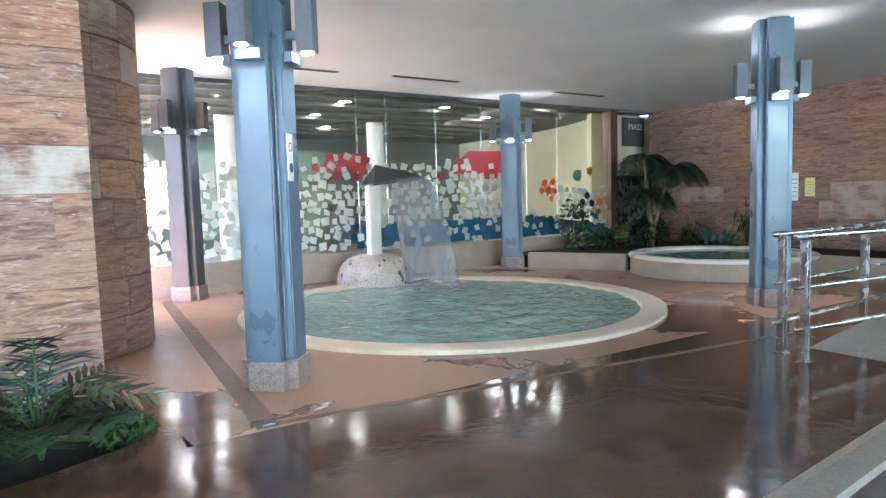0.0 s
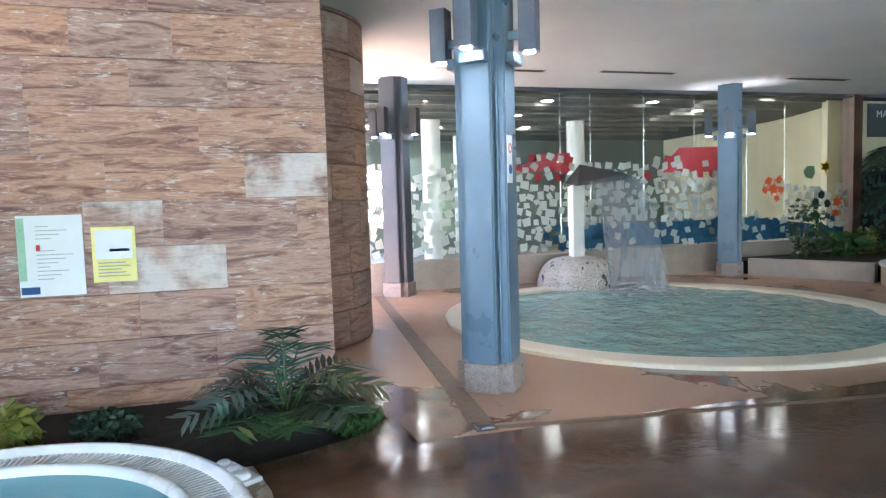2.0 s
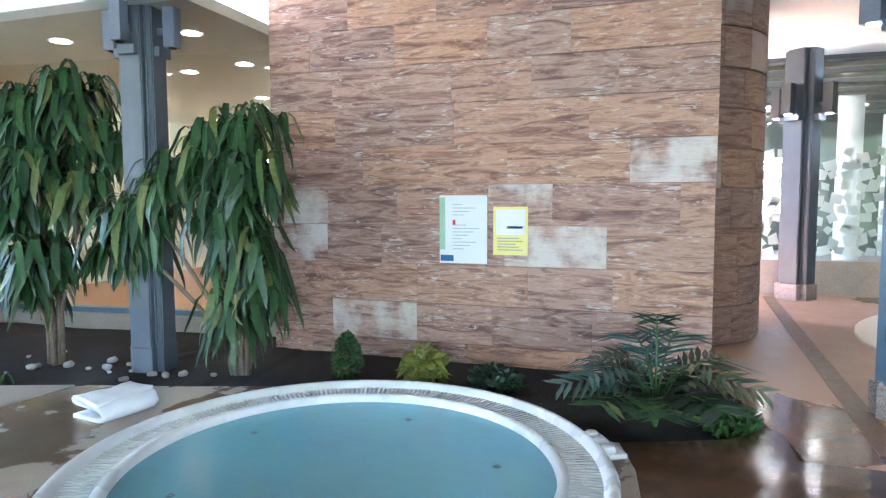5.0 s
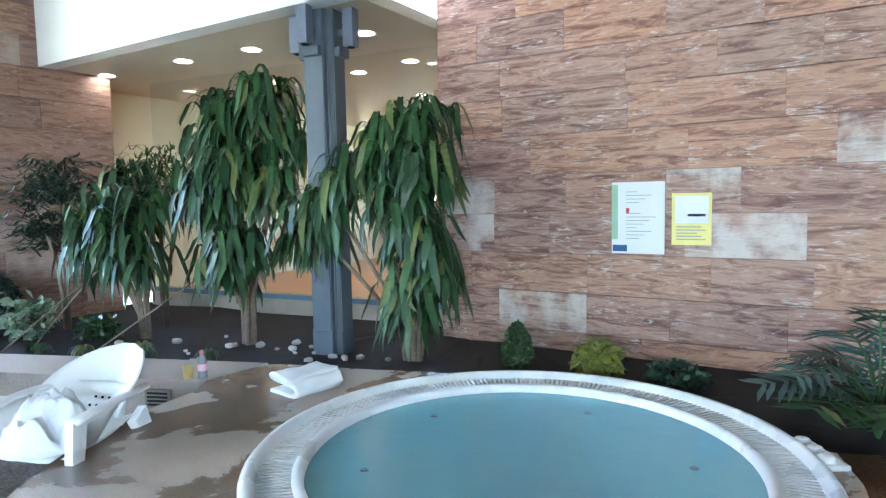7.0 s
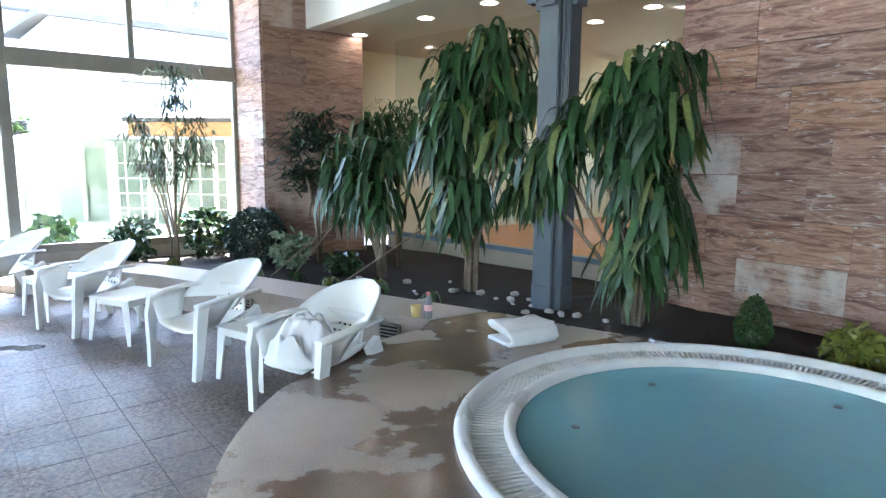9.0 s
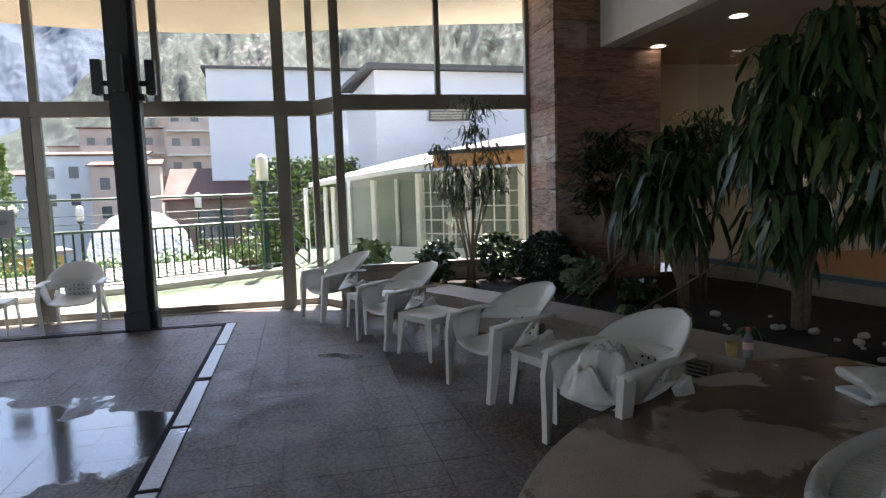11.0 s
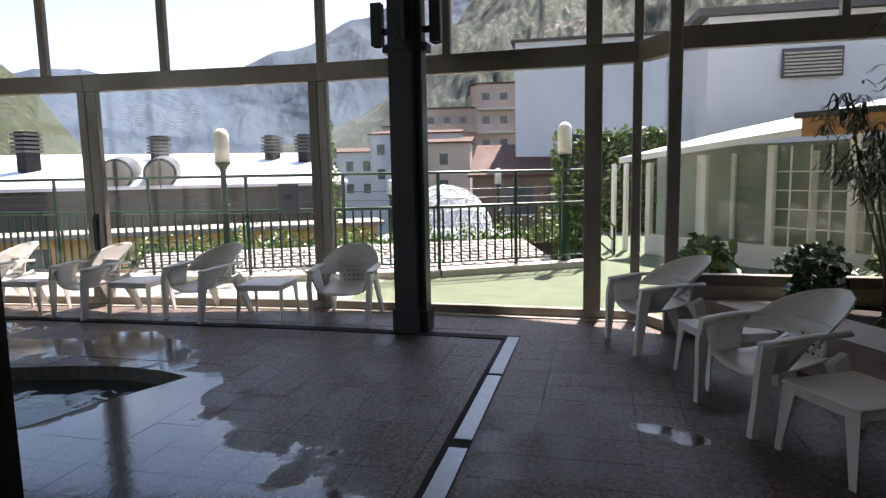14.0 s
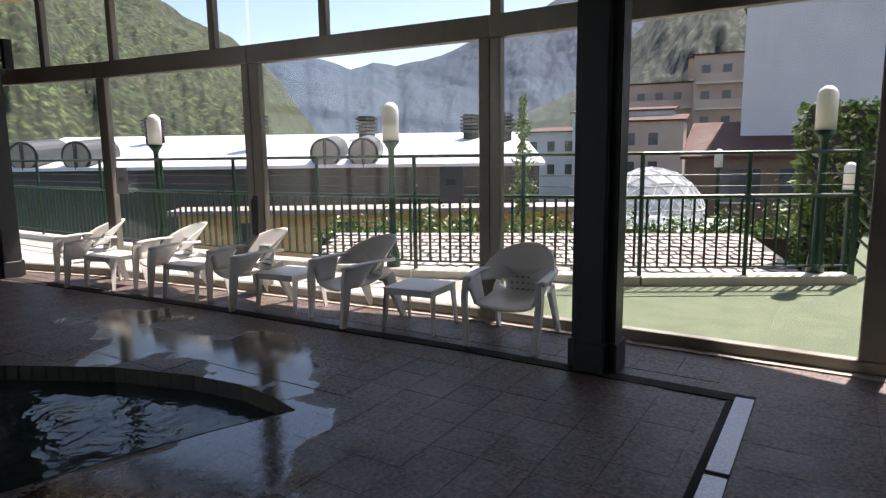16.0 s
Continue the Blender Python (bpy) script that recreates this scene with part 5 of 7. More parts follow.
solid("ground", bm, hill_mat("valley_ground", (0.06, 0.09, 0.04), (0.12, 0.13, 0.09), (0.2, 0.19, 0.17), 0.05), "valley floor below the terrace", kind="structure")

# terrace
FENCE = [(-13.4, -5.5), (-12.15, -7.6), (-11.3, -10.2), (-11.0, -13.2), (-10.9, -16.5), (-11.0, -21.0)]
bm = B()
tp = [(-9.4, -1.0), (-19.0, -1.0), (-19.0, -5.2)] + FENCE + [(-8.3, -21.0), (-8.3, -19.2)] + [tuple(p) for p in FAC[::-1]] + [(-9.55, -4.6)]
vs = [bm.verts.new((x, y, GRD)) for x, y in tp]
bm.faces.new(vs)
r = bmesh.ops.extrude_face_region(bm, geom=bm.faces[:])
for v in [g for g in r["geom"] if isinstance(g, bmesh.types.BMVert)]:
    v.co.z -= 0.3
solid("ground_terrace", bm, M_GRASS, "terrace floor of green artificial turf", kind="structure")
bm = B()
prism(bm, [(-11.95, -8.3), (-11.3, -10.2), (-11.0, -13.2), (-10.9, -16.5), (-11.0, -21.0), (-8.3, -21.0), (-8.3, -19.2)] + [tuple(p) for p in FAC[:0:-1]] + [(-10.05, -8.3)], GRD - 0.02, GRD + 0.006)
solid("pavement_terrace", bm, M_PAVE, "pale stone paving along the terrace doors", kind="structure")
bm = B()
for p, q in zip(FENCE, FENCE[1:]):
    bar_between(bm, p, q, 0.28, 0.2, GRD - 0.8, GRD + 0.10)
solid("kerb_terrace", bm, M_PAVE, "pale stone kerb under the terrace railing", kind="structure")

fence = thing("terrace_railing", pose(0, 0, 0), "dark green metal railing along the terrace edge", "railing")
bal = None
for i, (p, q) in enumerate(zip(FENCE, FENCE[1:])):
    L = (Vector(q) - Vector(p)).length
    for nm, z, rr in (("handrail", GRD + 1.02, 0.028), ("bottom_bar", GRD + 0.20, 0.014), ("wire", GRD + 1.14, 0.006), ("wire", GRD + 1.27, 0.006), ("top_rail", GRD + 1.52, 0.022)):
        bm = B()
        tube(bm, [(*p, z), (*q, z)], rr, 8)
        part(nm, bm, M_GREEN, fence)
    n = int(L / 0.13)
    for k in range(n):
        if bal is None:
            bm = B()
            box(bm, -0.012, 0.012, -0.012, 0.012, GRD + 0.20, GRD + 1.0)
            bal = mesh_of("baluster", bm, M_GREEN)
        x, y = along_line(p, q, (k + 0.5) / n)
        ob = new("baluster", bal)
        ob.parent = fence
        ob.matrix_basis = pose(x, y, 0)
    for t in ((0.0, 0.5) if L > 2 else (0.0,)):
        x, y = along_line(p, q, t)
        bm = B()
        tube(bm, [(x, y, GRD + 0.1), (x, y, GRD + 1.53)], 0.026, 8)
        part("post", bm, M_GREEN, fence)
# short return rail by the steps
ret = thing("step_railing", pose(-13.4, -5.5, GRD), "short dark green stair railing with sloping bars", "railing")
for z in (0.3, 0.55, 0.8, 1.05):
    bm = B()
    tube(bm, [(0, 0.02, z), (-1.4, 0.45, z - 0.55)], 0.018, 6)
    part("bar", bm, M_GREEN, ret)
for s in (0.0, 1.0):
    bm = B()
    tube(bm, [(-1.4 * s, 0.02 + 0.43 * s, 0 - 0.55 * s), (-1.4 * s, 0.02 + 0.43 * s, 1.08 - 0.55 * s)], 0.024, 8)
    part("post", bm, M_GREEN, ret)


def park_lamp(x, y, zb, zl, s=1.0, big=True):
    """A green post with a white domed lantern whose underside is at zl."""
    c = thing("terrace_lamp", pose(x, y, zb), "white domed lantern on a green iron post", "lamp post", "terrace lamps")
    h = zl - zb
    bm = B()
    lathe(bm, [(0.0, 0), (0.10 * s, 0), (0.085 * s, 0.25 * s), (0.05 * s, 0.4 * s), (0.04 * s, h - 0.12 * s), (0.06 * s, h - 0.08 * s), (0.12 * s, h), (0.0, h)], 12)
    part("post", bm, M_GREEN, c, smooth=True)
    bm = B()
    lathe(bm, [(0.0, h), (0.105 * s, h), (0.105 * s, h + 0.36 * s)] + [(0.105 * s * math.cos(radians(a)), h + 0.36 * s + 0.12 * s * math.sin(radians(a))) for a in range(15, 91, 15)], 20)
    part("lantern", bm, M_OPAL, c, "white opal lantern", smooth=True)
    return c


for a in ((-13.35, -5.85, GRD, 1.46, 1.05), (-11.3, -10.55, GRD, 1.42, 1.0), (-10.98, -15.0, GRD, 1.45, 1.0), (-17.9, -5.5, -1.5, 0.55, 1.0), (-23.5, -5.9, -2.5, 0.72, 1.1), (-24.3, -8.6, -2.5, 0.8, 1.1), (-22.5, -11.8, -2.5, 0.55, 1.0)):
    park_lamp(*a)

# slate roof below the railing
roof = thing("slate_roof", pose(0, 0, 0), "low roof covered in overlapping pinkish grey slates", "roof")
bm = B()
o, ux, uy = Vector((-13.6, -4.9, -1.75)), Vector((0.42, -0.90, 0.0)).normalized(), Vector((-0.88, -0.42, 0.13)).normalized()
un = ux.cross(uy).normalized()
un = un if un.z > 0 else -un
c = [o - ux * 1.0, o + ux * 9.0, o + ux * 9.0 + uy * 8.0, o - ux * 1.0 + uy * 8.0]
lo = [bm.verts.new(p - un * 0.25) for p in c]
hi = [bm.verts.new(p) for p in c]
bm.faces.new(hi)
bm.faces.new(lo)
for k in range(4):
    bm.faces.new((lo[k], lo[(k + 1) % 4], hi[(k + 1) % 4], hi[k]))
part("deck", bm, M_DKWALL, roof)
bm = B()
rnd = random.Random(3)
for j in range(26):
    for i in range(34):
        s, t = -0.95 + i * 0.29 + (0.145 if j % 2 else 0), 0.05 + j * 0.30
        w = 0.27 * rnd.uniform(0.9, 1.02)
        p = o + ux * s + uy * t
        tp_, bt_ = un * 0.012, un * (0.045 + rnd.uniform(-0.01, 0.012))
        f = [p + uy * 0.34 + tp_, p + ux * w + uy * 0.34 + tp_, p + ux * (w - 0.02) + uy * 0.06 + bt_, p + ux * w * 0.5 + bt_, p + ux * 0.02 + uy * 0.06 + bt_]
        vs = [bm.verts.new(q) for q in f]
        bm.faces.new(vs)
        vd = [bm.verts.new(q - un * 0.02) for q in f]
        for k in range(5):
            bm.faces.new((vs[k], vs[(k + 1) % 5], vd[(k + 1) % 5], vd[k]))
m_sl, nt, bs = nodes_of("slate_tiles")
g = nt.nodes.new("ShaderNodeNewGeometry")
col = ramp(nt, g.outputs["Random Per Island"], [(0, (0.36, 0.29, 0.27)), (0.5, (0.50, 0.42, 0.38)), (1, (0.60, 0.53, 0.48))])
col = blend(nt, 0.4, col, ramp(nt, noise_tex(nt, g.outputs["Position"], 14, 5), [(0.3, grey(0.2)), (0.7, grey(0.8))]), "OVERLAY")
link(nt, col, bs.inputs["Base Color"])
bs.inputs["Roughness"].default_value = 0.65
tagged(part("slates", bm, m_sl, roof), kind="stuff")


def leafy(bm, n, place, size, seed, flat=0.0):
    """n small folded leaves at the places that place(rnd) gives."""
    rnd = random.Random(seed)
    for _ in range(n):
        p = place(rnd)
        d = Vector((rnd.gauss(0, 1), rnd.gauss(0, 1), rnd.gauss(0.2, 0.8))).normalized()
        s = d.cross(Vector((rnd.gauss(0, 1), rnd.gauss(0, 1), rnd.gauss(0, 1)))).normalized()
        L = size * rnd.uniform(0.6, 1.3)
        m1, m2 = p + d * L * 0.5 + s * L * 0.28, p + d * L * 0.5 - s * L * 0.28
        v = [bm.verts.new(q) for q in (p, m1, p + d * L + Vector((0, 0, -0.2 * L)), m2)]
        bm.faces.new((v[0], v[1], v[2]))
        bm.faces.new((v[0], v[2], v[3]))
    return bm


def box_place(x0, x1, y0, y1, z0, z1):
    return lambda r: Vector((r.uniform(x0, x1), r.uniform(y0, y1), r.uniform(z0, z1) + 0.12 * noise.noise(Vector((r.uniform(0, 9), 0, 0)))))


# planted bed beyond the slate roof
bm = B()
bar_between(bm, (-24.5, -3.5), (-17.5, -17.5), 0.5, 0.5, -3.0, -0.95)
solid("wall_bed_far", bm, surf("brown_brick", (0.13, 0.08, 0.06), (0.18, 0.11, 0.08), 0.85, 4, 40, 0.3), "low brown wall of a planted bed", kind="structure")
hd = thing("flower_hedge", pose(0, 0, 0), "flowering green hedge in a raised bed", "hedge")
bm = B()


def on_bed(r):
    t = r.random()
    return Vector((-24.5 + 7.0 * t + r.uniform(-0.5, 0.5), -3.5 - 14.0 * t, -0.95 + abs(r.gauss(0, 0.35)) * (0.5 + 1.6 * abs(noise.noise(Vector((t * 14, 0, 0)))))))


leafy(bm, 8000, on_bed, 0.13, 8)
part("foliage", bm, M_HEDGE, hd)
iv = thing("ivy_wall", pose(0, 0, 0), "tall wall grown over with green ivy", "ivy")
bm = B()
box(bm, -20.3, -19.7, -6.3, -3.5, -1.5, 2.1)
part("wall", bm, M_DKWALL, iv)
bm = B()
leafy(bm, 6200, lambda r: Vector((r.choice((-19.66 + r.gauss(0, 0.06), r.uniform(-20.3, -19.6))), r.uniform(-6.45, -3.4), r.uniform(-1.4, 2.2))), 0.17, 9)
part("leaves", bm, M_HEDGE, iv)


def facade_box(name, label, origin, along, length, depth, z0, z1, mat, wins=(), roof_mat=None, roof_rise=0.0, cat="building", balconies=()):
    """A block with a front along the given way, window openings as recessed dark panes with frames, and a roof slab."""
    a = Vector((*along, 0)).normalized()
    b = Vector((a.y, -a.x, 0))
    if b.x > 0:
        b = -b
    h = thing(name, pose(*origin, 0), label, cat)
    bm = B()
    q = [Vector((0, 0, 0)), a * length, a * length + b * depth, b * depth]
    prism(bm, [(p.x, p.y) for p in q], z0, z1)
    part("wall", bm, mat, h)
    bm = B()
    e = 0.25
    q = [-a * e - b * e, a * (length + e) - b * e, a * (length + e) + b * (depth + e), -a * e + b * (depth + e)]
    lo = [bm.verts.new((p.x, p.y, z1 + (roof_rise if k > 1 else 0))) for k, p in enumerate(q)]
    hi = [bm.verts.new((p.x, p.y, z1 + 0.15 + (roof_rise if k > 1 else 0))) for k, p in enumerate(q)]
    bm.faces.new(hi)
    bm.faces.new(lo)
    for k in range(4):
        bm.faces.new((lo[k], lo[(k + 1) % 4], hi[(k + 1) % 4], hi[k]))
    part("roof", bm, roof_mat or M_DKWALL, h)
    for s, z, w, hh in wins:
        c0 = a * s - b * 0.03
        bm = B()
        q = [c0, c0 + a * w, c0 + a * w + b * 0.06, c0 + b * 0.06]
        prism(bm, [(p.x, p.y) for p in q], z, z + hh)
        wn_ = part("window", bm, M_GLASSDK, h, "dark window pane")
        bm = B()
        c1 = a * (s - 0.06) - b * 0.06
        q = [c1, c1 + a * (w + 0.12), c1 + a * (w + 0.12) + b * 0.09, c1 + b * 0.09]
        prism(bm, [(p.x, p.y) for p in q], z - 0.08, z)
        part("sill", bm, M_PAVE, wn_)
    for s, z, w in balconies:
        c0 = a * s - b * 1.1
        q = [c0, c0 + a * w, c0 + a * w + b * 1.1, c0 + b * 1.1]
        bm = B()
        prism(bm, [(p.x, p.y) for p in q], z - 0.18, z)
        bal_ = part("balcony", bm, M_PAVE, h, "projecting balcony slab")
        bm = B()
        q = [c0, c0 + a * w, c0 + a * w + b * 0.08, c0 + b * 0.08]
        prism(bm, [(p.x, p.y) for p in q], z, z + 0.9)
        part("parapet", bm, mat, bal_)
    return h


LF = Vector((-32.7, -17.5)) - Vector((-19.2, -39.1))
facade_box("market_hall", "long hall with a pale metal roof and dark wall", (-18.0, -41.0), LF, 27.5, 9.0, -8, 0.72, M_DKWALL, [], M_ROOFW, 1.75)
an = LF.normalized()
for s in (3.2, 5.7, 17.4, 19.2):
    p = Vector((-18.0, -41.0)) + an * s
    v_ = thing("roof_vent", pose(p.x, p.y, 1.15), "round barrel-shaped dark roof vent", "roof vent", "barrel vents")
    bk = Vector((-an.y, an.x))
    bk = bk if bk.x < 0 else -bk
    bm = B()
    tube(bm, [tuple(bk * -0.1) + (0.25,), tuple(bk * 2.6) + (0.45,)], 0.72, 20)
    part("barrel", bm, M_STEEL_DK, v_, smooth=False)
    bm = B()
    tube(bm, [tuple(bk * -0.16) + (0.25,), tuple(bk * -0.12) + (0.25,)], 0.60, 20)
    part("grille", bm, M_ALU, v_)
    bm = B()
    box(bm, -0.05, 0.05, -0.05, 0.05, -0.4, 0.9)
    part("strut", bm, M_DKWALL, v_, loc=pose(bk.x * -0.2, bk.y * -0.2, 0))
for s, d in ((6.5, 6.5), (18.5, 7.5), (24.6, 7.0), (13.0, 4.0), (26.4, 6.0)):
    p = Vector((-18.0, -41.0)) + an * s + bk * d
    v_ = thing("chimney_cowl", pose(p.x, p.y, 1.6), "dark louvred chimney cowl on the roof", "chimney", "chimney cowls")
    for k in range(5):
        bm = B()
        box(bm, -0.55, 0.55, -0.4, 0.4, 0.95 + 0.2 * k, 1.06 + 0.2 * k)
        part("louvre", bm, M_DKWALL, v_)
    bm = B()
    box(bm, -0.42, 0.42, -0.28, 0.28, -0.9, 1.95)
    part("shaft", bm, M_BLACK, v_)
facade_box("ochre_building", "ochre rendered building with small windows below the terrace", (-17.6, -24.0), (-0.55, 0.85), 13.0, 0.8, -8, -0.62, M_ORANGE, [(2.0, -1.7, 0.7, 0.8), (5.2, -1.7, 0.7, 0.8), (9.0, -1.6, 0.6, 0.7)], M_SLATE, 0.05)
cf = thing("young_conifer", pose(-21.0, -13.2, -1.2), "slender sparse yellow-green conifer beyond the railing", "tree")
bm = B()
tube(bm, [(0, 0, -0.5), (0.03, 0.02, 2.0), (0, 0, 4.0)], 0.06, 7, 0.012)
part("trunk", bm, M_BARK, cf)
bm = B()


def tiers(r):
    t = r.random() ** 0.8
    a = r.uniform(0, 6.28)
    k = (0.85 * (1 - t) + 0.05) * r.uniform(0.1, 1.0) * (0.6 + 0.4 * math.sin(26 * t))
    return Vector((k * math.cos(a), k * math.sin(a), 0.4 + 3.6 * t - 0.15 * k))


leafy(bm, 1500, tiers, 0.13, 23)
part("crown", bm, M_HEDGE, cf)
facade_box("white_block", "tall windowless grey-white rendered block", (-41.8, -10.2), (-0.05, 1), 14.0, 12.0, -8, 8.8, M_RENDER, [], M_DKWALL)
nb = facade_box("white_annexe", "grey-white rendered annexe with a louvred vent", (-18.6, -3.0), (-0.05, 1), 9.5, 6.0, -3, 4.5, M_RENDER, [], M_DKWALL, 0.3)
lv = thing("wall_vent", pose(-18.62, -0.9, 3.15), "grey louvred ventilation grille on the annexe wall", "vent")
for k in range(7):
    bm = B()
    box(bm, 0.03, 0.08, -0.55, 0.55, 0.075 * k, 0.075 * k + 0.045)
    part("slat", bm, M_ALU, lv)
bm = B()
box(bm, 0.0, 0.03, -0.6, 0.6, -0.04, 0.58)
part("frame", bm, M_DKWALL, lv)
hs = facade_box("red_roof_house", "low house with a red-brown sloping roof", (-38.3, -12.2), (-0.1, 1), 9.0, 6.0, -6, 0.9, M_DKWOOD, [(1.6, -1.2, 1.8, 1.6), (4.2, -1.2, 1.8, 1.6), (6.6, -1.2, 1.4, 1.6)], M_REDROOF, 1.9)
rnd = random.Random(6)
for k, (dx, dy, w, d, h, mt) in enumerate(((-78, -19.5, 6, 10, 11.5, M_BROWNB), (-84, -30, 12, 10, 9.5, M_BROWNB), (-70, -30, 10, 8, 5.5, M_RENDER), (-92, -36, 10, 10, 8, M_BROWNB), (-75, -38, 9, 8, 3.8, M_RENDER), (-66, -24, 6, 6, 4.2, M_BROWNB), (-98, -24, 12, 8, 14, M_TANB), (-105, -60, 14, 9, 4.5, M_RENDER), (-90, -95, 16, 9, 4.0, M_RENDER))):
    wins = [(0.8 + 2.1 * i, h - 2.2 - 2.7 * j, 0.85, 1.15) for i in range(int(w / 2.2)) for j in range(4) if h - 2.2 - 2.7 * j > -2]
    facade_box("apartment_building", "rendered hillside apartment building with rows of windows", (dx, dy), (-0.15, 1), w, d, -20, h, mt, wins, M_REDROOF, 0.8, balconies=[(0.3, h - 2.9 - 2.7 * j, w - 0.6 - (k % 3)) for j in range(4) if h - 2.9 - 2.7 * j > -2 and k in (0, 1, 3, 6)])
# geodesic dome
gd = thing("geodesic_dome", pose(-29.0, -11.6, -1.3), "clear geodesic dome tent on a roof", "dome tent")
bm = B()
bmesh.ops.create_icosphere(bm, subdivisions=3, radius=2.0)
bmesh.ops.delete(bm, geom=[v for v in bm.verts if v.co.z < -0.1], context="VERTS")
lines = [(e.verts[0].co.copy(), e.verts[1].co.copy()) for e in bm.edges]
part("skin", bm, clear_mat("tent_skin", (0.9, 0.92, 0.93), 0.2, 1.3, 0, 1, (0.82, 0.84, 0.85), 0.35), gd, "translucent tent skin", fix=False)
bm = B()
for p, q in lines:
    tube(bm, [p * 1.004, q * 1.004], 0.022, 5)
part("frame_struts", bm, M_WHITE, gd, "thin white struts")
bm = B()
box(bm, -2.6, 2.6, -2.6, 2.6, -3.0, -0.08)
part("base", bm, M_RENDER, gd)
# conservatory
cv = thing("conservatory", pose(0, 0, GRD), "white framed glazed conservatory with a lean-to roof", "conservatory")
P0, P1 = Vector((-15.0, -4.45)), Vector((-11.0, -0.5))
bk2 = Vector((-0.70, 0.71))
for k in range(6):
    t = k / 5
    p = P0 + (P1 - P0) * t
    hgt = 1.62 + 0.5 * t
    bm = B()
    box(bm, -0.05, 0.05, -0.05, 0.05, 0, hgt, 0.008)
    part("post", bm, M_WHITE, cv, loc=pose(p.x, p.y, 0, 0, 0, 45))
    if k < 5:
        q = P0 + (P1 - P0) * (k + 1) / 5
        bm = B()
        bar_between(bm, tuple(p), tuple(q), 0.012, 0, 0.35, 1.6 + 0.5 * t)
        part("pane", bm, M_GLASS, cv).visible_shadow = False
        bm = B()
        bar_between(bm, tuple(p), tuple(q), 0.10, 0, 0.0, 0.35)
        part("base_panel", bm, M_WHITE, cv)
        if k > 1:
            for j in range(1, 5):
                z = 0.35 + 0.27 * j
                bm = B()
                bar_between(bm, tuple(p), tuple(q), 0.03, 0, z, z + 0.02)
                part("glazing_bar", bm, M_WHITE, cv)
            for j in range(1, 4):
                s_ = p + (q - p) * j / 4
                bm = B()
                box(bm, -0.012, 0.012, -0.012, 0.012, 0.35, 1.6 + 0.5 * t)
                part("glazing_bar", bm, M_WHITE, cv, loc=pose(s_.x, s_.y, 0))
bm = B()
e0, e1 = P0 - (P1 - P0).normalized() * 0.4 - bk2 * 0.35, P1 + (P1 - P0).normalized() * 0.5 - bk2 * 0.35
vs = [Vector((e0.x, e0.y, 1.62)), Vector((e1.x, e1.y, 2.22)), Vector((e1.x + bk2.x * 3.4, e1.y + bk2.y * 3.4, 2.95)), Vector((e0.x + bk2.x * 3.4, e0.y + bk2.y * 3.4, 2.2))]
lo = [bm.verts.new(v) for v in vs]
hi = [bm.verts.new(v + Vector((0, 0, 0.10))) for v in vs]
bm.faces.new(hi)
bm.faces.new(lo)
for k in range(4):
    bm.faces.new((lo[k], lo[(k + 1) % 4], hi[(k + 1) % 4], hi[k]))
part("roof", bm, M_WHITE, cv, "white panelled lean-to roof")
bm = B()
bar_between(bm, (-12.62, -2.72), (-10.72, -0.84), 0.03, 0, 1.90, 2.14)
part("timber_fascia", bm, surf("orange_timber", (0.40, 0.19, 0.07), (0.48, 0.25, 0.10), 0.6, 3, 40, 0.15, stretch=(1, 1, 8), vary=0.2), cv, "orange-brown timber fascia board")
bm = B()
bar_between(bm, (-12.70, -2.78), (-10.66, -0.76), 0.09, 0, 2.14, 2.22)
part("fascia_capping", bm, M_DKWALL, cv, "dark metal capping")
# backing panel whose grey-green stands in for the dim inside
bm = B()
du = (P1 - P0).normalized()
bar_between(bm, tuple(P0 - du * 0.9 + bk2 * 1.3), tuple(P1 + bk2 * 1.3), 0.1, 0, 0, 1.9)
part("interior_backing", bm, surf("dim_interior_tone", (0.24, 0.27, 0.24), (0.32, 0.35, 0.31), 0.6, 1.5, 30, 0.1, vary=0.3), cv)
for k in range(9):
    p = P0 - du * 0.6 + bk2 * 1.22 + (P1 - P0) * k / 8
    bm = B()
    box(bm, -0.04, 0.04, -0.03, 0.03, 0.25, 1.75)
    part("inner_post", bm, M_WHITE, cv, loc=pose(p.x, p.y, 0, 0, 0, 45))
for k in range(3):
    bm = B()
    a_, b_ = P0 - du * (0.3 * (k + 1)) + bk2 * 0.02, P0 - du * (0.3 * (k + 1)) + bk2 * 0.09
    bar_between(bm, tuple(a_), tuple(b_), 0.07, 0, 0.0, 1.62)
    part("post", bm, M_WHITE, cv)
# awning soffit over the terrace doors
bm = B()
eave = []
for k in range(17):
    t = k / 16
    y = -1.0 - 20.0 * t
    xi = float(np.interp(-y, [1, 4.6, 4.92, 8.45, 11.4, 14, 16.6, 21], [-9.62, -9.66, -10.12, -10.15, -9.95, -9.65, -9.2, -8.3]))
    eave.append((xi, y, xi - (1.55 + 0.75 * math.sin(math.pi * min(1, max(0, (t - 0.02) / 0.5))))))
lo = [[bm.verts.new((x, y, z)) for x, y, z in row] for row in ([(a, y, 4.05) for a, y, b in eave], [(b, y, 3.92) for a, y, b in eave])]
hi = [[bm.verts.new((x, y, z)) for x, y, z in row] for row in ([(a, y, 4.4) for a, y, b in eave], [(b, y, 4.15) for a, y, b in eave])]
for k in range(16):
    for q in ((lo[0], lo[1]), (hi[1], hi[0]), (lo[1], hi[1]), (hi[0], lo[0])):
        bm.faces.new((q[0][k], q[0][k + 1], q[1][k + 1], q[1][k]))
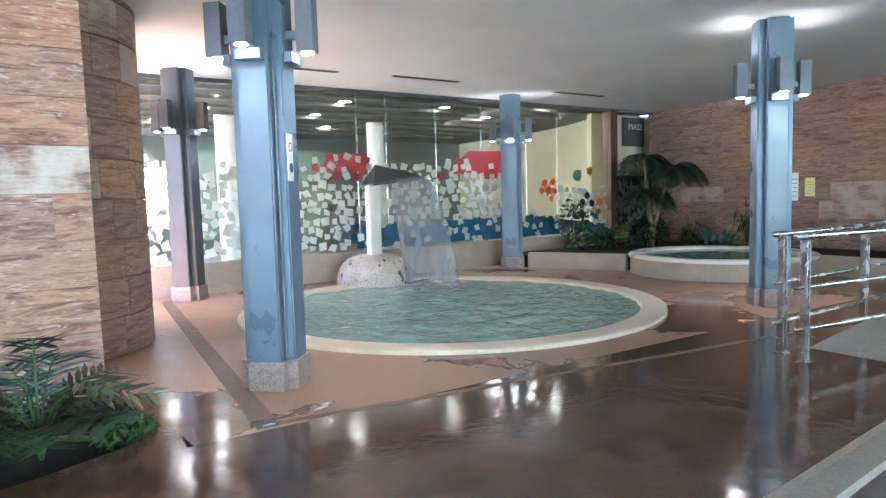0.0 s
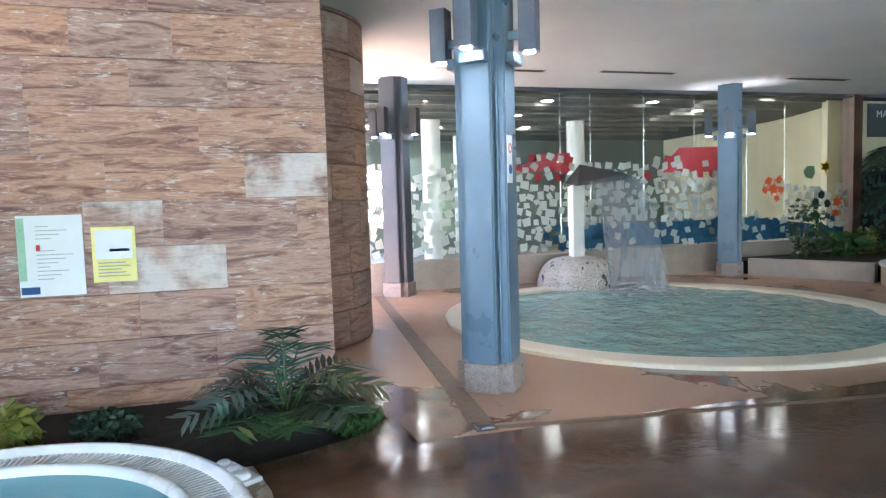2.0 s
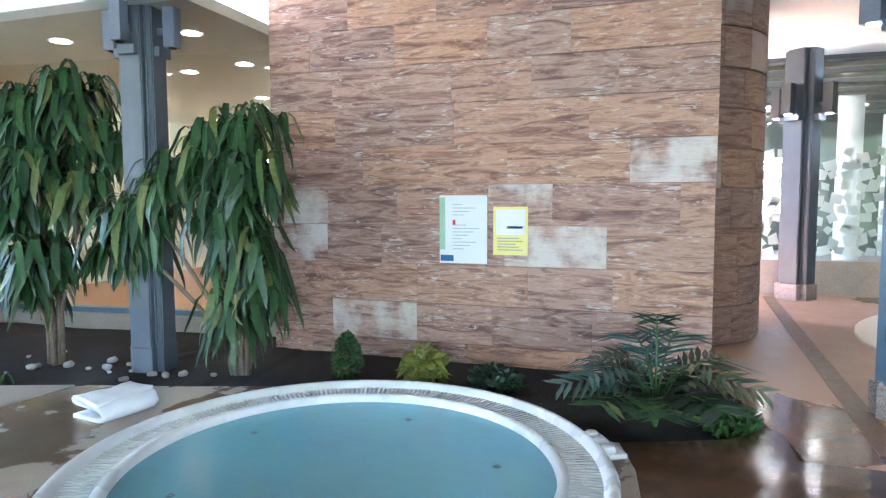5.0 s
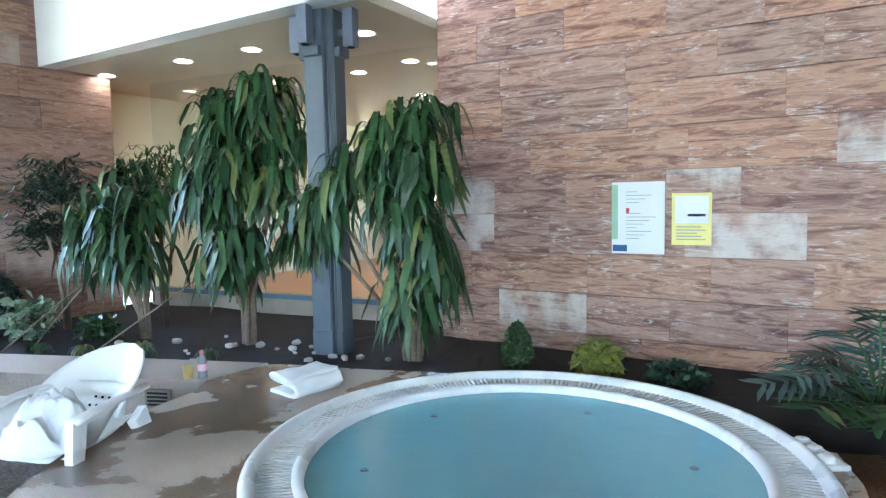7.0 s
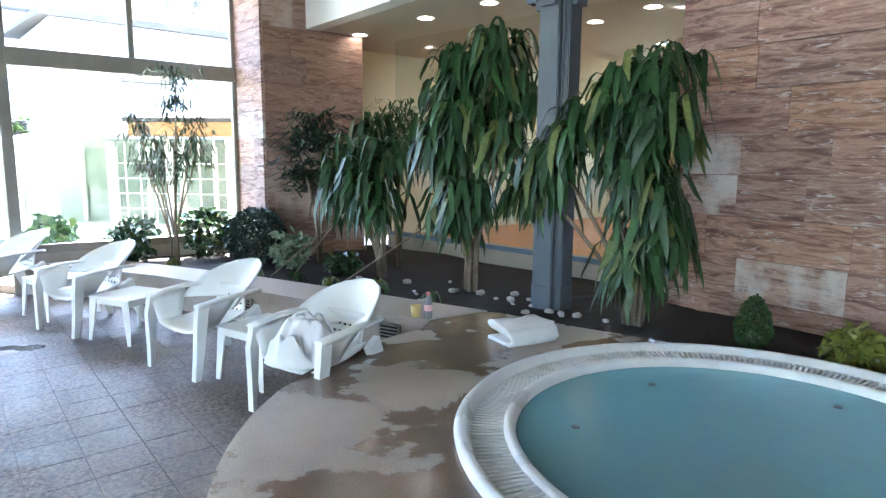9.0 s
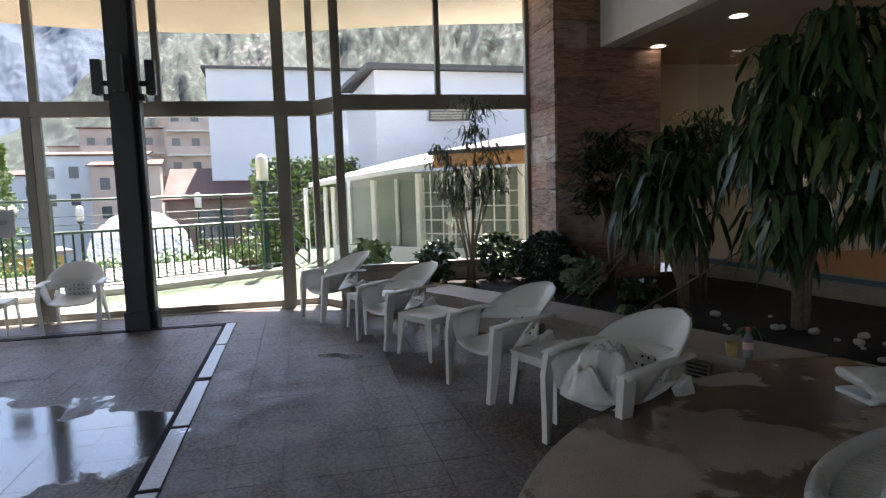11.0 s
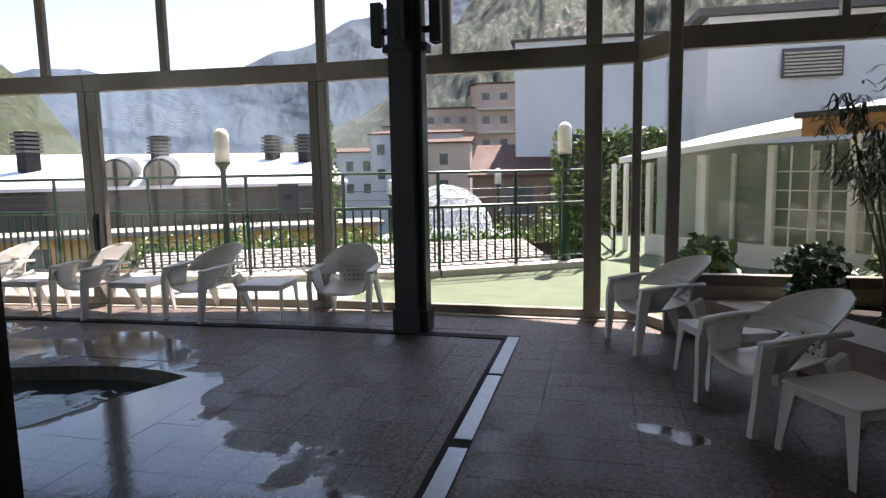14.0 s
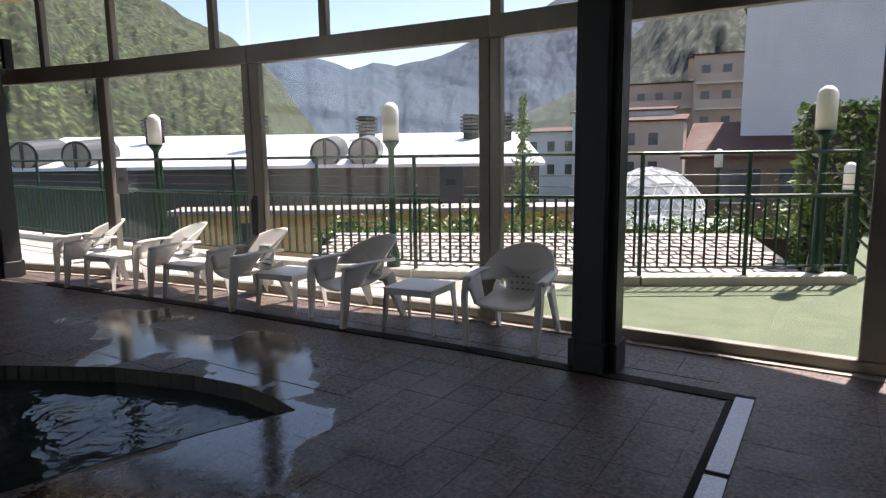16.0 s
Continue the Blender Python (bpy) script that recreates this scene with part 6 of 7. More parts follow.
solid("roof_overhang", bm, surf("sandy_soffit", (0.50, 0.42, 0.30), (0.58, 0.49, 0.36), 0.85, 1, 25, 0.2, vary=0.2), "curved sandy rendered roof overhang above the terrace doors", kind="structure")

# ---- lower floor tiles ----
def inside(x, y, poly):
    r = False
    for (x0, y0), (x1, y1) in zip(poly, poly[1:] + poly[:1]):
        if (y0 > y) != (y1 > y) and x < (x1 - x0) * (y - y0) / (y1 - y0) + x0:
            r = not r
    return r


def tile_free(x, y):
    h = 0.16
    if any(inside(x + a, y + b, PLUNGE) for a in (-h, 0, h) for b in (-h, 0, h)):
        return False
    if -6.36 < y < -5.92 and x < -2.9:
        return False
    if (x - DECK.x) ** 2 + (y - DECK.y) ** 2 < 2.5 ** 2 or (x > -0.3 and y > float(np.interp(x, [-0.18, 2.5, 4.0, 12.6], [-4.42, -4.22, -4.10, -3.97]))):
        return False
    front = float(np.interp(-x, [4.66, 6.3, 7.9, 9.5], [-2.33, -2.92, -3.55, -4.42]))
    if x < -4.3 and y > front - 0.02:
        return False
    dl = float(np.interp(-y, [6.05, 8.2, 11.3, 14.8], [-9.05, -9.09, -8.99, -8.76]))
    if y < -5.9 and abs(x - dl) < 0.21:
        return False
    return x > -9.82


T = 0.30
near, far = [], []
for i in range(-33, 43):
    for j in range(-53, -6):
        x, y = (i + 0.5) * T, (j + 0.5) * T
        if not tile_free(x, y):
            continue
        (near if -9.0 < x < -4.4 and -9.0 < y < -3.6 else far).append((x, y))
near.sort(key=lambda p: abs(p[1] + 6.0) + abs(p[0] + 6.5))
far += near[300:]
near = near[:300]

# ---- hot tub things ----
def towel_fold(m):
    """A towel folded over itself three times; the round fold looks along -y."""
    c = thing("folded_towel", m, "thick folded white terry towel lying on the platform", "towel")
    prof = [(0.13, 0.022), (0.05, 0.020), (-0.06, 0.020), (-0.125, 0.024), (-0.150, 0.045), (-0.140, 0.072), (-0.10, 0.082), (0.0, 0.082), (0.08, 0.084), (0.125, 0.092), (0.138, 0.110), (0.115, 0.130), (0.06, 0.136), (-0.05, 0.134), (-0.12, 0.128)]
    bm = B()
    rows = []
    for k in range(33):
        x = -0.20 + 0.40 * k / 32
        row = []
        for y, z in prof:
            q = Vector((x * 7, y * 7, z * 9))
            row.append((x + 0.012 * noise.noise(q), y * (1 + 0.10 * noise.noise(Vector((x * 5, z * 20, 3)))), max(0.02, z + 0.028 * noise.noise(q + Vector((5, 0, 0))) * (z > 0.03) - 0.05 * max(0, abs(x) - 0.13) * (z > 0.05))))
        rows.append(row)
    part("cloth", sheet(bm, rows, 0.034), M_TOWEL, c, smooth=True)
    return c


towel_fold(pose(-3.82, -2.10, 0.004, 0, 0, 80))
bt = thing("water_bottle", pose(-4.71, -2.27, 0.0), "clear plastic bottle with a pink label", "bottle")
bm = B()
lathe(bm, [(0, 0), (0.032, 0), (0.034, 0.02), (0.032, 0.12), (0.03, 0.145), (0.014, 0.18), (0.013, 0.195), (0, 0.195)], 20)
part("body", bm, clear_mat("bottle_plastic", (0.85, 0.88, 0.9), 0.05, 1.4, 0, 1, (0.7, 0.72, 0.74), 0.35), bt, smooth=True)
bm = B()
lathe(bm, [(0.0345, 0.06), (0.0352, 0.062), (0.0352, 0.11), (0.0345, 0.112)], 20)
part("label_band", bm, surf("pink_label", (0.75, 0.45, 0.48), (0.8, 0.5, 0.52), 0.5), bt, "pink paper label")
bm = B()
lathe(bm, [(0, 0.215), (0.016, 0.213), (0.016, 0.19), (0, 0.19)], 16)
part("cap", bm, surf("red_cap", (0.6, 0.12, 0.15), (0.65, 0.15, 0.18), 0.4), bt, "red screw cap")
cp = thing("drinking_cup", pose(-4.80, -2.33, 0.0), "small yellow plastic cup on the coping", "cup")
bm = B()
lathe(bm, [(0, 0.004), (0.032, 0.004), (0.04, 0.095), (0.043, 0.095), (0.035, 0.0), (0, 0)], 20)
part("body", bm, surf("yellow_plastic", (0.62, 0.48, 0.16), (0.68, 0.53, 0.2), 0.4), cp, smooth=True)
# towel thrown over a chair
tw = thing("crumpled_towel", pose(-4.33, -3.52, LOW, 0, 0, 16), "crumpled white towel heaped on a chair seat", "towel")
bm = B()
rows = []
for i in range(45):
    u = i / 22 - 1
    row = []
    for k in range(45):
        v = k / 22 - 1
        e = max(abs(u), abs(v))
        r_ = math.hypot(u, v) + 1e-6
        x, y = u / r_ * e * 0.21 + 0.03, v / r_ * e * 0.24 - 0.08
        q = Vector((x, y, 0))
        wr_ = 1 - abs(noise.noise(q * 9 + Vector((2, 1, 0)))) * 2.2
        w2 = 1 - abs(noise.noise(q * 19 + Vector((7, 3, 0)))) * 2.0
        z = 0.385 + 0.19 * (1 - e ** 2.2) ** 0.8 * (0.8 + 0.35 * noise.noise(q * 5)) + (0.11 * wr_ + 0.045 * w2) * (1 - e ** 4)
        row.append((x + 0.03 * noise.noise(q * 8 + Vector((0, 0, 5))), y + 0.03 * noise.noise(q * 8 + Vector((0, 0, 9))), max(0.372, z)))
    rows.append(row)
part("cloth", sheet(bm, rows, 0.012), M_TOWEL, tw, smooth=True)

# ---- plants ----
def strap(bm, base, d, reach, hang, width, rise=0.06, n=7, fold=0.25, twist=0.0, wavy=0.012):
    """One long leaf that arches out and hangs."""
    d = Vector((d[0], d[1], 0)).normalized()
    s = Vector((-d.y, d.x, 0))
    rows = []
    for i in range(n + 1):
        t = i / n
        c = Vector(base) + d * reach * (1 - (1 - t) ** 2) + Vector((0, 0, rise * math.sin(math.pi * min(1, t * 1.6)) - hang * t ** 1.7)) + s * (twist * t * t + wavy * math.sin(7 * t + 40 * twist))
        w = width * (0.35 + 1.3 * t) if t < 0.5 else width * (1.0 - (2 * t - 1) ** 2.2)
        w = max(w, 0.002)
        rows.append([bm.verts.new(c - s * w + Vector((0, 0, fold * w))), bm.verts.new(c), bm.verts.new(c + s * w + Vector((0, 0, fold * w)))])
    for a, b in zip(rows, rows[1:]):
        for k in range(2):
            bm.faces.new((a[k], a[k + 1], b[k + 1], b[k]))


def crown(bm, c, n, reach, hang, width, rnd, spread=0.12, rise=0.08, n_seg=7):
    for _ in range(n):
        a = rnd.uniform(0, 2 * math.pi)
        b = Vector(c) + Vector((rnd.gauss(0, spread), rnd.gauss(0, spread), rnd.uniform(-0.16, 0.10)))
        strap(bm, b, (math.cos(a), math.sin(a)), reach * rnd.uniform(0.5, 1.15), hang * rnd.uniform(0.4, 1.25) if hang > 0.3 or hang < 0 else hang * rnd.uniform(-3.0, 2.2), width * rnd.uniform(0.7, 1.2), rise * rnd.uniform(0.4, 1.4), n_seg, 0.3, rnd.gauss(0, 0.06))


def cane_plant(name, label, x, y, z, stems, seed, leaf=M_LEAF, n=70, reach=0.26, hang=0.62, width=0.030, stem_r=0.022, rise=0.08):
    """A plant of woody canes, each ending in a crown of hanging strap leaves. stems: rows of (dx, dy, height)."""
    rnd = random.Random(seed)
    p = thing(name, pose(x, y, z), label, "plant", "planter plants")
    for dx, dy, h in stems:
        bm = B()
        pts = [(dx * 0.15 * rnd.uniform(0.3, 1), dy * 0.15, -0.05)] + [(dx * t ** 1.4 + rnd.gauss(0, 0.012), dy * t ** 1.4 + rnd.gauss(0, 0.012), h * t) for t in (0.25, 0.5, 0.75, 1.0)]
        tube(bm, pts, stem_r, 8, stem_r * 0.7)
        part("cane", bm, M_BARK, p, smooth=True)
        bm = B()
        crown(bm, (dx, dy, h), n, reach, hang, width, rnd, 0.09, rise)
        part("crown", bm, leaf, p, "crown of long drooping leaves")
    return p


cane_plant("dracaena", "tall corn plant with heavy drooping green leaves", -3.62, -0.95, -0.04, [(0.02, 0.06, 2.02), (-0.25, 0.0, 1.88), (0.16, -0.12, 1.66), (-0.55, -0.10, 1.66), (-0.05, -0.15, 1.40), (-0.80, -0.20, 1.35), (-1.05, -0.15, 1.10), (0.06, -0.05, 1.08), (0.12, 0.02, 0.82), (-0.02, -0.05, 0.58)], 31, n=92, reach=0.27, hang=0.31, width=0.032, rise=0.12)
cane_plant("dracaena", "tall corn plant with a wide crown of hanging leaves", -5.46, -1.15, -0.04, [(0.30, 0.0, 2.35), (-0.02, -0.1, 2.22), (0.42, 0.15, 2.0), (-0.25, -0.05, 1.95), (0.15, -0.25, 1.72), (-0.42, -0.1, 1.60), (0.40, 0.0, 1.55), (-0.1, -0.2, 1.42), (-0.05, -0.2, 0.85), (0.15, -0.2, 0.98)], 32, n=92, reach=0.28, hang=0.31, width=0.032, rise=0.12)
cane_plant("dracaena", "leaning corn plant with yellowing leaf tips", -6.62, -1.45, -0.04, [(-0.35, -0.1, 1.45), (-0.05, -0.25, 1.2), (-0.7, -0.1, 1.3), (0.05, -0.1, 0.9), (-0.5, 0.25, 1.7), (-0.25, -0.2, 1.05), (0.2, 0.0, 1.4), (-0.55, -0.2, 0.95)], 33, n=60, reach=0.25, hang=0.38, width=0.034)
cane_plant("yucca", "upright yucca with narrow arching leaves", -7.05, -0.95, -0.04, [(0.0, 0.0, 1.75), (0.25, 0.1, 1.55), (-0.3, 0.05, 1.5)], 34, M_LEAF, 75, 0.40, -0.16, 0.014, rise=0.12)
cane_plant("fan_palm", "dark bushy palm against the stone pier", -7.95, -1.55, -0.04, [(0, 0, 1.72), (-0.25, -0.15, 1.45), (0.3, -0.1, 1.5), (0.05, -0.2, 1.15), (-0.2, 0.0, 0.95)], 35, M_LEAF_DK, 62, 0.46, -0.10, 0.024, rise=0.10)
cane_plant("dragon_tree", "slender dragon tree with spiky leaf tufts at the window", -8.85, -3.08, -0.04, [(0.06, 0.10, 2.20), (0.05, 0.08, 1.85), (0.20, 0.22, 1.60), (-0.26, -0.28, 1.62), (0.22, 0.24, 1.30), (-0.10, -0.06, 1.40), (0.10, 0.02, 1.10), (-0.24, -0.24, 1.22), (-0.12, -0.08, 1.05)], 36, leaf_mat("spiky_leaf", (0.02, 0.05, 0.018), (0.045, 0.08, 0.026), (0.12, 0.06, 0.03)), 60, 0.31, -0.05, 0.010, 0.013, rise=0.12)


def lobed_leaf(bm, base, d, L, up, seed):
    """A large deeply cut leaf on a stalk: a midrib with pairs of fingers."""
    rnd = random.Random(seed)
    d = Vector((d[0], d[1], 0)).normalized()
    s = Vector((-d.y, d.x, 0))
    stalk = []
    for i in range(9):
        t = i / 8
        stalk.append(Vector(base) + d * L * (0.25 * t + 0.75 * t * t) + Vector((0, 0, up * math.sin(math.pi * 0.62 * t))))
    for i in range(3, 9):
        p = stalk[i]
        ax = (stalk[min(i + 1, 8)] - stalk[i - 1]).normalized()
        ln = 0.48 * L * math.sin(math.pi * (i - 2) / 7.5) + 0.06
        for sg in (-1, 1):
            for q in (-0.7, 0.5):
                b0 = p - ax * 0.07 * L * q
                tip = b0 + s * sg * ln + ax * ln * 0.45 + Vector((0, 0, -0.10 * ln))
                mid = b0 + (tip - b0) * 0.5
                w = ax * 0.042 * L
                v = [bm.verts.new(x) for x in (b0 - w * 0.5, mid - w + Vector((0, 0, 0.01)), tip, mid + w, b0 + w * 0.5)]
                bm.faces.new(v)
    return stalk


ph = thing("philodendron", pose(-0.42, -1.18, -0.05), "philodendron with large deeply cut dark green leaves", "plant", "planter plants")
rnd = random.Random(5)
for k, (a, L, up) in enumerate(((200, 0.62, 0.34), (165, 0.55, 0.42), (235, 0.55, 0.30), (90, 0.30, 0.75), (60, 0.42, 0.62), (20, 0.60, 0.48), (-15, 0.62, 0.40), (-50, 0.55, 0.32), (130, 0.40, 0.60), (270, 0.48, 0.28), (-80, 0.5, 0.3), (185, 0.4, 0.5), (215, 0.5, 0.45), (145, 0.48, 0.36), (-30, 0.45, 0.5), (40, 0.5, 0.36), (110, 0.35, 0.5))):
    bm = B()
    st = lobed_leaf(bm, (0, 0, 0), (math.cos(radians(a)), math.sin(radians(a))), L * 0.9, up * 0.92, k)
    part("leaf_blade", bm, M_LEAF_BLUE if k % 4 == 0 else M_LEAF_DK if k % 2 else M_LEAF, ph)
    bm = B()
    tube(bm, st[:8], 0.010, 6, 0.004)
    part("stalk", bm, M_LEAF_LT, ph)


def bushy(name, label, x, y, z, r, h, n, size, mat, seed, cone=False, group="planter plants", tight=0.72):
    p = thing(name, pose(x, y, z), label, "shrub", group)
    bm = B()
    tube(bm, [(0, 0, -0.03), (0, 0, h * 0.6)], 0.015, 6)
    part("stem", bm, M_BARK, p)

    def place(q):
        d = Vector((q.gauss(0, 1), q.gauss(0, 1), q.gauss(0, 1))).normalized() * q.uniform(tight, 1.0) * (1 + (0.18 if tight < 0.8 else 0.04) * noise.noise(Vector((q.random() * 5, seed, 0))))
        zz = h * 0.5 + d.z * h * 0.5
        k = r * (1.0 if not cone else 1.1 - 0.6 * zz / h)
        return Vector((d.x * k, d.y * k, max(0.0, zz)))
    bm = B()
    leafy(bm, n, place, size, seed)
    part("foliage", bm, mat, p)
    return p


bushy("dwarf_conifer", "small dense clipped green conifer by the wall", -2.78, -0.78, -0.05, 0.14, 0.38, 2600, 0.032, M_LEAF, 41, True, tight=0.88)
bushy("golden_shrub", "small yellow-green grassy shrub", -2.15, -0.70, -0.05, 0.16, 0.25, 380, 0.12, M_LEAF_YEL, 42, tight=0.4)
bushy("low_shrub", "low dark green shrub by the wall", -1.57, -0.73, -0.05, 0.19, 0.17, 600, 0.07, M_LEAF_DK, 43)
bushy("trailing_ivy", "patch of low bright green ivy", 0.02, -1.14, -0.05, 0.17, 0.15, 420, 0.07, M_LEAF_LT, 44)
bushy("trailing_ivy", "patch of low bright green ivy", 0.0, -0.92, -0.05, 0.12, 0.12, 260, 0.07, M_LEAF_LT, 45)
bushy("clipped_bush", "round clipped dark green bush in the planter", -8.25, -2.28, -0.05, 0.36, 0.70, 5200, 0.055, M_LEAF_DK, 46, tight=0.9)
bushy("variegated_shrub", "pale variegated shrub in the planter", -7.72, -2.05, -0.05, 0.24, 0.46, 300, 0.12, leaf_mat("variegated_leaf", (0.10, 0.18, 0.10), (0.30, 0.36, 0.24)), 47, tight=0.4)
bushy("low_shrub", "low leafy shrub under the corn plants", -7.0, -1.75, -0.05, 0.20, 0.26, 260, 0.10, M_LEAF, 48, tight=0.4)
bushy("window_shrub", "green shrub under the window", -9.25, -2.55, -0.05, 0.30, 0.62, 520, 0.11, M_LEAF, 49)
bushy("window_shrub", "green shrub under the window", -9.2, -3.5, -0.05, 0.22, 0.42, 320, 0.12, M_LEAF, 50)
bushy("terrace_shrub", "leafy shrub outside the window", -10.3, -3.2, GRD, 0.38, 0.72, 700, 0.12, M_LEAF_DK, 51, group="terrace plants")
bushy("terrace_shrub", "leafy shrub outside the window", -10.4, -2.2, GRD, 0.45, 0.8, 800, 0.12, M_LEAF, 52, group="terrace plants")
bushy("terrace_shrub", "spiky leafed shrub outside the corner window", -10.55, -4.2, GRD, 0.32, 0.75, 420, 0.18, M_LEAF, 53, group="terrace plants")
for k, (x, y) in enumerate(((-5.9, -1.98), (-6.5, -2.2), (-7.0, -2.35), (-6.15, -1.85), (-8.0, -2.75), (-8.7, -3.15), (-5.3, -1.78), (-7.5, -2.6))):
    g_ = thing("bromeliad", pose(x, y, -0.05), "small rosette of pale pointed leaves in the soil", "plant", "rosettes")
    bm = B()
    rn = random.Random(60 + k)
    for j in range(14):
        a = rn.uniform(0, 6.28)
        strap(bm, (0, 0, 0.01), (math.cos(a), math.sin(a)), 0.13 * rn.uniform(0.6, 1.2), 0.02, 0.011, 0.09, 4)
    part("leaves", bm, M_LEAF_YEL if k % 2 else M_LEAF_LT, g_)
for k, (p, q) in enumerate((((-7.35, -2.5, -0.05), (-6.85, -1.4, 0.95)), ((-6.55, -2.05, -0.05), (-5.75, -1.2, 0.75)), ((-7.2, -2.3, -0.05), (-7.0, -1.5, 0.9)))):
    bm = B()
    tube(bm, [p, q], 0.009, 6)
    solid("support_stake", bm, M_BARK, "thin leaning wooden plant stake", "stake", group="stakes")
rnd = random.Random(17)
peb = None
for k in range(26):
    if peb is None:
        bm = B()
        bmesh.ops.create_icosphere(bm, subdivisions=2, radius=1.0)
        for v in bm.verts:
            v.co *= 1 + 0.18 * noise.noise(v.co * 1.6)
        peb = mesh_of("pebble", bm, M_PEBBLE, True)
    x, y = (-4.52 + rnd.gauss(0, 0.42), -1.15 + rnd.gauss(0, 0.16)) if k < 18 else (rnd.uniform(-6.8, -5.2), rnd.uniform(-1.9, -1.3))
    if abs(x + 4.52) < 0.27 and abs(y + 0.92) < 0.27:
        y -= 0.3
    s_ = rnd.uniform(0.016, 0.042)
    ob = tagged(new("pebble", peb), "pale rounded pebble on the soil", "stone", "pebbles")
    ob.matrix_basis = pose(x, y, -0.045 + s_ * 0.35, 0, 0, rnd.uniform(0, 360)) @ Matrix.Diagonal((s_ * 1.3, s_, s_ * 0.75, 1))

# ---- pool hall things ----
spa = thing("raised_spa", pose(9.65, 1.22, 0) @ Matrix.Diagonal((0.92, 0.92, 0.8, 1)), "raised round plunge spa with a white rim", "spa")
bm = B()
lathe(bm, [(1.62, 0), (1.62, 0.36), (1.45, 0.36), (1.45, 0)], 96, closed=True)
part("wall", bm, M_COPING, spa, "pale stone clad spa wall")
for k in range(36):
    bm = B()
    rows = []
    for i in range(4):
        a = radians(10 * k + 0.25 + 9.5 * i / 3)
        rows.append([bm.verts.new((r_ * math.cos(a), r_ * math.sin(a), z)) for r_, z in ((1.62, 0.02), (1.632, 0.025), (1.632, 0.345), (1.62, 0.35))])
    for a, b in zip(rows, rows[1:]):
        for j in range(3):
            bm.faces.new((a[j], b[j], b[j + 1], a[j + 1]))
    part("panel", bm, M_COPING, spa)
bm = B()
lathe(bm, [(1.66, 0.36), (1.67, 0.40), (1.64, 0.43), (1.40, 0.43), (1.36, 0.41), (1.36, 0.30), (1.66, 0.36)], 96)
part("rim", bm, M_TUB, spa, "smooth white rim", smooth=True)
bm = B()
lathe(bm, [(1.37, 0.38), (1.30, -0.2), (0, -0.3)], 64)
part("basin", bm, M_POOL_IN, spa)
bm = B()
lathe(bm, [(0, 0.37), (1.365, 0.37)], 64)
part("water", bm, clear_mat("spa_water", (0.6, 0.8, 0.75), 0.02, 1.33, 0.2, 5.0, (0.07, 0.20, 0.17), 0.5), spa).visible_shadow = False

bm = B()
prism(bm, [(7.72, 4.1), (8.15, 3.4), (8.4, 2.9), (8.55, 3.0), (8.28, 3.5), (7.85, 4.2)], 0.0, 0.30)
prism(bm, [(8.4, 2.9), (8.62, 2.42), (8.78, 2.5), (8.55, 3.0)], 0.0, 0.30)
solid("wall_planter_hall", bm, M_COPING, "low pale stone planter wall in the hall", kind="structure")
bm = B()
prism(bm, [(7.85, 4.2), (8.28, 3.5), (8.55, 3.0), (8.78, 2.5), (9.2, 2.66), (9.9, 2.7), (10.5, 2.4), (11.0, 2.0), (11.05, 0.8), (10.4, 0.2), (10.5, -1.2), (12.5, -1.2), (12.5, 4.9), (7.7, 4.9)], 0.0, 0.24)
solid("ground_hall_bed", bm, M_SOIL, "dark soil of the hall's planted corner", kind="structure")
bm = B()
prism(bm, [(10.3, -1.35), (12.5, -1.35), (12.5, -1.2), (10.3, -1.2)], 0, 0.32)
prism(bm, [(10.3, -1.35), (10.45, -1.35), (10.45, 0.3), (10.3, 0.3)], 0, 0.32)
solid("wall_planter_hall_east", bm, M_COPING, "low pale stone planter wall in the hall", kind="structure")


def palm(x, y, z, trunks, seed):
    """A feather palm: thin leaning trunks, each with arching fronds of many narrow leaflets."""
    rn = random.Random(seed)
    p = thing("palm_tree", pose(x, y, z), "dark feathery palm with arching fronds at the hall's corner", "palm", "hall plants")
    for dx, dy, h, nf, L in trunks:
        bm = B()
        tube(bm, [(dx * t ** 1.6, dy * t ** 1.6, h * t) for t in (0, 0.3, 0.6, 0.85, 1.0)], 0.045, 8, 0.03)
        part("trunk", bm, M_BARK, p, smooth=True)
        for k in range(nf):
            a = 2.4 * k + rn.uniform(-0.4, 0.4)
            d, up = Vector((math.cos(a), math.sin(a), 0)), rn.uniform(0.15, 0.55)
            side = Vector((-d.y, d.x, 0))
            ln = L * rn.uniform(0.75, 1.1)
            mid = [Vector((dx, dy, h)) + d * ln * t + Vector((0, 0, ln * (up * 2.0 * t - (up * 1.2 + 0.75) * t * t))) for t in [i / 14 for i in range(15)]]
            bm = B()
            tube(bm, mid[::2], 0.009, 5, 0.003)
            for i in range(3, 15):
                ax = (mid[i] - mid[i - 1]).normalized()
                wl_ = 0.36 * math.sin(math.pi * (i - 1) / 15.5) + 0.06
                for sg in (-1, 1):
                    for off in (0.0, 0.5):
                        b0 = mid[i] - (mid[i] - mid[i - 1]) * off
                        tip = b0 + (side * sg * 0.85 + ax * 0.5).normalized() * wl_ + Vector((0, 0, -0.28 * wl_ * rn.uniform(0.6, 1.5)))
                        c0 = b0.lerp(tip, 0.45) + Vector((0, 0, 0.03 * wl_))
                        w_ = ax * 0.014
                        vs = [bm.verts.new(q) for q in (b0, c0 - w_, tip, c0 + w_)]
                        bm.faces.new(vs)
            part("frond", bm, M_LEAF_DK, p, fix=False)


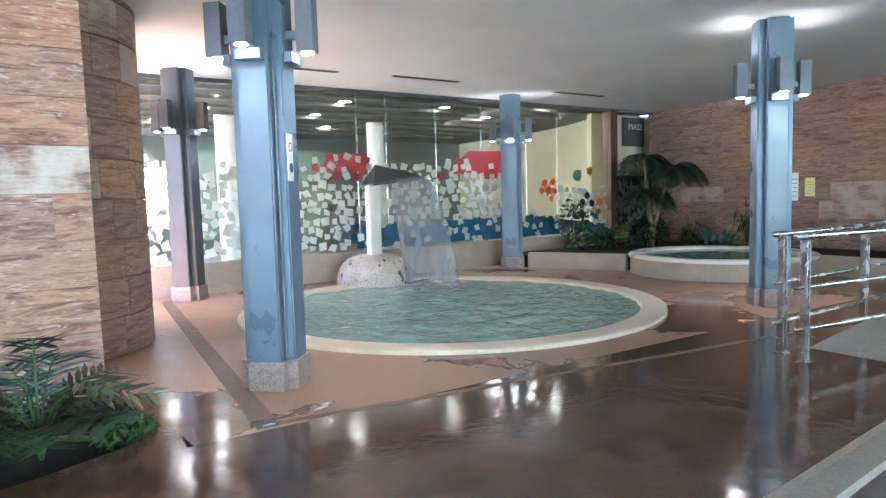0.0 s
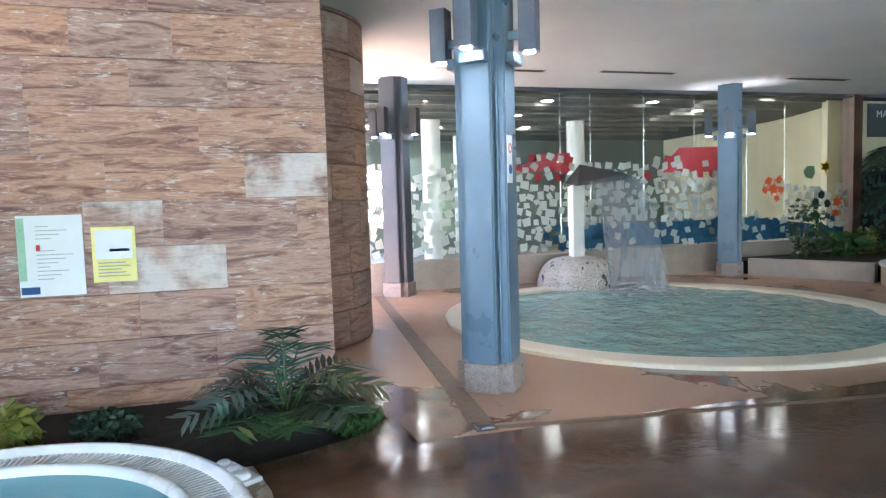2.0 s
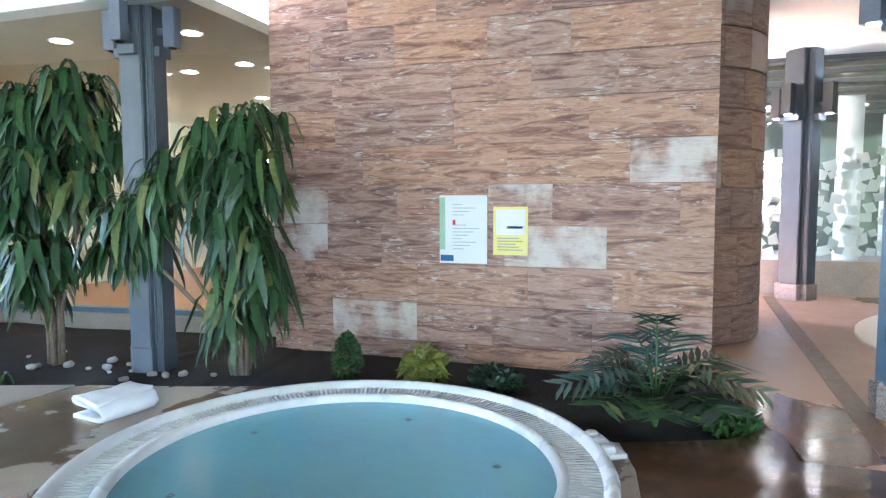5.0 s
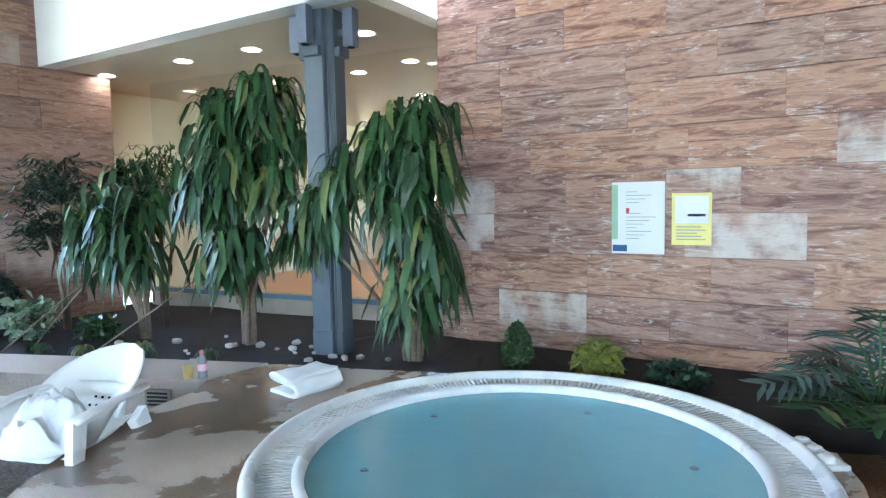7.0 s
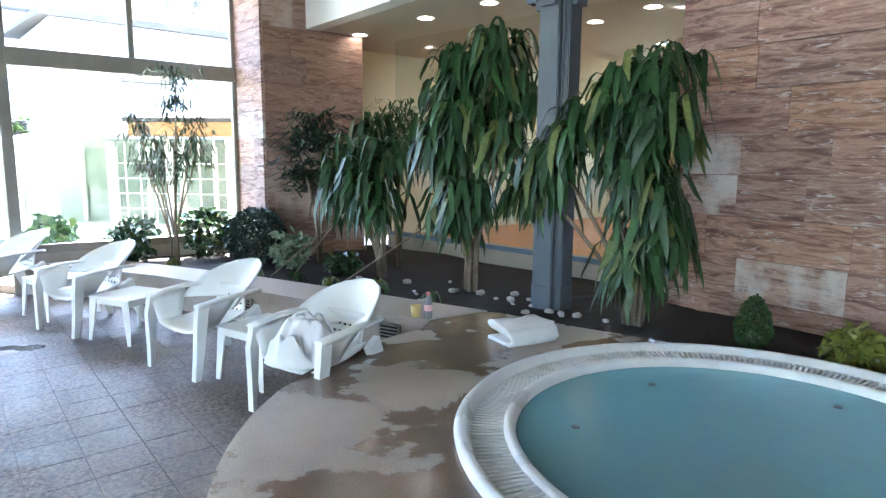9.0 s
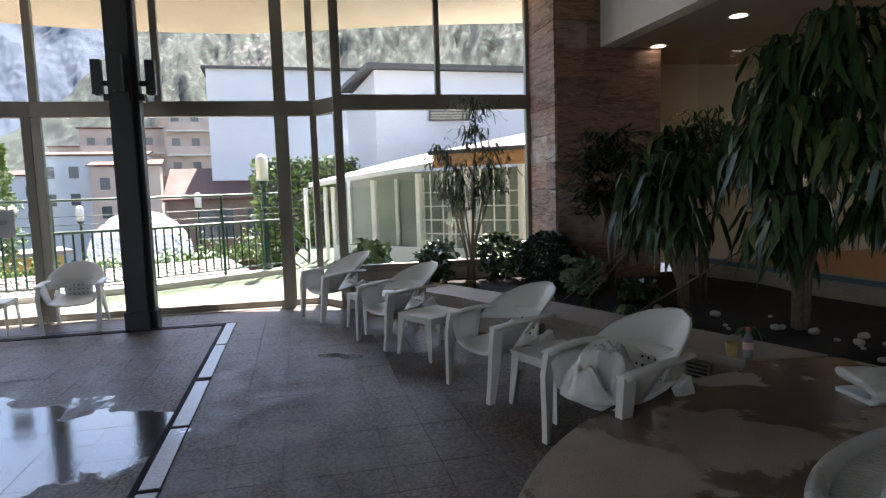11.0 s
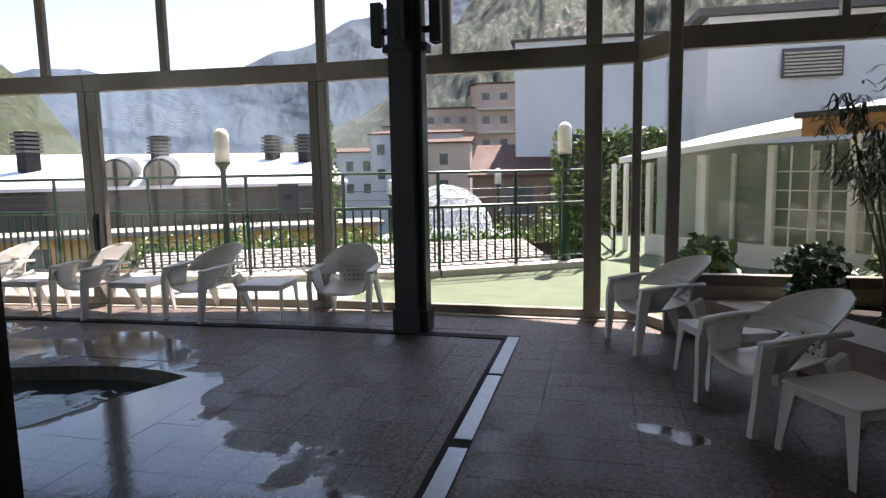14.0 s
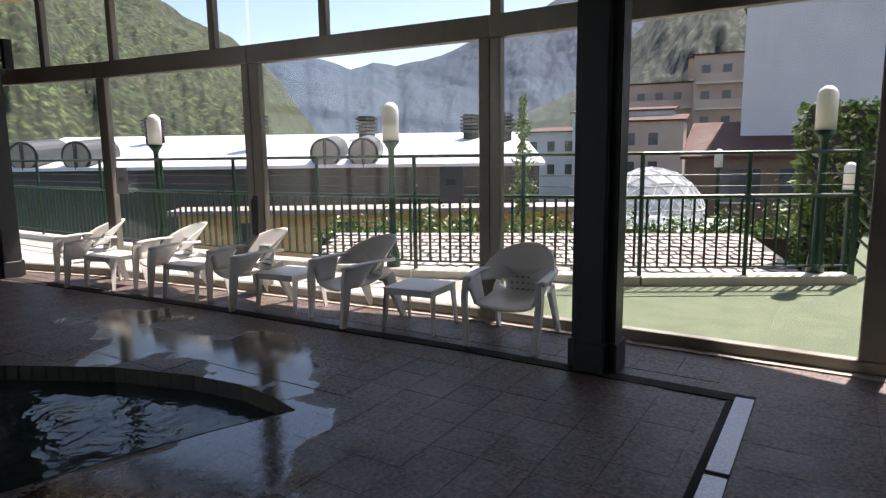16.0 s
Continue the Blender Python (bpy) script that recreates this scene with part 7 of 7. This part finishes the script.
palm(10.75, 3.55, 0.24, [(0.35, -0.25, 1.70, 12, 0.66), (-0.15, 0.1, 1.90, 12, 0.62), (0.05, 0.25, 1.2, 10, 0.62)], 71)
bushy("leafy_shrub", "loose green shrub by the mural glazing", 9.13, 4.25, 0.24, 0.30, 1.05, 300, 0.12, M_LEAF, 72, group="hall plants")
bushy("leafy_shrub", "broad leafed bright shrub by the mural glazing", 9.95, 4.15, 0.24, 0.30, 0.45, 150, 0.22, M_LEAF_LT, 73, group="hall plants")
bushy("leafy_shrub", "pale green shrub by the mural glazing", 10.62, 4.2, 0.24, 0.26, 0.5, 220, 0.14, M_LEAF_YEL, 74, group="hall plants")
bushy("leafy_shrub", "dark shrub in the hall's corner", 10.9, 3.8, 0.24, 0.40, 0.7, 520, 0.14, M_LEAF_DK, 75, group="hall plants")
bushy("leafy_shrub", "reddish green shrub by the clad wall", 11.6, 3.1, 0.24, 0.30, 0.45, 300, 0.14, leaf_mat("reddish_leaf", (0.10, 0.05, 0.03), (0.08, 0.09, 0.03)), 76, group="hall plants")
ag = thing("agave", pose(11.28, 2.40, 0.24), "blue-green agave with broad upright leaves", "plant", "hall plants")
rn = random.Random(8)
for k in range(22):
    a = k * 2.4
    bm = B()
    strap(bm, (0, 0, 0), (math.cos(a), math.sin(a)), 0.45 * rn.uniform(0.6, 1.1), -0.35 * rn.uniform(0.5, 1.2), 0.06, 0.12, 6, 0.5)
    part("leaf", bm, M_LEAF_BLUE, ag)
cane_plant("hall_dracaena", "low dark strap-leafed plant by the clad wall", 11.7, 1.75, 0.24, [(0, 0, 0.5), (0.2, 0.3, 0.4)], 77, M_LEAF_DK, 45, 0.5, 0.2, 0.02, rise=0.2)

# railing and ramp
rl = thing("ramp_railing", pose(0, 0, 0), "brushed steel handrail with three bars beside the ramp", "railing")
POSTS = [((4.80, -2.78), (9.2, -3.32)), ((4.97, -2.50), (9.2, -2.42))]
for p, q in POSTS:
    for z, rr in ((1.03, 0.026), (0.62, 0.016), (0.28, 0.016)):
        bm = B()
        d = (Vector(q) - Vector(p)).normalized() * 0.12
        tube(bm, [(p[0] - d.x, p[1] - d.y, z), (*q, z)], rr, 12)
        part("rail", bm, M_CHROME, rl, smooth=True)
    for t in (0.0, 0.36, 0.72):
        x, y = along_line(p, q, t)
        bm = B()
        box(bm, -0.030, -0.012, -0.03, 0.03, 0.01, 1.0, 0.004)
        box(bm, 0.012, 0.030, -0.03, 0.03, 0.01, 1.0, 0.004)
        po = part("post", bm, M_CHROME, rl, loc=pose(x, y, 0))
        bm = B()
        box(bm, -0.05, 0.05, -0.05, 0.05, 0.0, 0.012, 0.003)
        part("foot_plate", bm, M_CHROME, po)
rp = B()
vs = [rp.verts.new(p) for p in ((5.3, -3.2, 0.002), (9.2, -3.25, 0.002), (9.2, -2.5, 0.002), (5.3, -2.55, 0.002), (9.2, -3.25, 0.38), (9.2, -2.5, 0.38))]
for q in ((0, 4, 5, 3), (0, 1, 4), (3, 5, 2), (1, 2, 5, 4)):
    rp.faces.new([vs[i] for i in q])
solid("ramp", rp, M_MARBLE, "pale stone ramp between handrails", kind="structure")

# signs and notices
sg = thing("safety_sign", pose(1.15, -0.655, 1.57, 0, 0, -40) @ pose(0.205, -0.06, 0, 0, 0, 90), "white sign with a red ring and a blue disc", "sign")
bm = B()
box(bm, -0.05, 0.05, -0.004, 0.004, 0, 0.35)
part("plate", bm, M_PAPER, sg)
bm = B()
lathe(bm, [(0.036, 0), (0.036, 0.003), (0.026, 0.003), (0.026, 0)], 24, closed=True)
part("ring", bm, M_INKRED, sg, "red prohibition ring", loc=pose(0, -0.004, 0.255, 90))
bm = B()
lathe(bm, [(0, 0), (0.036, 0), (0.036, 0.003), (0, 0.003)], 24)
part("disc", bm, M_INKBLUE, sg, "blue instruction disc", loc=pose(0, -0.004, 0.10, 90))
for y0, y1, z0, z1, mt, lb in ((1.08, 1.27, 1.26, 1.63, M_YELLOW, "yellow printed notice on the far clad wall"), (1.40, 1.56, 1.18, 1.74, M_PAPER, "white printed notice on the far clad wall")):
    nt_ = thing("far_notice", pose(12.53, y0, z0), lb, "notice")
    bm = B()
    box(bm, -0.006, 0.0, 0, y1 - y0, 0, z1 - z0)
    part("sheet", bm, mt, nt_)
    for k in range(5):
        bm = B()
        box(bm, -0.0085, -0.0062, 0.02, (y1 - y0) * (0.9 - 0.1 * (k % 3)), (z1 - z0) * (0.15 + 0.15 * k), (z1 - z0) * (0.18 + 0.15 * k))
        part("print", bm, M_INK, nt_)
bm = B()
box(bm, 11.1, 12.9, 5.65, 5.8, 0, TOP)
solid("wall_sign_recess", bm, M_CREAM, "white wall behind the corner opening", kind="structure")
ms = thing("massage_sign", pose(12.15, 5.63, 2.62), "dark sign panel with pale capital letters", "sign")
bm = B()
box(bm, 0, 1.0, -0.02, 0.0, 0, 0.72)
part("panel", bm, surf("slate_panel", (0.07, 0.085, 0.085), (0.09, 0.105, 0.105), 0.5), ms)
fc = bpy.data.curves.new("lettering", "FONT")
fc.body, fc.size, fc.extrude = "MASS", 0.22, 0.003
fc.materials.append(M_PAPER)
ft = new("lettering", fc)
ft.parent = ms
ft.matrix_basis = pose(0.22, -0.025, 0.42, 90)

# mural film on the glazing
def film(name, col):
    m, nt, b = nodes_of(name)
    out = nt.nodes["Material Output"]
    tr, mx = nt.nodes.new("ShaderNodeBsdfTranslucent"), nt.nodes.new("ShaderNodeMixShader")
    g = nt.nodes.new("ShaderNodeNewGeometry")
    c = blend(nt, 0.5, col, ramp(nt, g.outputs["Random Per Island"], [(0, grey(0.35)), (1, grey(0.65))]), "OVERLAY")
    link(nt, c, b.inputs["Base Color"])
    link(nt, c, tr.inputs[0])
    b.inputs["Roughness"].default_value = 0.5
    mx.inputs[0].default_value = 0.45
    link(nt, b.outputs[0], mx.inputs[1])
    link(nt, tr.outputs[0], mx.inputs[2])
    link(nt, mx.outputs[0], out.inputs["Surface"])
    return m


FILMS = {"white": film("film_white", (0.66, 0.70, 0.66)), "blue": film("film_blue", (0.035, 0.13, 0.24)), "red": film("film_red", (0.50, 0.06, 0.07)), "orange": film("film_orange", (0.75, 0.18, 0.06)), "yellow": film("film_yellow", (0.78, 0.60, 0.05)), "navy": film("film_dark", (0.03, 0.05, 0.07)), "green": film("film_green", (0.25, 0.42, 0.30))}
bms = {k: B() for k in FILMS}
rnd = random.Random(99)


def patch(bm, x, z, r, n=4, y=SCR_Y + 0.085, squash=1.0, jit=0.3):
    """One cut piece of film: an uneven four-cornered scrap, or a ragged star for larger n."""
    a0 = rnd.uniform(-0.5, 0.5) + 0.785
    ps = []
    for k in range(n):
        a = a0 + (6.283 * k + rnd.uniform(-0.9, 0.9)) / n
        q = r * rnd.uniform(1 - jit, 1.12) * (0.55 if n > 7 and k % 2 else 1.0)
        ps.append((x + q * math.cos(a), z + squash * q * math.sin(a)))
    f, b = [bm.verts.new((px, y, pz)) for px, pz in ps], [bm.verts.new((px, y + 0.003, pz)) for px, pz in ps]
    bm.faces.new(f)
    bm.faces.new(b[::-1])
    for k in range(n):
        bm.faces.new((f[k], f[(k + 1) % n], b[(k + 1) % n], b[k]))


zz = 0.62
row = 0
while zz < 2.6:
    xx = -0.85 + (0.09 if row % 2 else 0)
    while xx < 10.9:
        top = 2.15 + 0.25 * noise.noise(Vector((xx * 0.8, 0, 0))) if xx < 8.0 else 1.55 + 0.2 * noise.noise(Vector((xx * 1.5, 2, 0)))
        x, z = xx + rnd.uniform(-0.055, 0.055), zz + rnd.uniform(-0.045, 0.045)
        if z < top and not (8.0 < x < 9.4 and z > 1.05):
            car = (3.7 < x < 5.0 and 1.75 < z < 2.25) or (6.3 < x < 8.0 and 1.8 < z < 2.3)
            if z < 1.02 and x > 4.2:
                patch(bms["white" if rnd.random() < 0.45 else "blue"], x, z, 0.095)
            elif car:
                patch(bms["red"] if rnd.random() < 0.35 else bms["white"], x, z, 0.10)
            else:
                patch(bms["white"], x, z, 0.112 * rnd.uniform(0.65, 1.1))
        xx += 0.185
    zz += 0.155
    row += 1
for x0, x1, z0, z1 in ((3.65, 4.75, 1.95, 2.28), (6.5, 7.95, 1.9, 2.38)):
    bm_ = bms["red"]
    f = [bm_.verts.new(p) for p in ((x0, SCR_Y + 0.10 + 0.006, z0), (x1, SCR_Y + 0.106, z0), (x1, SCR_Y + 0.106, z1), (x0 + 0.5, SCR_Y + 0.106, z1 - 0.02))]
    bm_.faces.new(f)
f = [bms["blue"].verts.new(p) for p in ((4.6, SCR_Y + 0.106, 0.55), (10.9, SCR_Y + 0.106, 0.55), (10.9, SCR_Y + 0.106, 0.72), (8.6, SCR_Y + 0.106, 1.0), (4.6, SCR_Y + 0.106, 0.95))]
bms["blue"].faces.new(f)
for x, z, r, kx in ((9.0, 1.70, 0.10, "orange"), (9.25, 1.72, 0.10, "orange"), (9.12, 1.55, 0.13, "orange"), (8.92, 1.52, 0.09, "orange"), (9.3, 1.52, 0.09, "orange"), (9.2, 1.36, 0.08, "orange"), (10.7, 1.25, 0.13, "orange"), (10.65, 1.02, 0.10, "orange"), (10.4, 1.96, 0.13, "yellow"), (10.4, 1.96, 0.09, "yellow"), (10.0, 1.85, 0.14, "green"), (10.3, 1.40, 0.08, "navy"), (10.15, 1.25, 0.08, "navy"), (10.45, 1.22, 0.08, "navy")):
    patch(bms[kx], x, z, r * 1.15, 12 if kx in ("orange", "yellow") else 6, SCR_Y + 0.07, 1.0, 0.2)
bm = B()
box(bm, 11.22, 12.55, SCR_Y + 0.06, SCR_Y + 0.08, 0.52, 1.85)
part("dark_panel", bm, FILMS["navy"], screen, "dark film over the lower corner pane")
for k in range(120):
    patch(bms["green"], rnd.uniform(11.3, 12.45), rnd.uniform(0.6, 1.78), rnd.uniform(0.05, 0.085), 4, SCR_Y + 0.05)
for k, bm in bms.items():
    tagged(part(f"{k}_film_pieces", bm, FILMS[k], screen, "irregular pieces of coloured film"), kind="stuff")
for x in (1.5, 2.9, 4.6, 5.2, 6.3, 7.4, 8.6, 9.5):
    bm = B()
    tube(bm, [(x, SCR_Y + 0.2, 0.5), (x, SCR_Y + 0.2, TOP)], 0.008, 6)
    part("tension_rod", bm, M_CHROME, screen)

# downlights
def downlight(x, y, z, r=0.095):
    d = thing("downlight", pose(x, y, z), "round recessed ceiling downlight, lit", "ceiling light", "downlights")
    bm = B()
    lathe(bm, [(r, 0.0), (r + 0.02, -0.004), (r + 0.018, -0.010), (r - 0.005, -0.006)], 24)
    part("ring", bm, M_WHITE, d, smooth=True)
    bm = B()
    lathe(bm, [(0, -0.004), (r - 0.004, -0.004)], 24)
    part("lens", bm, M_DOWNGLOW, d, "glowing lens")


for x, y in ((-7.05, -0.55), (-6.0, -0.48), (-4.95, 1.0), (-6.15, 3.1), (-8.5, -0.6), (-5.85, 1.15), (-4.6, -0.3), (-7.6, 2.6), (-5.0, 4.2)):
    downlight(x, y, 2.958)
for x, y in ((2.5, 6.7), (5.1, 8.4), (4.95, 6.4), (7.3, 6.35), (9.2, 7.4), (7.3, 7.9), (2.6, 8.2), (9.6, 5.4), (6.2, 10.5), (3.8, 10.6), (2.0, 10.4), (5.0, 12.2)):
    downlight(x, y, TOP + 0.018, 0.12)
for k, y in enumerate((5.6, 6.6, 7.6, 8.6, 9.6, 10.6, 11.6)):
    bm = B()
    box(bm, 0.0, 11.0, y, y + 0.06, TOP - 0.05, TOP + 0.019)
    solid("trim_ceiling_slat", bm, M_ALU, "pale metal strip on the back room's dark ceiling", kind="structure")
# added area lamps: two carry the downlights' light, one only brightens the cream wall
area("room_light", (5.0, 8.5, 3.3), (5.0, 8.5, 0), 0.8, 5, 4, (1.0, 0.93, 0.8))
area("cream_wall_fill", (8.6, 7.6, 3.35), (11.9, 7.2, 1.4), 1.7, 3.0, 0.6, (1.0, 0.9, 0.7))
area("glazed_room_light", (-6.4, 2.6, 2.94), (-6.4, 2.6, 0), 1.1, 4, 4, (1.0, 0.9, 0.72))
# ceiling air slots
for x, y in ((3.0, 3.7), (5.2, 3.6), (8.8, 3.7)):
    v_ = thing("ceiling_slot", pose(x, y, TOP), "long narrow air slot in the plaster ceiling", "vent", "air slots")
    bm = B()
    box(bm, -0.65, 0.65, -0.06, 0.06, -0.006, 0.001)
    part("frame", bm, M_ALU, v_)
    for k in (-1, 1):
        bm = B()
        box(bm, -0.62, 0.62, 0.028 * k - 0.014, 0.028 * k + 0.014, -0.009, -0.0055)
        part("slot", bm, M_BLACK, v_)
# pier of small wall vents under the coping
for k, t in enumerate((0.08, 0.42, 0.9)):
    i = min(2, int(t * 3))
    x, y = along_line(FRONT[i], FRONT[i + 1], t * 3 - i)
    v_ = thing("planter_vent", pose(x + 0.02, y + 0.045, -0.24, 0, 0, 21), "small square metal vent grille in the planter wall", "vent", "planter vents")
    bm = B()
    box(bm, -0.11, 0.11, -0.02, 0.0, 0, 0.15, 0.004)
    part("frame", bm, M_ALU, v_)
    for j in range(4):
        bm = B()
        box(bm, -0.085, 0.085, -0.026, -0.0205, 0.025 + 0.03 * j, 0.04 + 0.03 * j)
        part("slat", bm, M_BLACK, v_)
# plunge pool
pz = LOW - 0.12
bm = B()
n = len(PLUNGE)
top_, bot_ = [bm.verts.new((x, y, LOW)) for x, y in PLUNGE], [bm.verts.new((x, y, LOW - 1.2)) for x, y in PLUNGE]
for k in range(n):
    bm.faces.new((top_[k], top_[(k + 1) % n], bot_[(k + 1) % n], bot_[k]))
bm.faces.new(bot_)
pp = thing("plunge_pool", pose(0, 0, 0), "sunken dark plunge pool with a pale tiled edge", "pool")
part("basin", bm, M_DARKPOOL, pp, "dark mosaic basin")
bm = B()
vs = [bm.verts.new((x, y, pz)) for x, y in PLUNGE]
bm.faces.new(vs)
w = part("water", bm, M_DARKWATER, pp, "dark rippled water")
w.visible_shadow = False
bm = B()
for k in range(n):
    (x0, y0), (x1, y1) = PLUNGE[k], PLUNGE[(k + 1) % n]
    L = math.hypot(x1 - x0, y1 - y0)
    for j in range(max(1, int(L / 0.1))):
        t0, t1 = j / max(1, int(L / 0.1)) + 0.01, (j + 1) / max(1, int(L / 0.1)) - 0.01
        p, q = along_line((x0, y0), (x1, y1), t0), along_line((x0, y0), (x1, y1), t1)
        c_ = Vector(PL)
        ip, iq = Vector(p) + (c_ - Vector(p)).normalized() * 0.008, Vector(q) + (c_ - Vector(q)).normalized() * 0.008
        f = [bm.verts.new((*ip, LOW - 0.005)), bm.verts.new((*iq, LOW - 0.005)), bm.verts.new((*iq, LOW - 0.11)), bm.verts.new((*ip, LOW - 0.11))]
        bm.faces.new(f)
tagged(part("edge_tiles", bm, surf("edge_tile", (0.075, 0.08, 0.06), (0.11, 0.115, 0.085), 0.4, 6, 50), pp, "pale square edge tiles"), kind="stuff")
# door handle and notice on the glass
bm = B()
tube(bm, [(0.02, 0, 0), (0.06, 0, 0.02), (0.06, 0, 0.40), (0.02, 0, 0.42)], 0.014, 8)
dh = part("door_handle", bm, M_STEEL_DK, W4, "dark upright door pull", smooth=True, loc=pose(-9.72, -11.30, 0.35))
bm = B()
box(bm, 0.0, 0.025, -0.03, 0.03, -0.03, 0.45, 0.004)
part("plate", bm, M_STEEL_DK, dh)
for x, y, r in ((-10.0, -8.85, -86), (-9.56, -13.6, -80)):
    gn = thing("door_notice", pose(x + 0.03, y, 0.78), "small grey notice stuck on the door glass", "notice", "door notices")
    bm = B()
    box(bm, -0.003, 0.0, -0.13, 0.13, 0, 0.34)
    part("sheet", bm, surf("grey_paper", (0.5, 0.52, 0.54), (0.55, 0.57, 0.59), 0.6), gn)
    bm = B()
    box(bm, 0.0005, 0.002, -0.06, 0.05, 0.16, 0.22)
    part("print", bm, M_INK, gn)

# tiles last
bm = B()
box(bm, -T / 2 + 0.0016, T / 2 - 0.0016, -T / 2 + 0.0016, T / 2 - 0.0016, -0.012, 0.0)
tile_mesh = mesh_of("tile", bm, M_LOW)
rnd = random.Random(12)
lowfloor = bpy.data.objects["floor_lower"]
for x, y in near:
    ob = new("tile", tile_mesh)
    ob.parent = lowfloor
    ob.matrix_basis = pose(x, y, LOW + rnd.uniform(-0.0008, 0.0008))
vv, ff = [], []
h = T / 2 - 0.0016
for x, y in far:
    k = len(vv)
    vv += [(x - h, y - h, LOW), (x + h, y - h, LOW), (x + h, y + h, LOW), (x - h, y + h, LOW), (x - h, y - h, LOW - 0.008), (x + h, y - h, LOW - 0.008), (x + h, y + h, LOW - 0.008), (x - h, y + h, LOW - 0.008)]
    ff += [(k, k + 1, k + 2, k + 3), (k, k + 4, k + 5, k + 1), (k + 1, k + 5, k + 6, k + 2), (k + 2, k + 6, k + 7, k + 3), (k + 3, k + 7, k + 4, k)]
me = bpy.data.meshes.new("tiles_rest")
me.from_pydata(vv, [], ff)
me.materials.append(M_LOW)
ob = tagged(new("tiles_rest", me), kind="stuff")
ob.parent = lowfloor
